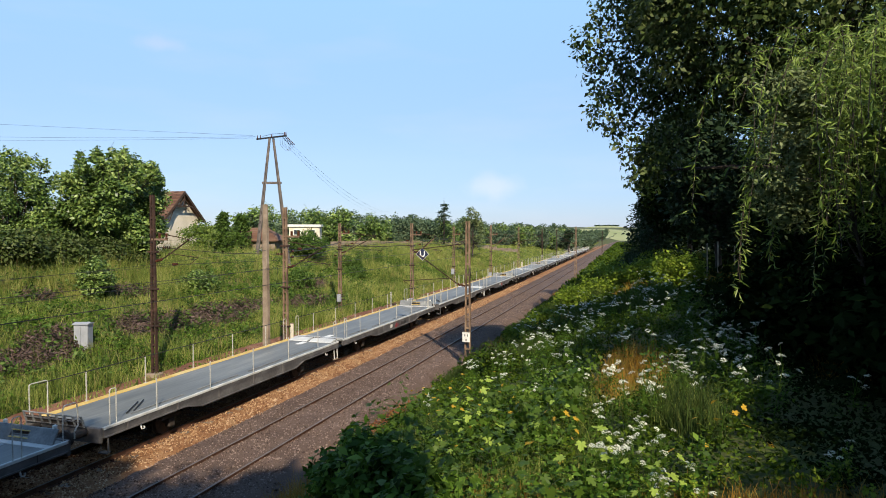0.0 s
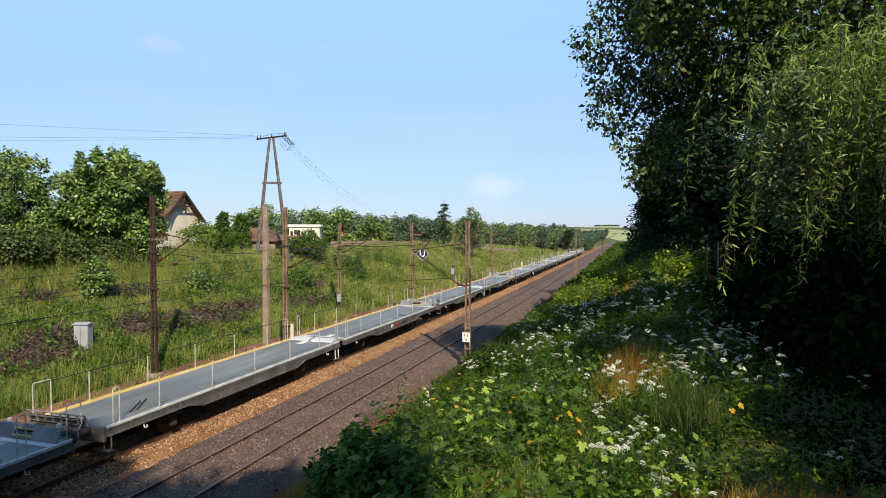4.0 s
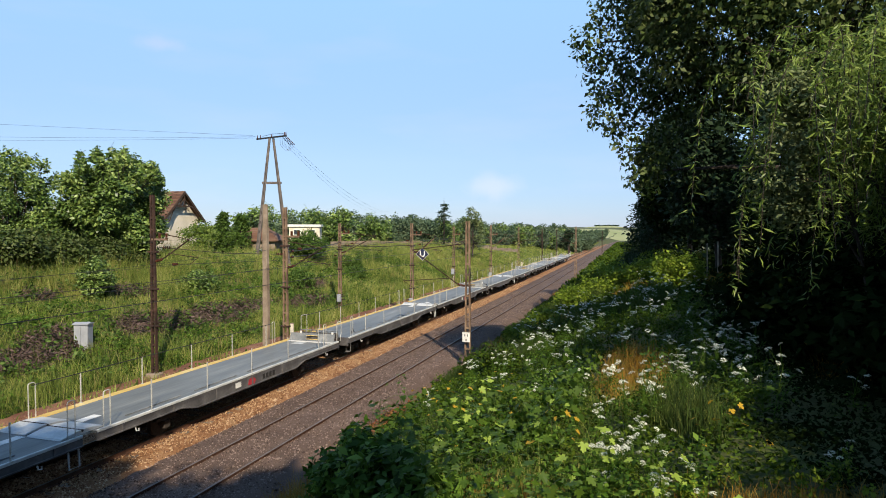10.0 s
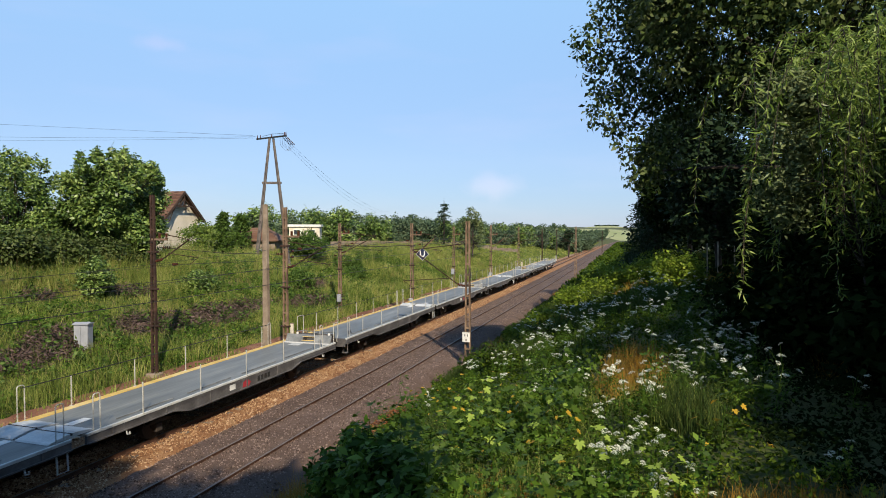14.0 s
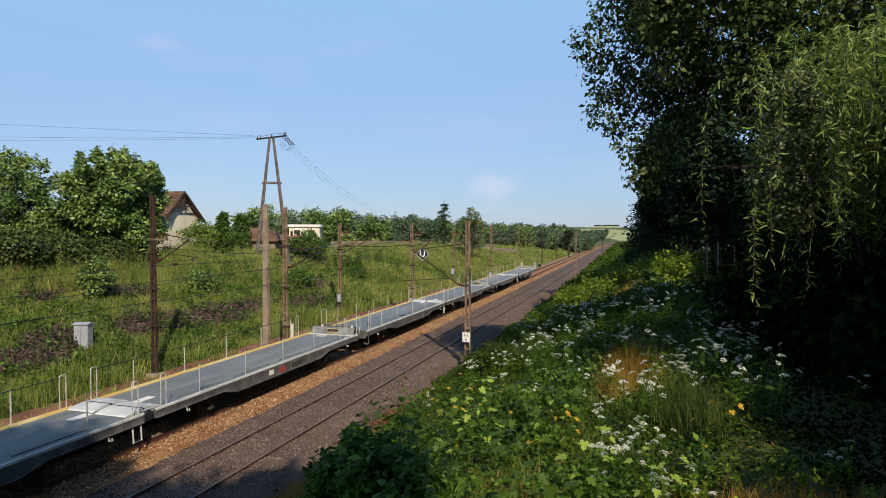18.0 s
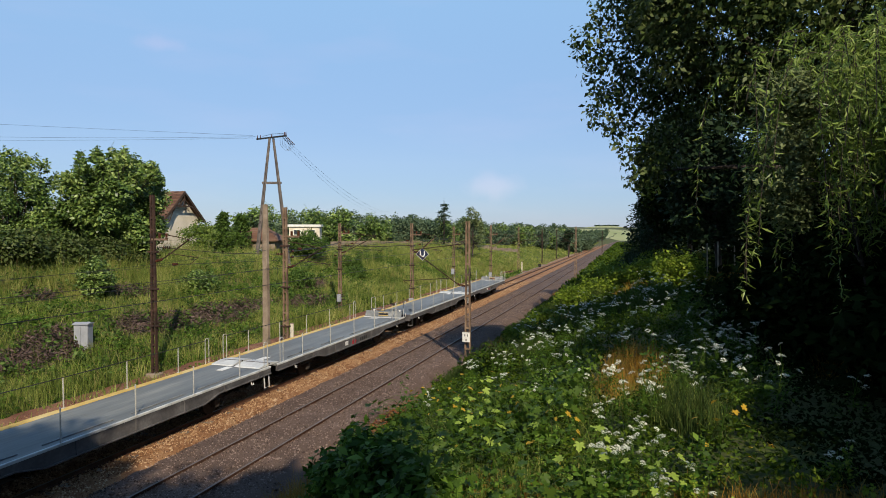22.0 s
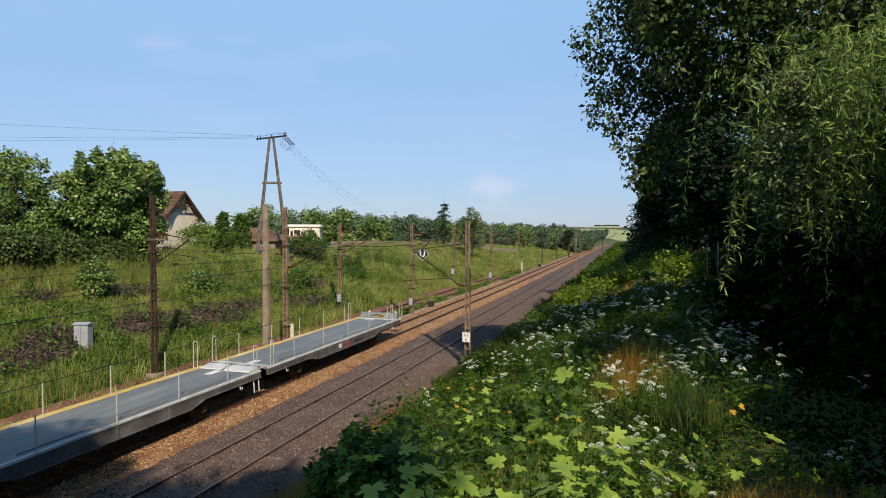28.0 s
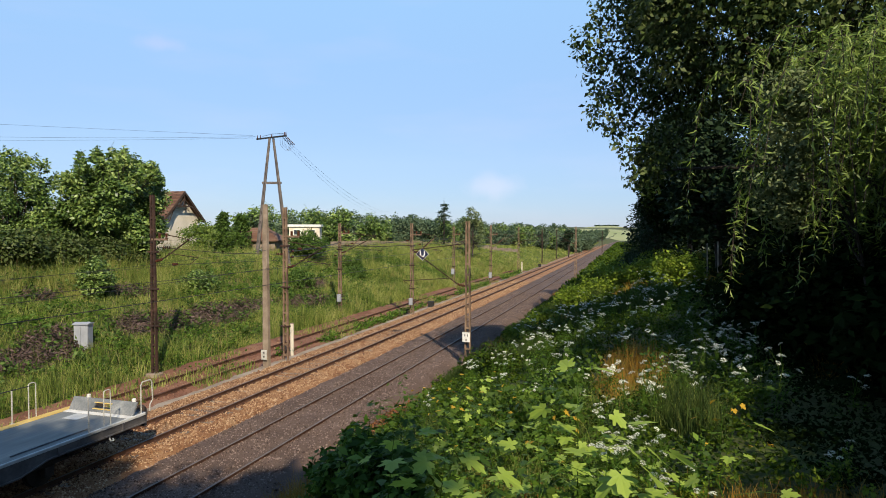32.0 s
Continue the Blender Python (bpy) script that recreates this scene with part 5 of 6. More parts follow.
def tiled_slope(parent, x0, x1, y_eave, z_eave, y_ridge, z_ridge, rows, cols):
    """Roof tiles in rows from eave to ridge on a battened board."""
    roof = part("roof_slope", prism([(y_eave, z_eave - 0.12), (y_eave, z_eave), (y_ridge, z_ridge), (y_ridge, z_ridge - 0.12)], x0, x1, "x"), M_TILE, parent, "brown tiled roof slope")
    dy, dz = (y_ridge - y_eave) / rows, (z_ridge - z_eave) / rows
    w = (x1 - x0) / cols
    ln = math.hypot(dy, dz)
    me = mesh_of("tile", [(0.01, 0, 0.035), (w - 0.01, 0, 0.035), (w - 0.01, ln * 1.08, 0.012), (0.01, ln * 1.08, 0.012), (0.01, 0, 0.0), (w - 0.01, 0, 0.0), (w * 0.5, 0, 0.06), (w * 0.5, ln * 1.08, 0.037)],
                 [(0, 6, 7, 3), (6, 1, 2, 7), (4, 5, 1, 6, 0)], M_TILE)
    tilt = math.atan2(dz, abs(dy))
    flip = dy < 0
    for r in range(rows):
        for c in range(cols):
            o = part("tile", me, None, roof)
            if flip:
                o.matrix_basis = Matrix.Translation((x0 + (c + 1) * w, y_eave + dy * r, z_eave + dz * r)) @ Matrix.Rotation(math.pi, 4, "Z") @ Matrix.Rotation(tilt, 4, "X")
            else:
                o.matrix_basis = Matrix.Translation((x0 + c * w, y_eave + dy * r, z_eave + dz * r)) @ Matrix.Rotation(tilt, 4, "X")


def house():
    gx, gy = -47.9, 57.2
    z = landz(gx, gy)
    h = thing("house", pose(gx, gy, z), "small cream plastered house with a steep brown tiled roof", "house")
    half, eave, ridge, depth = 2.9, 4.05, 10.85 - z, 9.0
    # gable wall with openings, side walls
    part("wall", prism([(-half, -0.3), (half, -0.3), (half, eave), (0, ridge - 0.28), (-half, eave)], -0.3, 0.0, "x"), M_PLASTER, h, "cream plastered gable wall")
    part("wall", box((-depth, -half, -0.3), (-0.3, -half + 0.3, eave)), M_PLASTER, h)
    part("wall", box((-depth, half - 0.3, -0.3), (-0.3, half, eave)), M_PLASTER, h)
    part("wall", prism([(-half, -0.3), (half, -0.3), (half, eave), (0, ridge - 0.28), (-half, eave)], -depth - 0.3, -depth, "x"), M_PLASTER, h)
    o = 0.45
    slope = (ridge - 0.1 - eave) / half
    tiled_slope(h, -depth - 0.6, 0.65, -half - o, eave - o * slope + 0.12, 0, ridge, 18, 16)
    part("roof_slope", prism([(half + o, eave - o * slope), (half + o, eave - o * slope + 0.12), (0, ridge), (0, ridge - 0.12)], -depth - 0.6, 0.65, "x"), M_TILE, h)
    for s in (-1, 1):
        part("barge_board", prism([(s * (half + o), eave - o * slope - 0.2), (s * (half + o), eave - o * slope + 0.14), (0, ridge + 0.04), (0, ridge - 0.3)], 0.65, 0.72, "x"), M_TIMBER, h, "dark timber barge board")
    part("tie_beam", box((0.55, -1.25, ridge - 1.7), (0.65, 1.25, ridge - 1.54)), M_TIMBER, h)
    part("king_post", box((0.55, -0.08, ridge - 1.6), (0.65, 0.08, ridge - 0.2)), M_TIMBER, h)
    for s in (-1, 1):
        part("brace", prism([(s * 0.9, ridge - 1.6), (s * 0.78, ridge - 1.6), (0, ridge - 0.85), (0, ridge - 0.7)], 0.56, 0.64, "x"), M_TIMBER, h)
        arch = [(s * 1.25, ridge - 1.62), (s * 1.4, ridge - 1.62), (s * 2.5, ridge - 3.4), (s * 2.4, ridge - 3.4), (s * 1.75, ridge - 2.2)]
        part("arch_board", prism(arch, 0.56, 0.64, "x"), M_TIMBER, h)
    window(h, -3.0, -half, 1.0, 1.2, 1.3, "y")
    part("chimney", box((-4.6, 0.2, ridge - 1.0), (-4.0, 0.8, ridge + 0.7), 0.02), M_PLASTER, h)
    return h


house()


def shed():
    x, y = -40.2, 61.0
    z = landz(x, y)
    s = thing("shed", pose(x, y, z, 0, 0, 10), "low weathered outbuilding with a brown hipped roof", "shed")
    e, r = 5.6 - z, 6.85 - z
    part("wall", box((-2.0, -1.6, -0.3), (2.1, -1.4, e)), M_CONCRETE, s)
    part("wall", box((1.9, -1.4, -0.3), (2.1, 1.6, e)), M_CONCRETE, s)
    part("wall", box((-2.0, -1.4, -0.3), (-1.8, 1.6, e)), M_CONCRETE, s)
    part("wall", box((-1.8, 1.4, -0.3), (1.9, 1.6, e)), M_CONCRETE, s)
    bm = bmesh.new()
    a = [bm.verts.new(p) for p in ((-2.4, -2.0, e), (2.5, -2.0, e), (2.5, 2.0, e), (-2.4, 2.0, e))]
    b = [bm.verts.new(p) for p in ((-1.6, 0, r), (0.7, 0, r))]
    c = [bm.verts.new(v.co - Vector((0, 0, 0.12))) for v in a]
    bm.faces.new((a[0], a[1], b[1], b[0]))
    bm.faces.new((a[1], a[2], b[1]))
    bm.faces.new((a[2], a[3], b[0], b[1]))
    bm.faces.new((a[3], a[0], b[0]))
    for k in range(4):
        bm.faces.new((a[k], c[k], c[(k + 1) % 4], a[(k + 1) % 4]))
    bm.faces.new(c)
    part("roof", bm, M_TILE, s, "brown hipped roof")
    for k in range(6):
        f = (k + 0.5) / 6
        part("tile_course", prism([(-2.0 + 2.0 * f, e + (r - e) * f + 0.0), (-2.0 + 2.0 * f, e + (r - e) * f + 0.05), (-2.0 + 2.0 * f + 0.3, e + (r - e) * (f + 0.15) + 0.01)],
                                  -2.4 + 0.8 * f, 2.5 - 1.8 * f, "x"), M_TILE, s)
    window(s, 0.2, -1.6, 0.3, 0.9, 0.6, "y")
    part("door", box((-1.4, -1.66, -0.1), (-0.6, -1.6, e - 0.25), 0.01), M_TIMBER, s)
    return s


shed()


def white_building():
    x, y = -46.2, 81.0
    z = landz(x, y)
    b = thing("flat_roofed_building", pose(x, y, z, 0, 0, 24), "long low white flat-roofed building behind the trees", "building")
    t = 7.4 - z
    part("wall", box((-2.1, -2, -0.3), (2.1, 2, t - 0.35)), M_PLASTER, b)
    part("roof", box((-2.3, -2.2, t - 0.35), (2.3, 2.2, t), 0.04), M_WHITE, b)
    for k in range(2):
        window(b, -1.0 + 2.0 * k, -2.0, t - 1.5, 1.0, 0.8, "y")
    return b


white_building()


def cabinet():
    x, y = -26.35, 24.5
    z = landz(x, y)
    c = thing("lineside_cabinet", pose(x, y, z - 0.1, 0, 0, 20), "pale grey metal lineside cabinet on the grassy slope", "cabinet")
    part("plinth", box((-0.34, -0.25, -0.3), (0.34, 0.25, 0.12), 0.02), M_CONCRETE, c)
    part("body", box((-0.34, -0.25, 0.12), (0.34, 0.25, 1.34), 0.015), M_CABINET, c)
    for s in (-1, 1):
        d = part("door", box((-0.32 if s < 0 else 0.005, -0.275, 0.18), (-0.005 if s < 0 else 0.32, -0.251, 1.28), 0.006), M_CABINET, c)
        part("handle", box((s * 0.05 - 0.01, -0.285, 0.68), (s * 0.05 + 0.01, -0.276, 0.76)), M_CABINET, d)
    part("roof", prism([(-0.31, 1.34), (0.31, 1.34), (0.31, 1.38), (0, 1.45), (-0.31, 1.38)], -0.39, 0.39, "x"), M_CABINET, c)
    return c


cabinet()


def far_wall():
    """Pale low wall along the field before the hedgerow."""
    w = thing("field_wall", pose(0, 0, 0), "long low pale wall before the far hedgerow", "wall", kind="structure")
    pts = [(-46, 88), (-42, 104), (-37, 120), (-33, 138), (-30, 156)]
    for (x0, y0), (x1, y1) in zip(pts, pts[1:]):
        n = 4
        for k in range(n):
            a = (x0 + (x1 - x0) * k / n, y0 + (y1 - y0) * k / n)
            b = (x0 + (x1 - x0) * (k + 0.97) / n, y0 + (y1 - y0) * (k + 0.97) / n)
            z = min(landz(*a), landz(*b))
            ang = math.degrees(math.atan2(b[1] - a[1], b[0] - a[0]))
            o = part("wall_panel", box((0, -0.06, -0.3), (math.hypot(b[0] - a[0], b[1] - a[1]), 0.06, 1.0), 0.01), M_CONCRETE, w)
            o.matrix_basis = pose(a[0], a[1], z, 0, 0, ang)


far_wall()


# ---------------------------------------------------------------- meadow slope
def patch(x, y, s, seed):
    """Smooth pseudo-random field in about 0 to 1, for patches of plants."""
    r = np.random.default_rng(seed)
    out = np.zeros(np.shape(x))
    for k in range(5):
        a = r.uniform(0, 2 * np.pi)
        f = (0.7 + 0.5 * k) / s
        out = out + np.sin((x * np.cos(a) + y * np.sin(a)) * f + r.uniform(0, 6.28)) / (1 + 0.5 * k)
    return 0.5 + 0.5 * np.clip(out / 2.2, -1, 1)


def scatter(rng, n, x0, x1, y0, y1, power=1.0):
    x = rng.uniform(x0, x1, n)
    y = y0 + (y1 - y0) * rng.uniform(0, 1, n) ** power
    return x, y


def on_land(x, y, dz=0.0):
    return np.stack([x, y, land(x, y) + dz], -1)


def stuff(name, v, f, mat, label, category):
    return tagged(new(name, mesh_np(name, v, f, mat)), label, category, kind="stuff")


# where the brushwood lies and where the weeds are thickest: place and reach along x and y
WITHERED = ((-32.0, 26.6, 0.7, 1.6), (-27.4, 23.9, 1.3, 1.8), (-27.2, 29.4, 0.9, 2.0), (-26.7, 34.8, 1.1, 2.6), (-26.8, 39.0, 1.0, 2.6), (-26.1, 45.6, 0.9, 3.0), (-26.3, 20.8, 0.9, 1.4), (-31.2, 32.6, 0.8, 1.8), (-28.6, 52.0, 0.8, 3.0))
LUSH = ((-24.4, 28.0, 0.9, 6.0), (-29.4, 36.0, 1.3, 4.0), (-25.6, 25.0, 0.8, 1.5), (-29.6, 24.5, 1.0, 2.0), (-24.6, 40.0, 1.0, 8.0), (-30.0, 58.0, 1.4, 6.0), (-28.6, 44.0, 0.8, 5.0))


def meadow():
    rng = np.random.default_rng(31)
    x, y = scatter(rng, 330000, -40, -23.1, 8, 130, 1.6)
    dead = 0.45 * patch(x, y * 0.7, 1.2, 7)
    for px_, py_, rx, ry in WITHERED:
        dead = dead + 1.25 * np.exp(-((x - px_) / (rx * 1.1)) ** 2 - ((y - py_) / (ry * 1.1)) ** 2)
    lush = patch(x, y * 0.7, 2.2, 8)
    for px_, py_, rx, ry in LUSH:
        lush = lush + 0.7 * np.exp(-((x - px_) / rx) ** 2 - ((y - py_) / ry) ** 2)
    broken = patch(x, y, 0.45, 51)
    is_dead = (dead + 0.5 * broken - 0.25 + rng.normal(0, 0.12, len(x))) > 0.83
    is_lush = ~is_dead & ((lush + 0.4 * broken - 0.2 + rng.normal(0, 0.1, len(x))) > 0.7)
    tall = ~is_dead & (~is_lush | (rng.uniform(0, 1, len(x)) < 0.35)) | (is_dead & (rng.uniform(0, 1, len(x)) < 0.07))
    h = (0.24 + 0.62 * patch(x, y, 1.3, 9) ** 1.4) * (0.5 + 0.9 * broken) + 0.5 * smooth(-25.2, -24.0, x) * patch(x, y, 0.8, 52) + 0.5 * smooth(-30.5, -33.5, x) * smooth(50, 40, y) * (0.3 + 0.7 * patch(x, y, 1.0, 54))
    h = h * (1 - 0.65 * np.clip(dead - 0.35, 0, 1))
    g = tall
    v, f = blades(rng, on_land(x[g], y[g], -0.03), h[g], 0.006 + y[g, None] / 5200, 0.55)
    stuff("meadow_grass", v, f, L_GRASS, "tall yellow-green meadow grass on the slope", "grass")
    g = tall & (rng.uniform(0, 1, len(x)) < 0.03 + 0.1 * (patch(x, y, 1.7, 55) > 0.66))
    v, f = blades(rng, on_land(x[g], y[g], -0.03), h[g] * 1.15 + 0.1, 0.005 + y[g, None] / 6000, 0.45)
    stuff("meadow_straw", v, f, L_STRAW, "pale straw-coloured stalks among the meadow grass", "grass")
    g = is_lush & (rng.uniform(0, 1, len(x)) < 0.85)
    p = on_land(x[g], y[g], 0.0)
    p[:, 2] += np.sqrt(rng.uniform(0.02, 1, len(p))) * (0.08 + 0.85 * patch(p[:, 0], p[:, 1], 0.4, 17) ** 2)
    v, f = leaf_quads(rng, p, 0.15, up=0.35, hang=-0.3, aspect=0.42)
    stuff("slope_weeds", v, f, L_WEED, "bright green leafy weeds on the slope", "weeds")
    # single dark docks and thistles stand out of the grass
    rx, ry = scatter(rng, 900, -35, -23.6, 14, 80, 1.4)
    stem = rng.uniform(0.4, 1.0, len(rx))
    k = np.repeat(np.arange(len(rx)), 26)
    p = on_land(rx[k], ry[k], 0.0) + np.stack([rng.normal(0, 0.13, len(k)), rng.normal(0, 0.13, len(k)), stem[k] * rng.uniform(0.05, 1, len(k))], -1)
    v, f = leaf_quads(rng, p, 0.2, up=0.2, hang=-0.2, aspect=0.4)
    stuff("slope_docks", v, f, L_MID, "dark green docks standing out of the meadow", "weeds")
    g = is_dead
    p = on_land(x[g], y[g], 0.0)
    p[:, 2] += rng.uniform(0.0, 0.4, len(p))
    v, f = leaf_quads(rng, p, 0.22, up=0.3, aspect=0.25)
    stuff("dead_bracken", v, f, L_DEAD, "withered purple-brown brushwood lying on the slope", "brushwood")
    # growth between the siding's rails and on the cess
    x, y = scatter(rng, 16000, -22.8, -18.7, 8, 130, 1.4)
    keep = patch(x * 2, y, 2.0, 12) > 0.56
    x, y = x[keep], y[keep]
    v, f = blades(rng, np.stack([x, y, np.full(len(x), -0.35)], -1), 0.26 + 0 * x, 0.02, 0.5)
    stuff("siding_grass", v, f, L_GRASS, "grass growing through the disused siding", "grass")
    x, y = scatter(rng, 4500, -23.4, -18.9, 8, 90, 1.3)
    keep = patch(x * 2, y, 1.6, 14) > 0.68
    p = np.stack([x[keep], y[keep], rng.uniform(-0.3, 0.1, keep.sum())], -1)
    v, f = leaf_quads(rng, p, 0.14, up=0.5)
    stuff("siding_weeds", v, f, L_WEED, "low green weeds along the siding", "weeds")
    # weeds between the path and the siding
    x, y = scatter(rng, 9000, -19.7, -18.75, 31, 110, 1.3)
    keep = patch(x, y, 1.1, 16) > 0.42
    p = np.stack([x[keep], y[keep], rng.uniform(-0.35, 0.15, keep.sum())], -1)
    v, f = leaf_quads(rng, p, 0.16, up=0.4, hang=-0.3)
    stuff("cess_weeds", v, f, L_WEED, "green weeds between the gravel path and the siding", "weeds")
    # plateau grass and far verge
    x, y = scatter(rng, 26000, -75, -35, 14, 110)
    v, f = blades(rng, on_land(x, y, -0.03), 0.32 + 0 * x, 0.03, 0.4)
    stuff("plateau_grass", v, f, L_GRASS, "tall meadow grass on the plateau", "grass")
    x, y = scatter(rng, 70000, -40, -19, 115, 420, 1.4)
    x = x + bend_x(y)
    v, f = blades(rng, on_land(x, y, -0.05), 0.35 + 0 * x, 0.05, 0.5)
    stuff("far_verge_grass", v, f, L_GRASS, "green verge grass along the far line", "grass")


meadow()


# ---------------------------------------------------------------- weedy bank beside the tracks
def bank():
    rng = np.random.default_rng(41)
    x, y = scatter(rng, 210000, -9.4, 8.5, 6.2, 75, 1.75)
    edge = -9.3 + 0.5 * np.sin(y * 0.8) + 0.35 * np.sin(y * 2.1 + 1) + 1.1 * np.exp(-((y - 19) / 3.0) ** 2)
    keep = x > edge
    x, y = x[keep], y[keep]
    herb = patch(x, y * 0.8, 1.5, 21)
    dry = patch(x, y * 0.8, 2.2, 23) + 0.8 * np.exp(-(((x + 0.45) / 0.9) ** 2 + ((y - 17.4) / 3.4) ** 2)) + 0.24 * smooth(12, 8, y) * smooth(-0.3, 2.2, x) + 0.2 * patch(x, y, 0.35, 53) - 0.1
    is_dry = dry > 0.82
    is_herb = ~is_dry & (herb + 0.5 * smooth(18, 13, y) * smooth(0.8, -1, x) > 0.32)
    gr = ~is_dry & ~is_herb & (x < 1.3)
    is_herb = is_herb | (~is_dry & (x >= 1.3))
    low = smooth(-9.5, -6.5, x)
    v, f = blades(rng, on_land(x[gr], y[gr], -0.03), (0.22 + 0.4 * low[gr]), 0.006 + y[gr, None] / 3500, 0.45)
    stuff("bank_grass", v, f, L_GRASS_SHADED, "tall grass on the bank, shade put into its darker green", "grass")
    p = on_land(x[is_herb], y[is_herb])
    mound = patch(p[:, 0], p[:, 1], 0.42, 25) * 0.6 + patch(p[:, 0], p[:, 1], 1.1, 26) * 0.5
    top = (0.06 + 1.05 * np.clip(mound - 0.2, 0, 1) ** 1.3) * (0.4 + 0.6 * low[is_herb])
    p[:, 2] += top * np.sqrt(rng.uniform(0.05, 1, len(p)))
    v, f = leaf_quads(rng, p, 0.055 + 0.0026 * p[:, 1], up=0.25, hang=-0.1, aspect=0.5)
    # same herbs beyond this line get near-black leaves: tree shade painted as colour
    in_shade = np.repeat(p[:, 0] > 2.1 + 0.5 * np.sin(p[:, 1]), 4)
    stuff("bank_herbs", v[~in_shade], f[:(~in_shade).sum() // 4], L_HERB_SHADED, "dense leafy green herbs covering the bank", "weeds")
    stuff("shaded_herbs", v[in_shade], f[:in_shade.sum() // 4], L_SHADED, "herbs under the trees, shade put into their near-black leaves", "weeds")
    v, f = blades(rng, on_land(x[is_dry], y[is_dry], -0.03), 0.26 + 0.19 * smooth(12, 15, y[is_dry]), 0.004 + y[is_dry, None] / 5000, 0.5)
    stuff("dry_grass", v, f, L_DRY, "orange-brown dry seeding grass on the bank", "grass")
    x, y = scatter(rng, 26000, -9.0, 9.0, 1.0, 6.6)
    p = on_land(x, y)
    p[:, 2] += 0.35 * rng.uniform(0.02, 1, len(p)) * patch(x, y, 0.5, 27)
    v, f = leaf_quads(rng, p, 0.09, up=0.4, aspect=0.5)
    stuff("bank_foot_herbs", v, f, L_HERB_SHADED, "low leafy herbs below the bridge parapet", "weeds")
    x, y = scatter(rng, 26000, -9.3, 6, 75, 480, 1.5)
    x = x + bend_x(y)
    v, f = leaf_quads(rng, on_land(x, y, 0.2), 0.35 + 0.0015 * y, up=0.4)
    stuff("far_bank_herbs", v, f, L_HERB_SHADED, "green herbs on the far part of the bank", "weeds")
    # reddish sprawl at the ballast's edge
    x = rng.normal(-9.35, 0.3, 1500)
    y = rng.normal(22.0, 1.6, 1500)
    p = np.stack([x, y, land(x, y) + rng.uniform(0, 0.2, 1500)], -1)
    v, f = leaf_quads(rng, p, 0.09, up=0.5)
    stuff("red_stonecrop", v, f, L_RED, "reddish stonecrop at the ballast edge", "weeds")


# darker copy of the meadow grass, with the bank's shade in the colour
L_GRASS_SHADED = foliage("bank_grass_shaded", [(0.021, 0.0385, 0.0084), (0.035, 0.0595, 0.0126), (0.056, 0.084, 0.0175), (0.084, 0.098, 0.028)], 0.4, patch=0.3)
L_RED = foliage("stonecrop", [(0.16, 0.05, 0.025), (0.26, 0.09, 0.04), (0.2, 0.13, 0.04)], 0.3)
bank()


def near_growth():
    """Broad-leaved weeds in mounds over the part of the bank below the parapet."""
    rng = np.random.default_rng(43)
    def plants(n, x0, x1, y0, y1, leaves, tall, wide, size, seed, thick):
        cx, cy = scatter(rng, n, x0, x1, y0, y1, 1.3)
        keep = (cx > -8.6 + 0.6 * np.sin(cy)) & (patch(cx, cy, 0.7, seed) - 0.4 * smooth(-1.8, -0.6, cx) * smooth(9.4, 10.6, cy) > thick)
        cx, cy = cx[keep], cy[keep]
        h = tall * rng.uniform(0.5, 1.15, len(cx))
        k = np.repeat(np.arange(len(cx)), leaves)
        up = rng.uniform(0.15, 1, len(k))
        a, q = rng.uniform(0, 6.28, len(k)), wide * rng.uniform(0.1, 1, len(k)) * (1.15 - 0.6 * up)
        p = on_land(cx[k] + np.cos(a) * q, cy[k] + np.sin(a) * q) + np.stack([0 * a, 0 * a, h[k] * up], -1)
        return leaf_quads(rng, p, size, up=0.45, hang=-0.1, aspect=0.6, spread=0.3)

    v, f = plants(420, -8.4, 0.9, 6.4, 18, 60, 0.85, 0.24, 0.09, 71, 0.48)
    stuff("broad_weeds", v, f, L_WEED, "clumps of broad-leaved green weeds on the near bank", "weeds")
    v, f = plants(130, -1.0, 2.6, 7.2, 9.8, 40, 0.5, 0.13, 0.07, 76, 0.4)
    stuff("yellow_weeds", v, f, L_WEED_LIT, "upright yellow-green weeds, the sun patch put into their colour", "weeds")
    x, y = scatter(rng, 4000, 0.2, 2.8, 7.4, 8.8)
    keep = patch(x, y, 0.35, 77) > 0.6
    x, y = x[keep], y[keep]
    v, f = blades(rng, on_land(x, y, -0.03), 0.3 + 0 * x, 0.006, 0.35)
    stuff("dry_verge", v, f, L_DRY, "orange-brown dry grass below the parapet", "grass")
    x, y = scatter(rng, 22000, -8.6, 1.6, 6.0, 17, 1.2)
    keep = patch(x, y, 0.7, 74) > 0.52
    x, y = x[keep], y[keep]
    v, f = blades(rng, on_land(x, y, -0.03), 0.4 + 0.2 * patch(x, y, 0.8, 75), 0.005, 0.5)
    stuff("near_grass", v, f, L_GRASS, "tall grass stalks standing between the weeds", "grass")


# lighter copy of the weed leaf, standing in for direct sun on these plants
L_WEED_LIT = foliage("weed_leaf_lit", [(0.06, 0.1, 0.008), (0.13, 0.19, 0.016), (0.25, 0.3, 0.04)], 0.4, patch=1.2)
near_growth()


def bush_clump(name, x, y, h, r, n, leaf, mat, label, seed, group):
    return tree(name, x, y, h, (r, r, h * 0.55), n, leaf, mat, label, seed, clumps=26, clump=max(0.25, r * 0.35), trunk=0.03, group=group, category="bush", up=0.6)


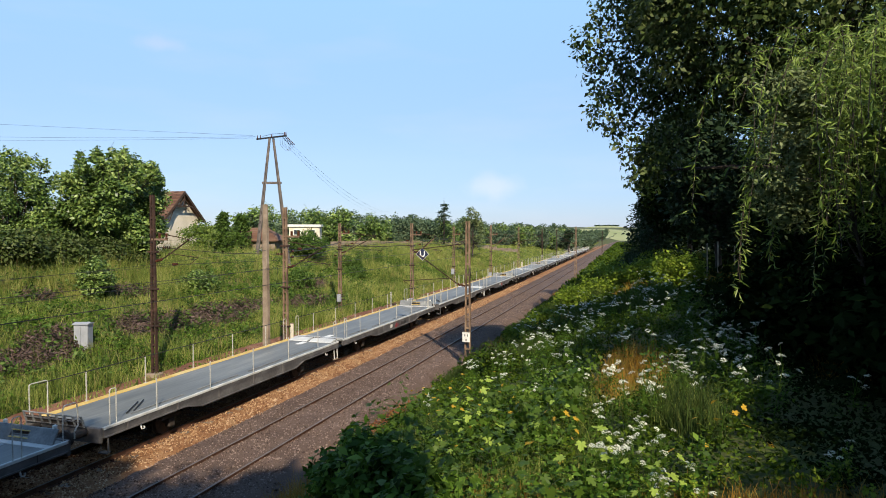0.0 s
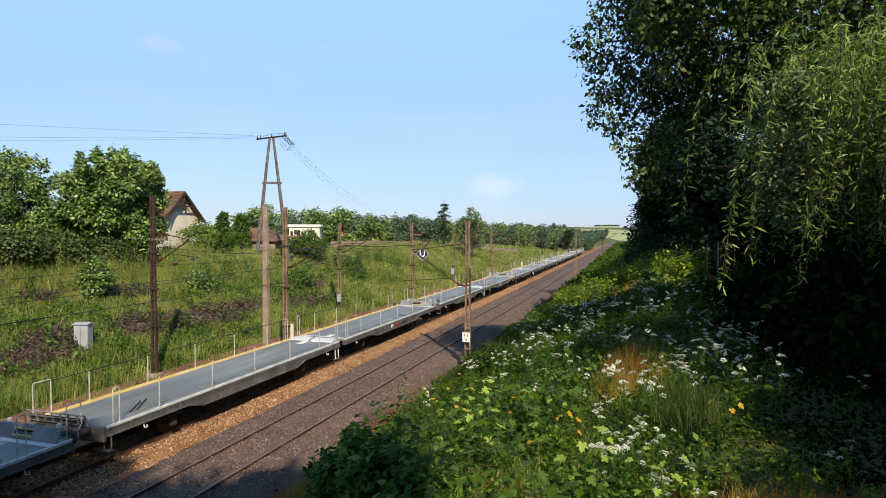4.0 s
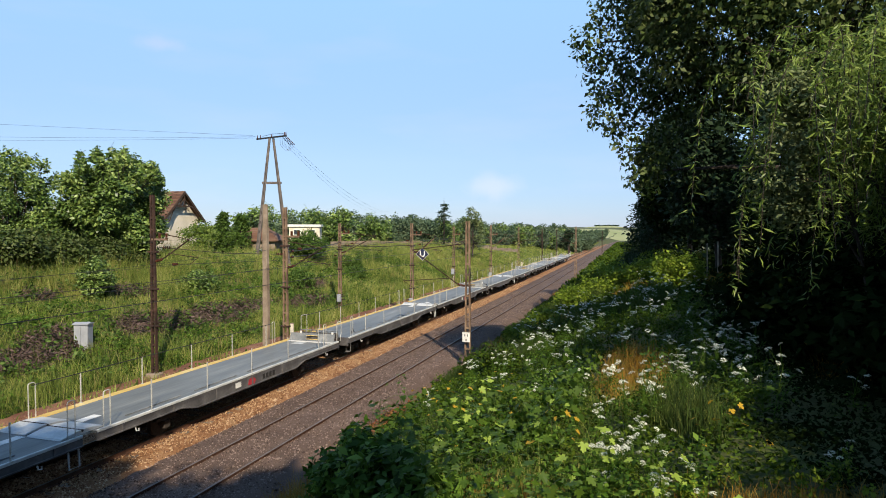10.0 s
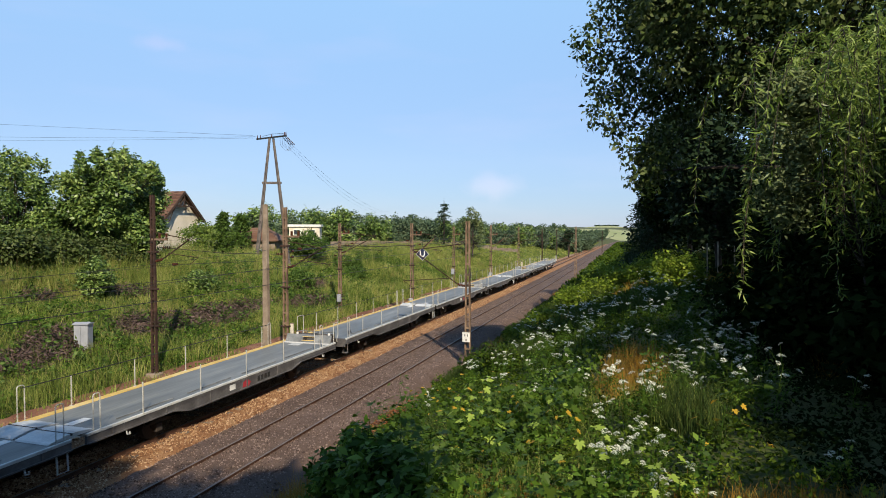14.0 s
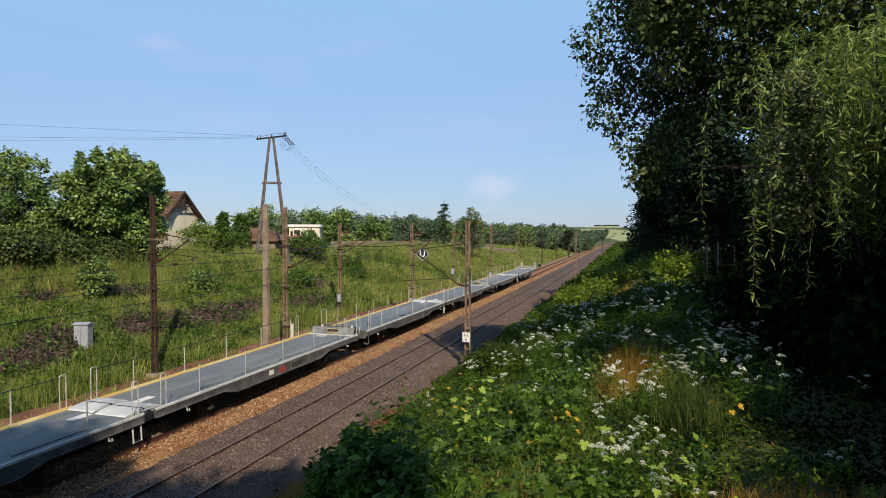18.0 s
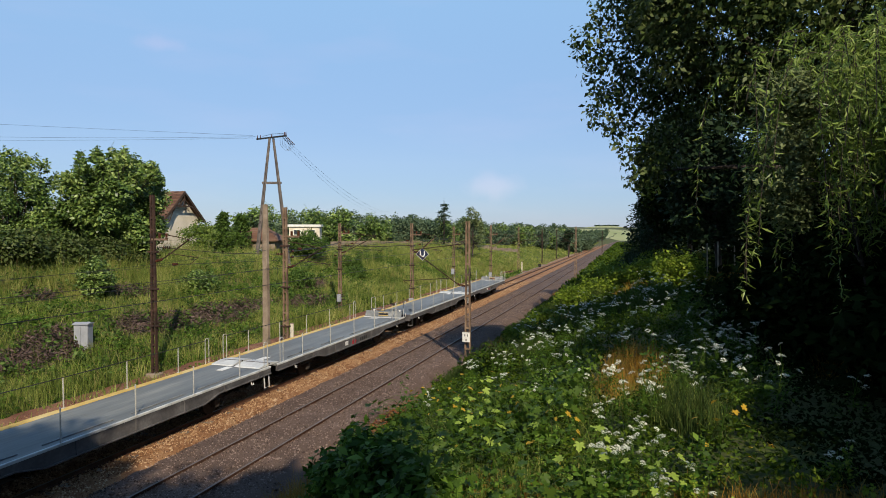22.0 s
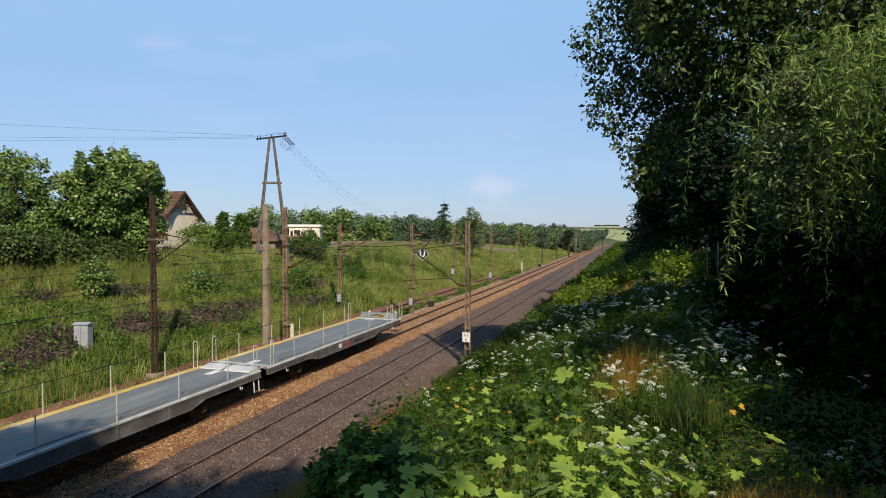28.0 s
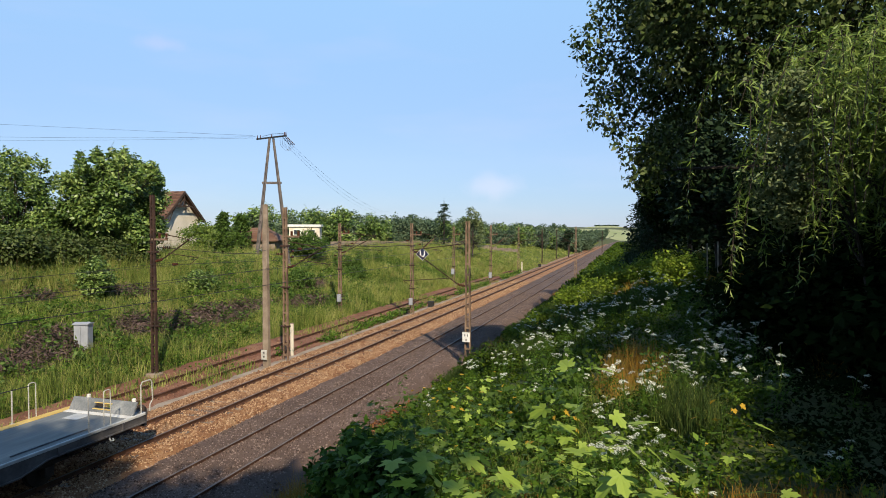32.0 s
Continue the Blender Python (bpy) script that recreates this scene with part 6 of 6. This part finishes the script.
for i, (x, y, h, r) in enumerate(((1.6, 44.0, 1.9, 1.7), (0.2, 47.0, 1.6, 1.6), (-1.6, 49.0, 1.5, 1.5), (-3.2, 46.5, 1.5, 1.4), (-4.6, 44.0, 1.5, 1.3), (1.9, 39.0, 2.3, 1.7), (-5.6, 52.0, 1.4, 1.4), (0.8, 56.0, 1.8, 2.0),
                                  (-2.4, 62.0, 1.6, 2.0), (-5.8, 38.5, 1.2, 1.0), (-6.4, 35.0, 1.1, 1.0))):
    bush_clump("bramble_bush", x, y, h, r, 3000, 0.18, L_WEED_LIT, "leafy bush on the bank, sunlight put into its light green", 300 + i, "bushes on the bank")
for i, (x, y, h, r) in enumerate(((-6.9, 27.5, 1.1, 1.0), (-7.0, 30.5, 1.0, 1.0), (-5.6, 25.0, 1.2, 1.1), (-4.4, 29.0, 1.0, 1.1))):
    bush_clump("nettle_clump", x, y, h, r, 1900, 0.13, L_HERB_SHADED, "clump of green nettles on the bank", 330 + i, "nettle clumps")


def stake(x, y, h):
    t = thing("wooden_stake", pose(x, y, landz(x, y)), "thin pale bare stake standing behind the bushes", "stake", "stakes on the bank")
    part("pole", tube([(0, 0, -0.2), (0.02, 0, h * 0.5), (0, 0.01, h)], [0.045, 0.04, 0.034], 7), M_PATH, t)


for k, (x, y, h) in enumerate(((3.45, 40.2, 2.4), (4.05, 40.4, 2.3), (4.9, 40.1, 2.0))):
    stake(x, y, h)


# cow parsley: stem, side stalks and white umbels
def umbel_mesh(rng, r):
    n = 60
    a = rng.uniform(0, 2 * np.pi, n)
    q = np.sqrt(rng.uniform(0, 1, n)) * r
    p = np.stack([np.cos(a) * q, np.sin(a) * q, 0.35 * r * (1 - (q / r) ** 2) + rng.normal(0, 0.004, n)], -1)
    v, f = leaf_quads(rng, p, r * 0.26, up=2.0, aspect=0.9, spread=0.2)
    return mesh_np("umbel", v, f, L_FLOWER)


def parsley(seed, h):
    rng = np.random.default_rng(seed)
    t = thing("cow_parsley", pose(0, 0, -50), "cow parsley with white flower umbels on thin green stems", "wild flower", "cow parsley on the bank")
    part("stem", tube([(0, 0, -0.1), (0.02, 0, h * 0.5), (0.0, 0.03, h)], [0.009, 0.007, 0.004], 5), L_WEED, t)
    mesh = umbel_mesh(rng, 0.062)
    for k in range(int(rng.integers(4, 8))):
        a = rng.uniform(0, 2 * math.pi)
        d = rng.uniform(0.03, 0.24)
        top = Vector((math.cos(a) * d, math.sin(a) * d, h * rng.uniform(0.78, 1.06)))
        part("stalk", tube([(0, 0, h * 0.55), top.lerp(Vector((0, 0, h * 0.55)), 0.4) + Vector((0, 0, 0.03)), top], [0.005, 0.004, 0.003], 4), L_WEED, t)
        u = part("umbel", mesh, None, t, "white flower umbel")
        u.matrix_basis = Matrix.Translation(top) @ Euler((rng.normal(0, 0.25), rng.normal(0, 0.25), a)).to_matrix().to_4x4() @ Matrix.Scale(rng.uniform(0.7, 1.25), 4)
    p = np.stack([rng.normal(0, 0.14, 130), rng.normal(0, 0.14, 130), rng.uniform(0.1, h * 0.7, 130)], -1)
    v, f = leaf_quads(rng, p, 0.07, up=0.5, aspect=0.35)
    part("leaves", mesh_np("leaves", v, f, L_WEED), None, t)
    return t


def parsley_field():
    rng = np.random.default_rng(77)
    protos = [parsley(500 + k, 0.75 + 0.12 * k) for k in range(4)]
    spots = []
    for cx, cy, sx, sy, n, size in ((1.5, 14.2, 0.7, 1.2, 20, 0.85), (-0.3, 10.2, 0.35, 0.7, 14, 0.8), (0.1, 8.7, 0.5, 0.4, 9, 0.6), (1.0, 16.5, 0.7, 1.5, 20, 0.85), (2.2, 17.5, 0.4, 1.2, 12, 0.9),
                                    (-4.6, 23.5, 1.0, 3.0, 26, 1.0), (-2.2, 31.0, 1.8, 4.5, 44, 1.0), (0.8, 34.0, 0.9, 4.5, 28, 1.0), (-4.9, 33.0, 0.8, 3.5, 26, 1.0), (2.4, 9.2, 0.08, 0.1, 2, 0.62), (1.0, 24.5, 1.6, 3.0, 24, 0.95),
                                    (-1.5, 20.5, 1.2, 1.8, 14, 0.9), (-0.8, 12.6, 0.7, 1.0, 8, 0.8), (-2.4, 17.0, 1.0, 1.5, 10, 0.85)):
        for _ in range(n):
            spots.append((cx + rng.normal(0, sx), cy + rng.normal(0, sy), size))
    for i, (x, y, size) in enumerate(spots):
        m = Matrix.LocRotScale((x, y, landz(x, y)), Euler((rng.normal(0, 0.08), rng.normal(0, 0.08), rng.uniform(0, 6.28))), Vector((1, 1, 1)) * size * rng.uniform(0.9, 1.3))
        if i < 4:
            protos[i].matrix_basis = m
        else:
            copy_thing(protos[i % 4], m)


parsley_field()


# young maples below the camera
def maple_leaf_mesh():
    """A palmate leaf of five toothed lobes, slightly folded."""
    ang = (-150, -128, -118, -95, -75, -62, -48, -38, -22, -12, 0, 12, 22, 38, 48, 62, 75, 95, 118, 128, 150)
    rad = (0.2, 0.42, 0.38, 0.5, 0.36, 0.72, 0.66, 0.42, 0.8, 0.78, 1.0, 0.78, 0.8, 0.42, 0.66, 0.72, 0.36, 0.5, 0.38, 0.42, 0.2)
    v = [(0, 0, 0)] + [(math.sin(radians(a)) * r, math.cos(radians(a)) * r, -0.12 * r * r + 0.1 * abs(math.sin(radians(a))) * r) for a, r in zip(ang, rad)]
    n = len(ang)
    f = [(0, i + 1, i) for i in range(1, n)]
    return mesh_of("leaf", v, f, L_MAPLE)


LEAF = maple_leaf_mesh()


def sapling(x, y, h, n, size, seed, mesh=None, lean=(0, 0)):
    rng = np.random.default_rng(seed)
    z = landz(x, y)
    t = thing("maple_sapling", pose(x, y, z), "young maple with broad lobed %s leaves on a thin stem" % ("yellowed" if mesh is LEAF_YELLOW else "light green"), "sapling", "young maples on the bank")
    tip = Vector((lean[0], lean[1], h))
    stem = [Vector((0, 0, -0.2)), Vector((lean[0] * 0.2 + rng.normal(0, 0.06), lean[1] * 0.2, h * 0.35)), Vector((lean[0] * 0.6 + rng.normal(0, 0.06), lean[1] * 0.6, h * 0.7)), tip]
    part("stem", tube(stem, [0.012, 0.009, 0.006, 0.003], 6), L_WEED, t)
    stalks = bmesh.new()
    for k in range(n):
        f = 1 - 0.92 * (k / n)
        base = stem[0].lerp(tip, f)
        a = k * 2.4 + rng.uniform(-0.4, 0.4)
        d = 0.1 + (0.18 + 0.5 * min(1, 1.6 * (1 - f))) * rng.uniform(0.35, 1)
        p = base + Vector((math.cos(a) * d, math.sin(a) * d, rng.uniform(-0.05, 0.2)))
        add_tube(stalks, [base, base.lerp(p, 0.5) + Vector((0, 0, 0.03)), p], 0.003, 3, cap=False)
        o = part("leaf", mesh or LEAF, None, t)
        o.matrix_basis = Matrix.Translation(p) @ Matrix.Rotation(a - math.pi / 2, 4, "Z") @ Matrix.Rotation(rng.uniform(-0.8, 0.25), 4, "X") @ Matrix.Rotation(rng.normal(0, 0.35), 4, "Y") @ Matrix.Scale(size * rng.uniform(0.6, 1.25), 4)
    part("stalk_frame", stalks, L_WEED, t)
    return t


# brightened copy of the maple leaf: sunlight is put into its colour
L_MAPLE_LIT = foliage("maple_leaf_lit", [(0.2, 0.29, 0.03), (0.3, 0.4, 0.06), (0.4, 0.5, 0.12)], 0.5, patch=0.8, gloss=0.35)
LEAF_LIT = LEAF.copy()
LEAF_LIT.materials.clear()
LEAF_LIT.materials.append(L_MAPLE_LIT)
LEAF_YELLOW = LEAF.copy()
LEAF_YELLOW.materials.clear()
LEAF_YELLOW.materials.append(L_YELLOW)
def maple_undergrowth():
    rng = np.random.default_rng(88)
    base = np.array([v.co[:] for v in LEAF.vertices])
    tris = np.array([p.vertices[:] for p in LEAF.polygons])
    cx, cy = scatter(rng, 170, -7.6, 0.4, 6.6, 17.5, 1.2)
    keep = patch(cx, cy, 0.8, 61) + 0.3 * smooth(0, -4, cx) - 0.4 * smooth(-1.8, -0.6, cx) * smooth(9.4, 10.6, cy) > 0.48
    cx, cy = cx[keep], cy[keep]
    per = 26
    k = np.repeat(np.arange(len(cx)), per)
    n = len(k)
    up = rng.uniform(0.2, 1, n)
    turn, reach = rng.uniform(0, 6.28, n), rng.uniform(0.1, 0.42, n) * (1.3 - 0.7 * up)
    x, y = cx[k] + np.cos(turn) * reach, cy[k] + np.sin(turn) * reach
    z = land(cx[k], cy[k]) + up * rng.uniform(0.7, 1.35, len(cx))[k]
    a, b, c = rng.uniform(0, 6.28, n), rng.normal(-0.45, 0.55, n), rng.normal(0, 0.5, n)
    s = 0.115 * np.exp(np.clip(rng.normal(0, 0.3, n), -0.6, 0.5))
    ca, sa, cb, sb, cc, sc = np.cos(a), np.sin(a), np.cos(b), np.sin(b), np.cos(c), np.sin(c)
    rz = np.zeros((n, 3, 3))
    rz[:, 0, 0], rz[:, 0, 1], rz[:, 1, 0], rz[:, 1, 1], rz[:, 2, 2] = ca, -sa, sa, ca, 1
    rx = np.zeros((n, 3, 3))
    rx[:, 0, 0], rx[:, 1, 1], rx[:, 1, 2], rx[:, 2, 1], rx[:, 2, 2] = 1, cb, -sb, sb, cb
    ry = np.zeros((n, 3, 3))
    ry[:, 0, 0], ry[:, 0, 2], ry[:, 1, 1], ry[:, 2, 0], ry[:, 2, 2] = cc, sc, 1, -sc, cc
    m = rz @ rx @ ry
    v = np.einsum("nij,kj->nki", m, base) * s[:, None, None] + np.stack([x, y, z], -1)[:, None, :]
    f = (np.arange(n)[:, None, None] * len(base) + tris[None]).reshape(-1, 3)
    stuff("maple_undergrowth", v.reshape(-1, 3), f, L_MAPLE, "young maple shoots with lobed leaves over the near bank", "maple leaves")


maple_undergrowth()
SAPLINGS = []
for i, (x, y, h, n, s) in enumerate(((-2.2, 7.6, 1.7, 50, 0.13), (-1.6, 8.6, 1.5, 44, 0.13), (-3.0, 8.8, 1.9, 50, 0.14), (-0.8, 9.2, 1.2, 36, 0.12), (-3.9, 10.0, 2.0, 54, 0.14), (-2.4, 10.2, 1.5, 44, 0.13),
                                     (-1.2, 7.2, 1.4, 34, 0.12), (-4.6, 11.8, 2.1, 54, 0.14), (-3.2, 12.2, 1.6, 44, 0.13), (-5.6, 12.6, 2.1, 54, 0.14), (-5.0, 14.4, 1.9, 48, 0.14), (-6.3, 14.8, 1.8, 48, 0.14), (0.2, 8.2, 1.0, 26, 0.11),
                                     (-1.6, 12.0, 1.2, 36, 0.12), (-6.4, 17.2, 1.5, 40, 0.13), (-4.4, 17.5, 1.2, 36, 0.13), (1.6, 12.2, 1.0, 20, 0.14))):
    SAPLINGS.append(sapling(x, y, h, n, s, 700 + i, LEAF_LIT if i in (3, 8, 12, 13, 15) else None))
SAPLINGS.append(sapling(-8.1, 20.6, 1.9, 18, 0.13, 730))
for i, (x, y, h, n) in enumerate(((-3.9, 13.6, 1.6, 16), (-7.5, 20.6, 1.2, 9), (1.15, 10.4, 0.95, 16), (-1.5, 11.3, 1.1, 16), (-3.2, 14.8, 1.4, 16), (-5.6, 18.6, 1.3, 14))):
    SAPLINGS.append(sapling(x, y, h, n, 0.1, 760 + i, LEAF_YELLOW))
TALL = [sapling(x, y, h, n, s, 740 + i, LEAF_LIT) for i, (x, y, h, n, s) in enumerate(((-2.2, 5.5, 2.6, 30, 0.18), (-1.55, 5.1, 2.45, 34, 0.19), (-1.2, 4.7, 2.35, 34, 0.19), (-0.65, 6.3, 2.6, 36, 0.18), (-1.0, 6.0, 2.4, 32, 0.18), (-0.3, 5.3, 2.25, 26, 0.2),
                                                                                                (0.05, 5.2, 2.15, 24, 0.2), (-0.6, 4.9, 2.0, 22, 0.2), (0.85, 6.6, 1.7, 14, 0.15)))]
for i, (x, y, h, r) in enumerate(((-5.2, 11.6, 1.9, 1.1), (-4.2, 10.2, 1.8, 1.0), (-6.3, 13.4, 1.7, 1.0), (-3.3, 8.9, 1.4, 0.9))):
    bush_clump("maple_bush", x, y, h, r, 2200, 0.2, L_WEED, "dark leafy maple shoots in the shade of the unseen trees", 345 + i, "maple shoots")


# ---------------------------------------------------------------- the far distance
def fields():
    for x0, x1, y0, y1, dz in ((-200, -70, 300, 520, 0.25), (-150, 20, 640, 1150, 0.3)):
        xs, ys = np.linspace(x0, x1, 24), np.linspace(y0, y1, 24)
        gx, gy = np.meshgrid(xs, ys)
        v = np.stack([gx, gy, land(gx, gy) + dz], -1).reshape(-1, 3)
        i = (np.arange(23)[:, None] * 24 + np.arange(23)[None, :]).ravel()
        tagged(new("field", mesh_np("field", v, np.stack([i, i + 1, i + 25, i + 24], -1), M_FIELD)), "pale yellow-green farm field in the distance", "field", "far fields", "structure")
    rng = np.random.default_rng(9)
    for k in range(12):
        x, y = -150 + 9 * k + rng.uniform(-3, 3), 600 + rng.uniform(-20, 20)
        tree("hedgerow_tree", x, y, rng.uniform(4, 7), (4.5, 4.5, 3.0), 420, 1.4, L_FAR_HAZE, "rounded green tree on the distant hedge line", 400 + k, clumps=12, clump=1.5, trunk=0.2, group="trees of the distant hedge")


fields()


def far_hill():
    """A low pale green rise on the skyline with a dark strip of wood on its crest."""
    h = thing("far_hill", pose(-92, 1600, landz(-92, 1600)), "low pale green farmed hill on the skyline", "hill", kind="structure")
    xs, ys = np.linspace(-55, 55, 40), np.linspace(-70, 70, 24)
    gx, gy = np.meshgrid(xs, ys)
    v = np.stack([gx, gy, 4.6 * np.cos(gx / 55 * np.pi / 2) * np.cos(gy / 70 * np.pi / 2) - 1.0], -1).reshape(-1, 3)
    i = (np.arange(23)[:, None] * 40 + np.arange(39)[None, :]).ravel()
    part("slope", mesh_np("slope", v, np.stack([i, i + 1, i + 41, i + 40], -1), M_FIELD), None, h)
    rng = np.random.default_rng(19)
    n = 1600
    p = np.stack([rng.uniform(-26, 30, n), rng.uniform(-6, 6, n), 3.4 + rng.uniform(0, 1.6, n)], -1)
    v, f = leaf_quads(rng, p, 1.8, up=0.3)
    part("wood", mesh_np("wood", v, f, L_CONIFER), None, h, "dark strip of wood on the crest")


far_hill()


# ---------------------------------------------------------------- sleepers, fastenings and loose stones
def sleepers(track_, n, y0, mat, z):
    me = finish(prism([(-1.28, z - 0.2), (1.28, z - 0.2), (1.28, z - 0.03), (1.22, z), (-1.22, z), (-1.28, z - 0.03)], -0.12, 0.12), "sleeper", mat)
    clip = bmesh.new()
    add_box(clip, (-0.13, -0.09, 0), (0.13, 0.09, 0.025))
    for s in (-1, 1):
        add_box(clip, (s * 0.1 - 0.025, -0.045, 0.025), (s * 0.1 + 0.025, 0.045, 0.075))
    clip = finish(clip, "rail_fastening", M_RAIL)
    for i in range(n):
        o = part("sleeper", me, None, track_)
        o.location = on_line(0, y0 + 0.6 * i, 0)
        for s in (-0.78, 0.78):
            c = part("rail_fastening", clip, None, o)
            c.location = (s, 0, z)


sleepers(track_main, 130, 8.0, M_SLEEPER, -0.172)
sleepers(track_siding, 60, 14.0, M_SLEEPER_OLD, -0.185)


def stones(name, x0, x1, y0, y1, n, size, mat, z, label, seed, skip=()):
    """Loose ballast: jittered eight-sided lumps."""
    rng = np.random.default_rng(seed)
    x = rng.uniform(x0, x1, n)
    y = y0 + (y1 - y0) * rng.uniform(0, 1, n) ** 1.5
    zz = z(x) if callable(z) else np.full(n, z)
    c = np.stack([x + bend_x(y), y, zz + bend_z(y)], -1)
    s = size * np.exp(rng.normal(0, 0.3, n))[:, None, None]
    octa = np.array([(1, 0, 0), (0, 1, 0), (-1, 0, 0), (0, -1, 0), (0, 0, 0.8), (0, 0, -0.8)], dtype=float)
    a = rng.uniform(0, 6.28, n)
    rot = np.zeros((n, 3, 3))
    rot[:, 0, 0] = np.cos(a)
    rot[:, 0, 1] = -np.sin(a)
    rot[:, 1, 0] = np.sin(a)
    rot[:, 1, 1] = np.cos(a)
    rot[:, 2, 2] = 1
    v = (octa[None] * rng.uniform(0.6, 1.2, (n, 6, 1)))
    v = np.einsum("nij,nkj->nki", rot, v) * s + c[:, None, :] + rng.normal(0, 0.15, (n, 6, 3)) * s
    f = np.array([(0, 1, 4), (1, 2, 4), (2, 3, 4), (3, 0, 4), (1, 0, 5), (2, 1, 5), (3, 2, 5), (0, 3, 5)])
    f = (np.arange(n)[:, None, None] * 6 + f[None]).reshape(-1, 3)
    stuff(name, v.reshape(-1, 3), f, mat, label, "ballast stones")


def main_bed(x):
    d = np.abs(x - X_FAR)
    return np.where(d < 1.95, -0.15, -0.15 - 0.34 * (d - 1.95) / 0.55)


def second_bed(x):
    d = np.abs(x - X_NEAR)
    return np.where(d < 2.0, -0.078, -0.078 - 0.41 * (d - 2.0) / 0.6)


stones("loose_ballast_main", X_FAR - 2.45, X_FAR + 2.45, 8, 85, 52000, 0.029, M_STONE_NEW, main_bed, "loose orange-brown ballast stones of the main track", 51)
stones("loose_ballast_second", X_NEAR - 2.55, X_NEAR + 2.55, 8, 70, 36000, 0.025, M_STONE_OLD, second_bed, "loose grey ballast stones of the second track", 52)
stones("loose_grit_siding", X_OLD - 2.2, X_OLD + 2.2, 10, 70, 9000, 0.03, M_EARTH_STONE, -0.3, "rusty grit and stones on the siding", 53)


# ---------------------------------------------------------------- what moves
def motions():
    for k, w in enumerate(TRAIN):
        rows = []
        for i in range(65):
            y = FRONT + PITCH * (k - 1) - travelled(i * 0.5)
            a, b = Vector(on_line(X_FAR, y, 0)), Vector(on_line(X_FAR, y + 30.0, 0))
            d = b - a
            rows.append((i * 0.5, pose(*a, math.degrees(math.atan2(d.z, d.y)), 0, math.degrees(math.atan2(-d.x, d.y)))))
        walk(w, rows)
        # wheelsets roll along with their wagon
        for a in w.children:
            if a.name.split(".")[0] == "axle":
                x, y, z = a.location
                walk(a, [(i / 15, pose(x, y, z, math.degrees(travelled(i / 15) / RADIUS) % 360)) for i in range(481)])
    # gusts in the hanging willow and the young maples
    for k, (c, a) in enumerate(CURTAINS):
        at = c.location.copy()
        rows = []
        for i in range(33):
            t = float(i)
            gust = 2.2 * math.sin(t * 0.9 + k * 0.7) + 1.6 * math.sin(t * 2.1 + k * 1.3) + 2.0 * math.sin(t * 0.23 + 0.5)
            rows.append((t, pose(at.x, at.y, at.z, 0.6 * gust, gust, 0)))
        walk(c, rows)
    for k, s in enumerate(SAPLINGS):
        at = s.location.copy()
        rows = [(float(i), pose(at.x, at.y, at.z, 1.3 * math.sin(i * 1.1 + k), 1.6 * math.sin(i * 0.8 + 2 * k), 0)) for i in range(33)]
        walk(s, rows)
    for k, s in enumerate(TALL):
        at = s.location.copy()
        rows = []
        for i in range(33):
            up = float(smooth(25.3, 28.0, i)) * (0.8 + 0.2 * float(smooth(28, 31, i)))
            rows.append((float(i), pose(at.x, at.y, at.z, 47 * (1 - up) + 1.5 * math.sin(i * 1.7 + k), 1.5 * math.sin(i * 1.3 + k), 0)))
        walk(s, rows)


motions()
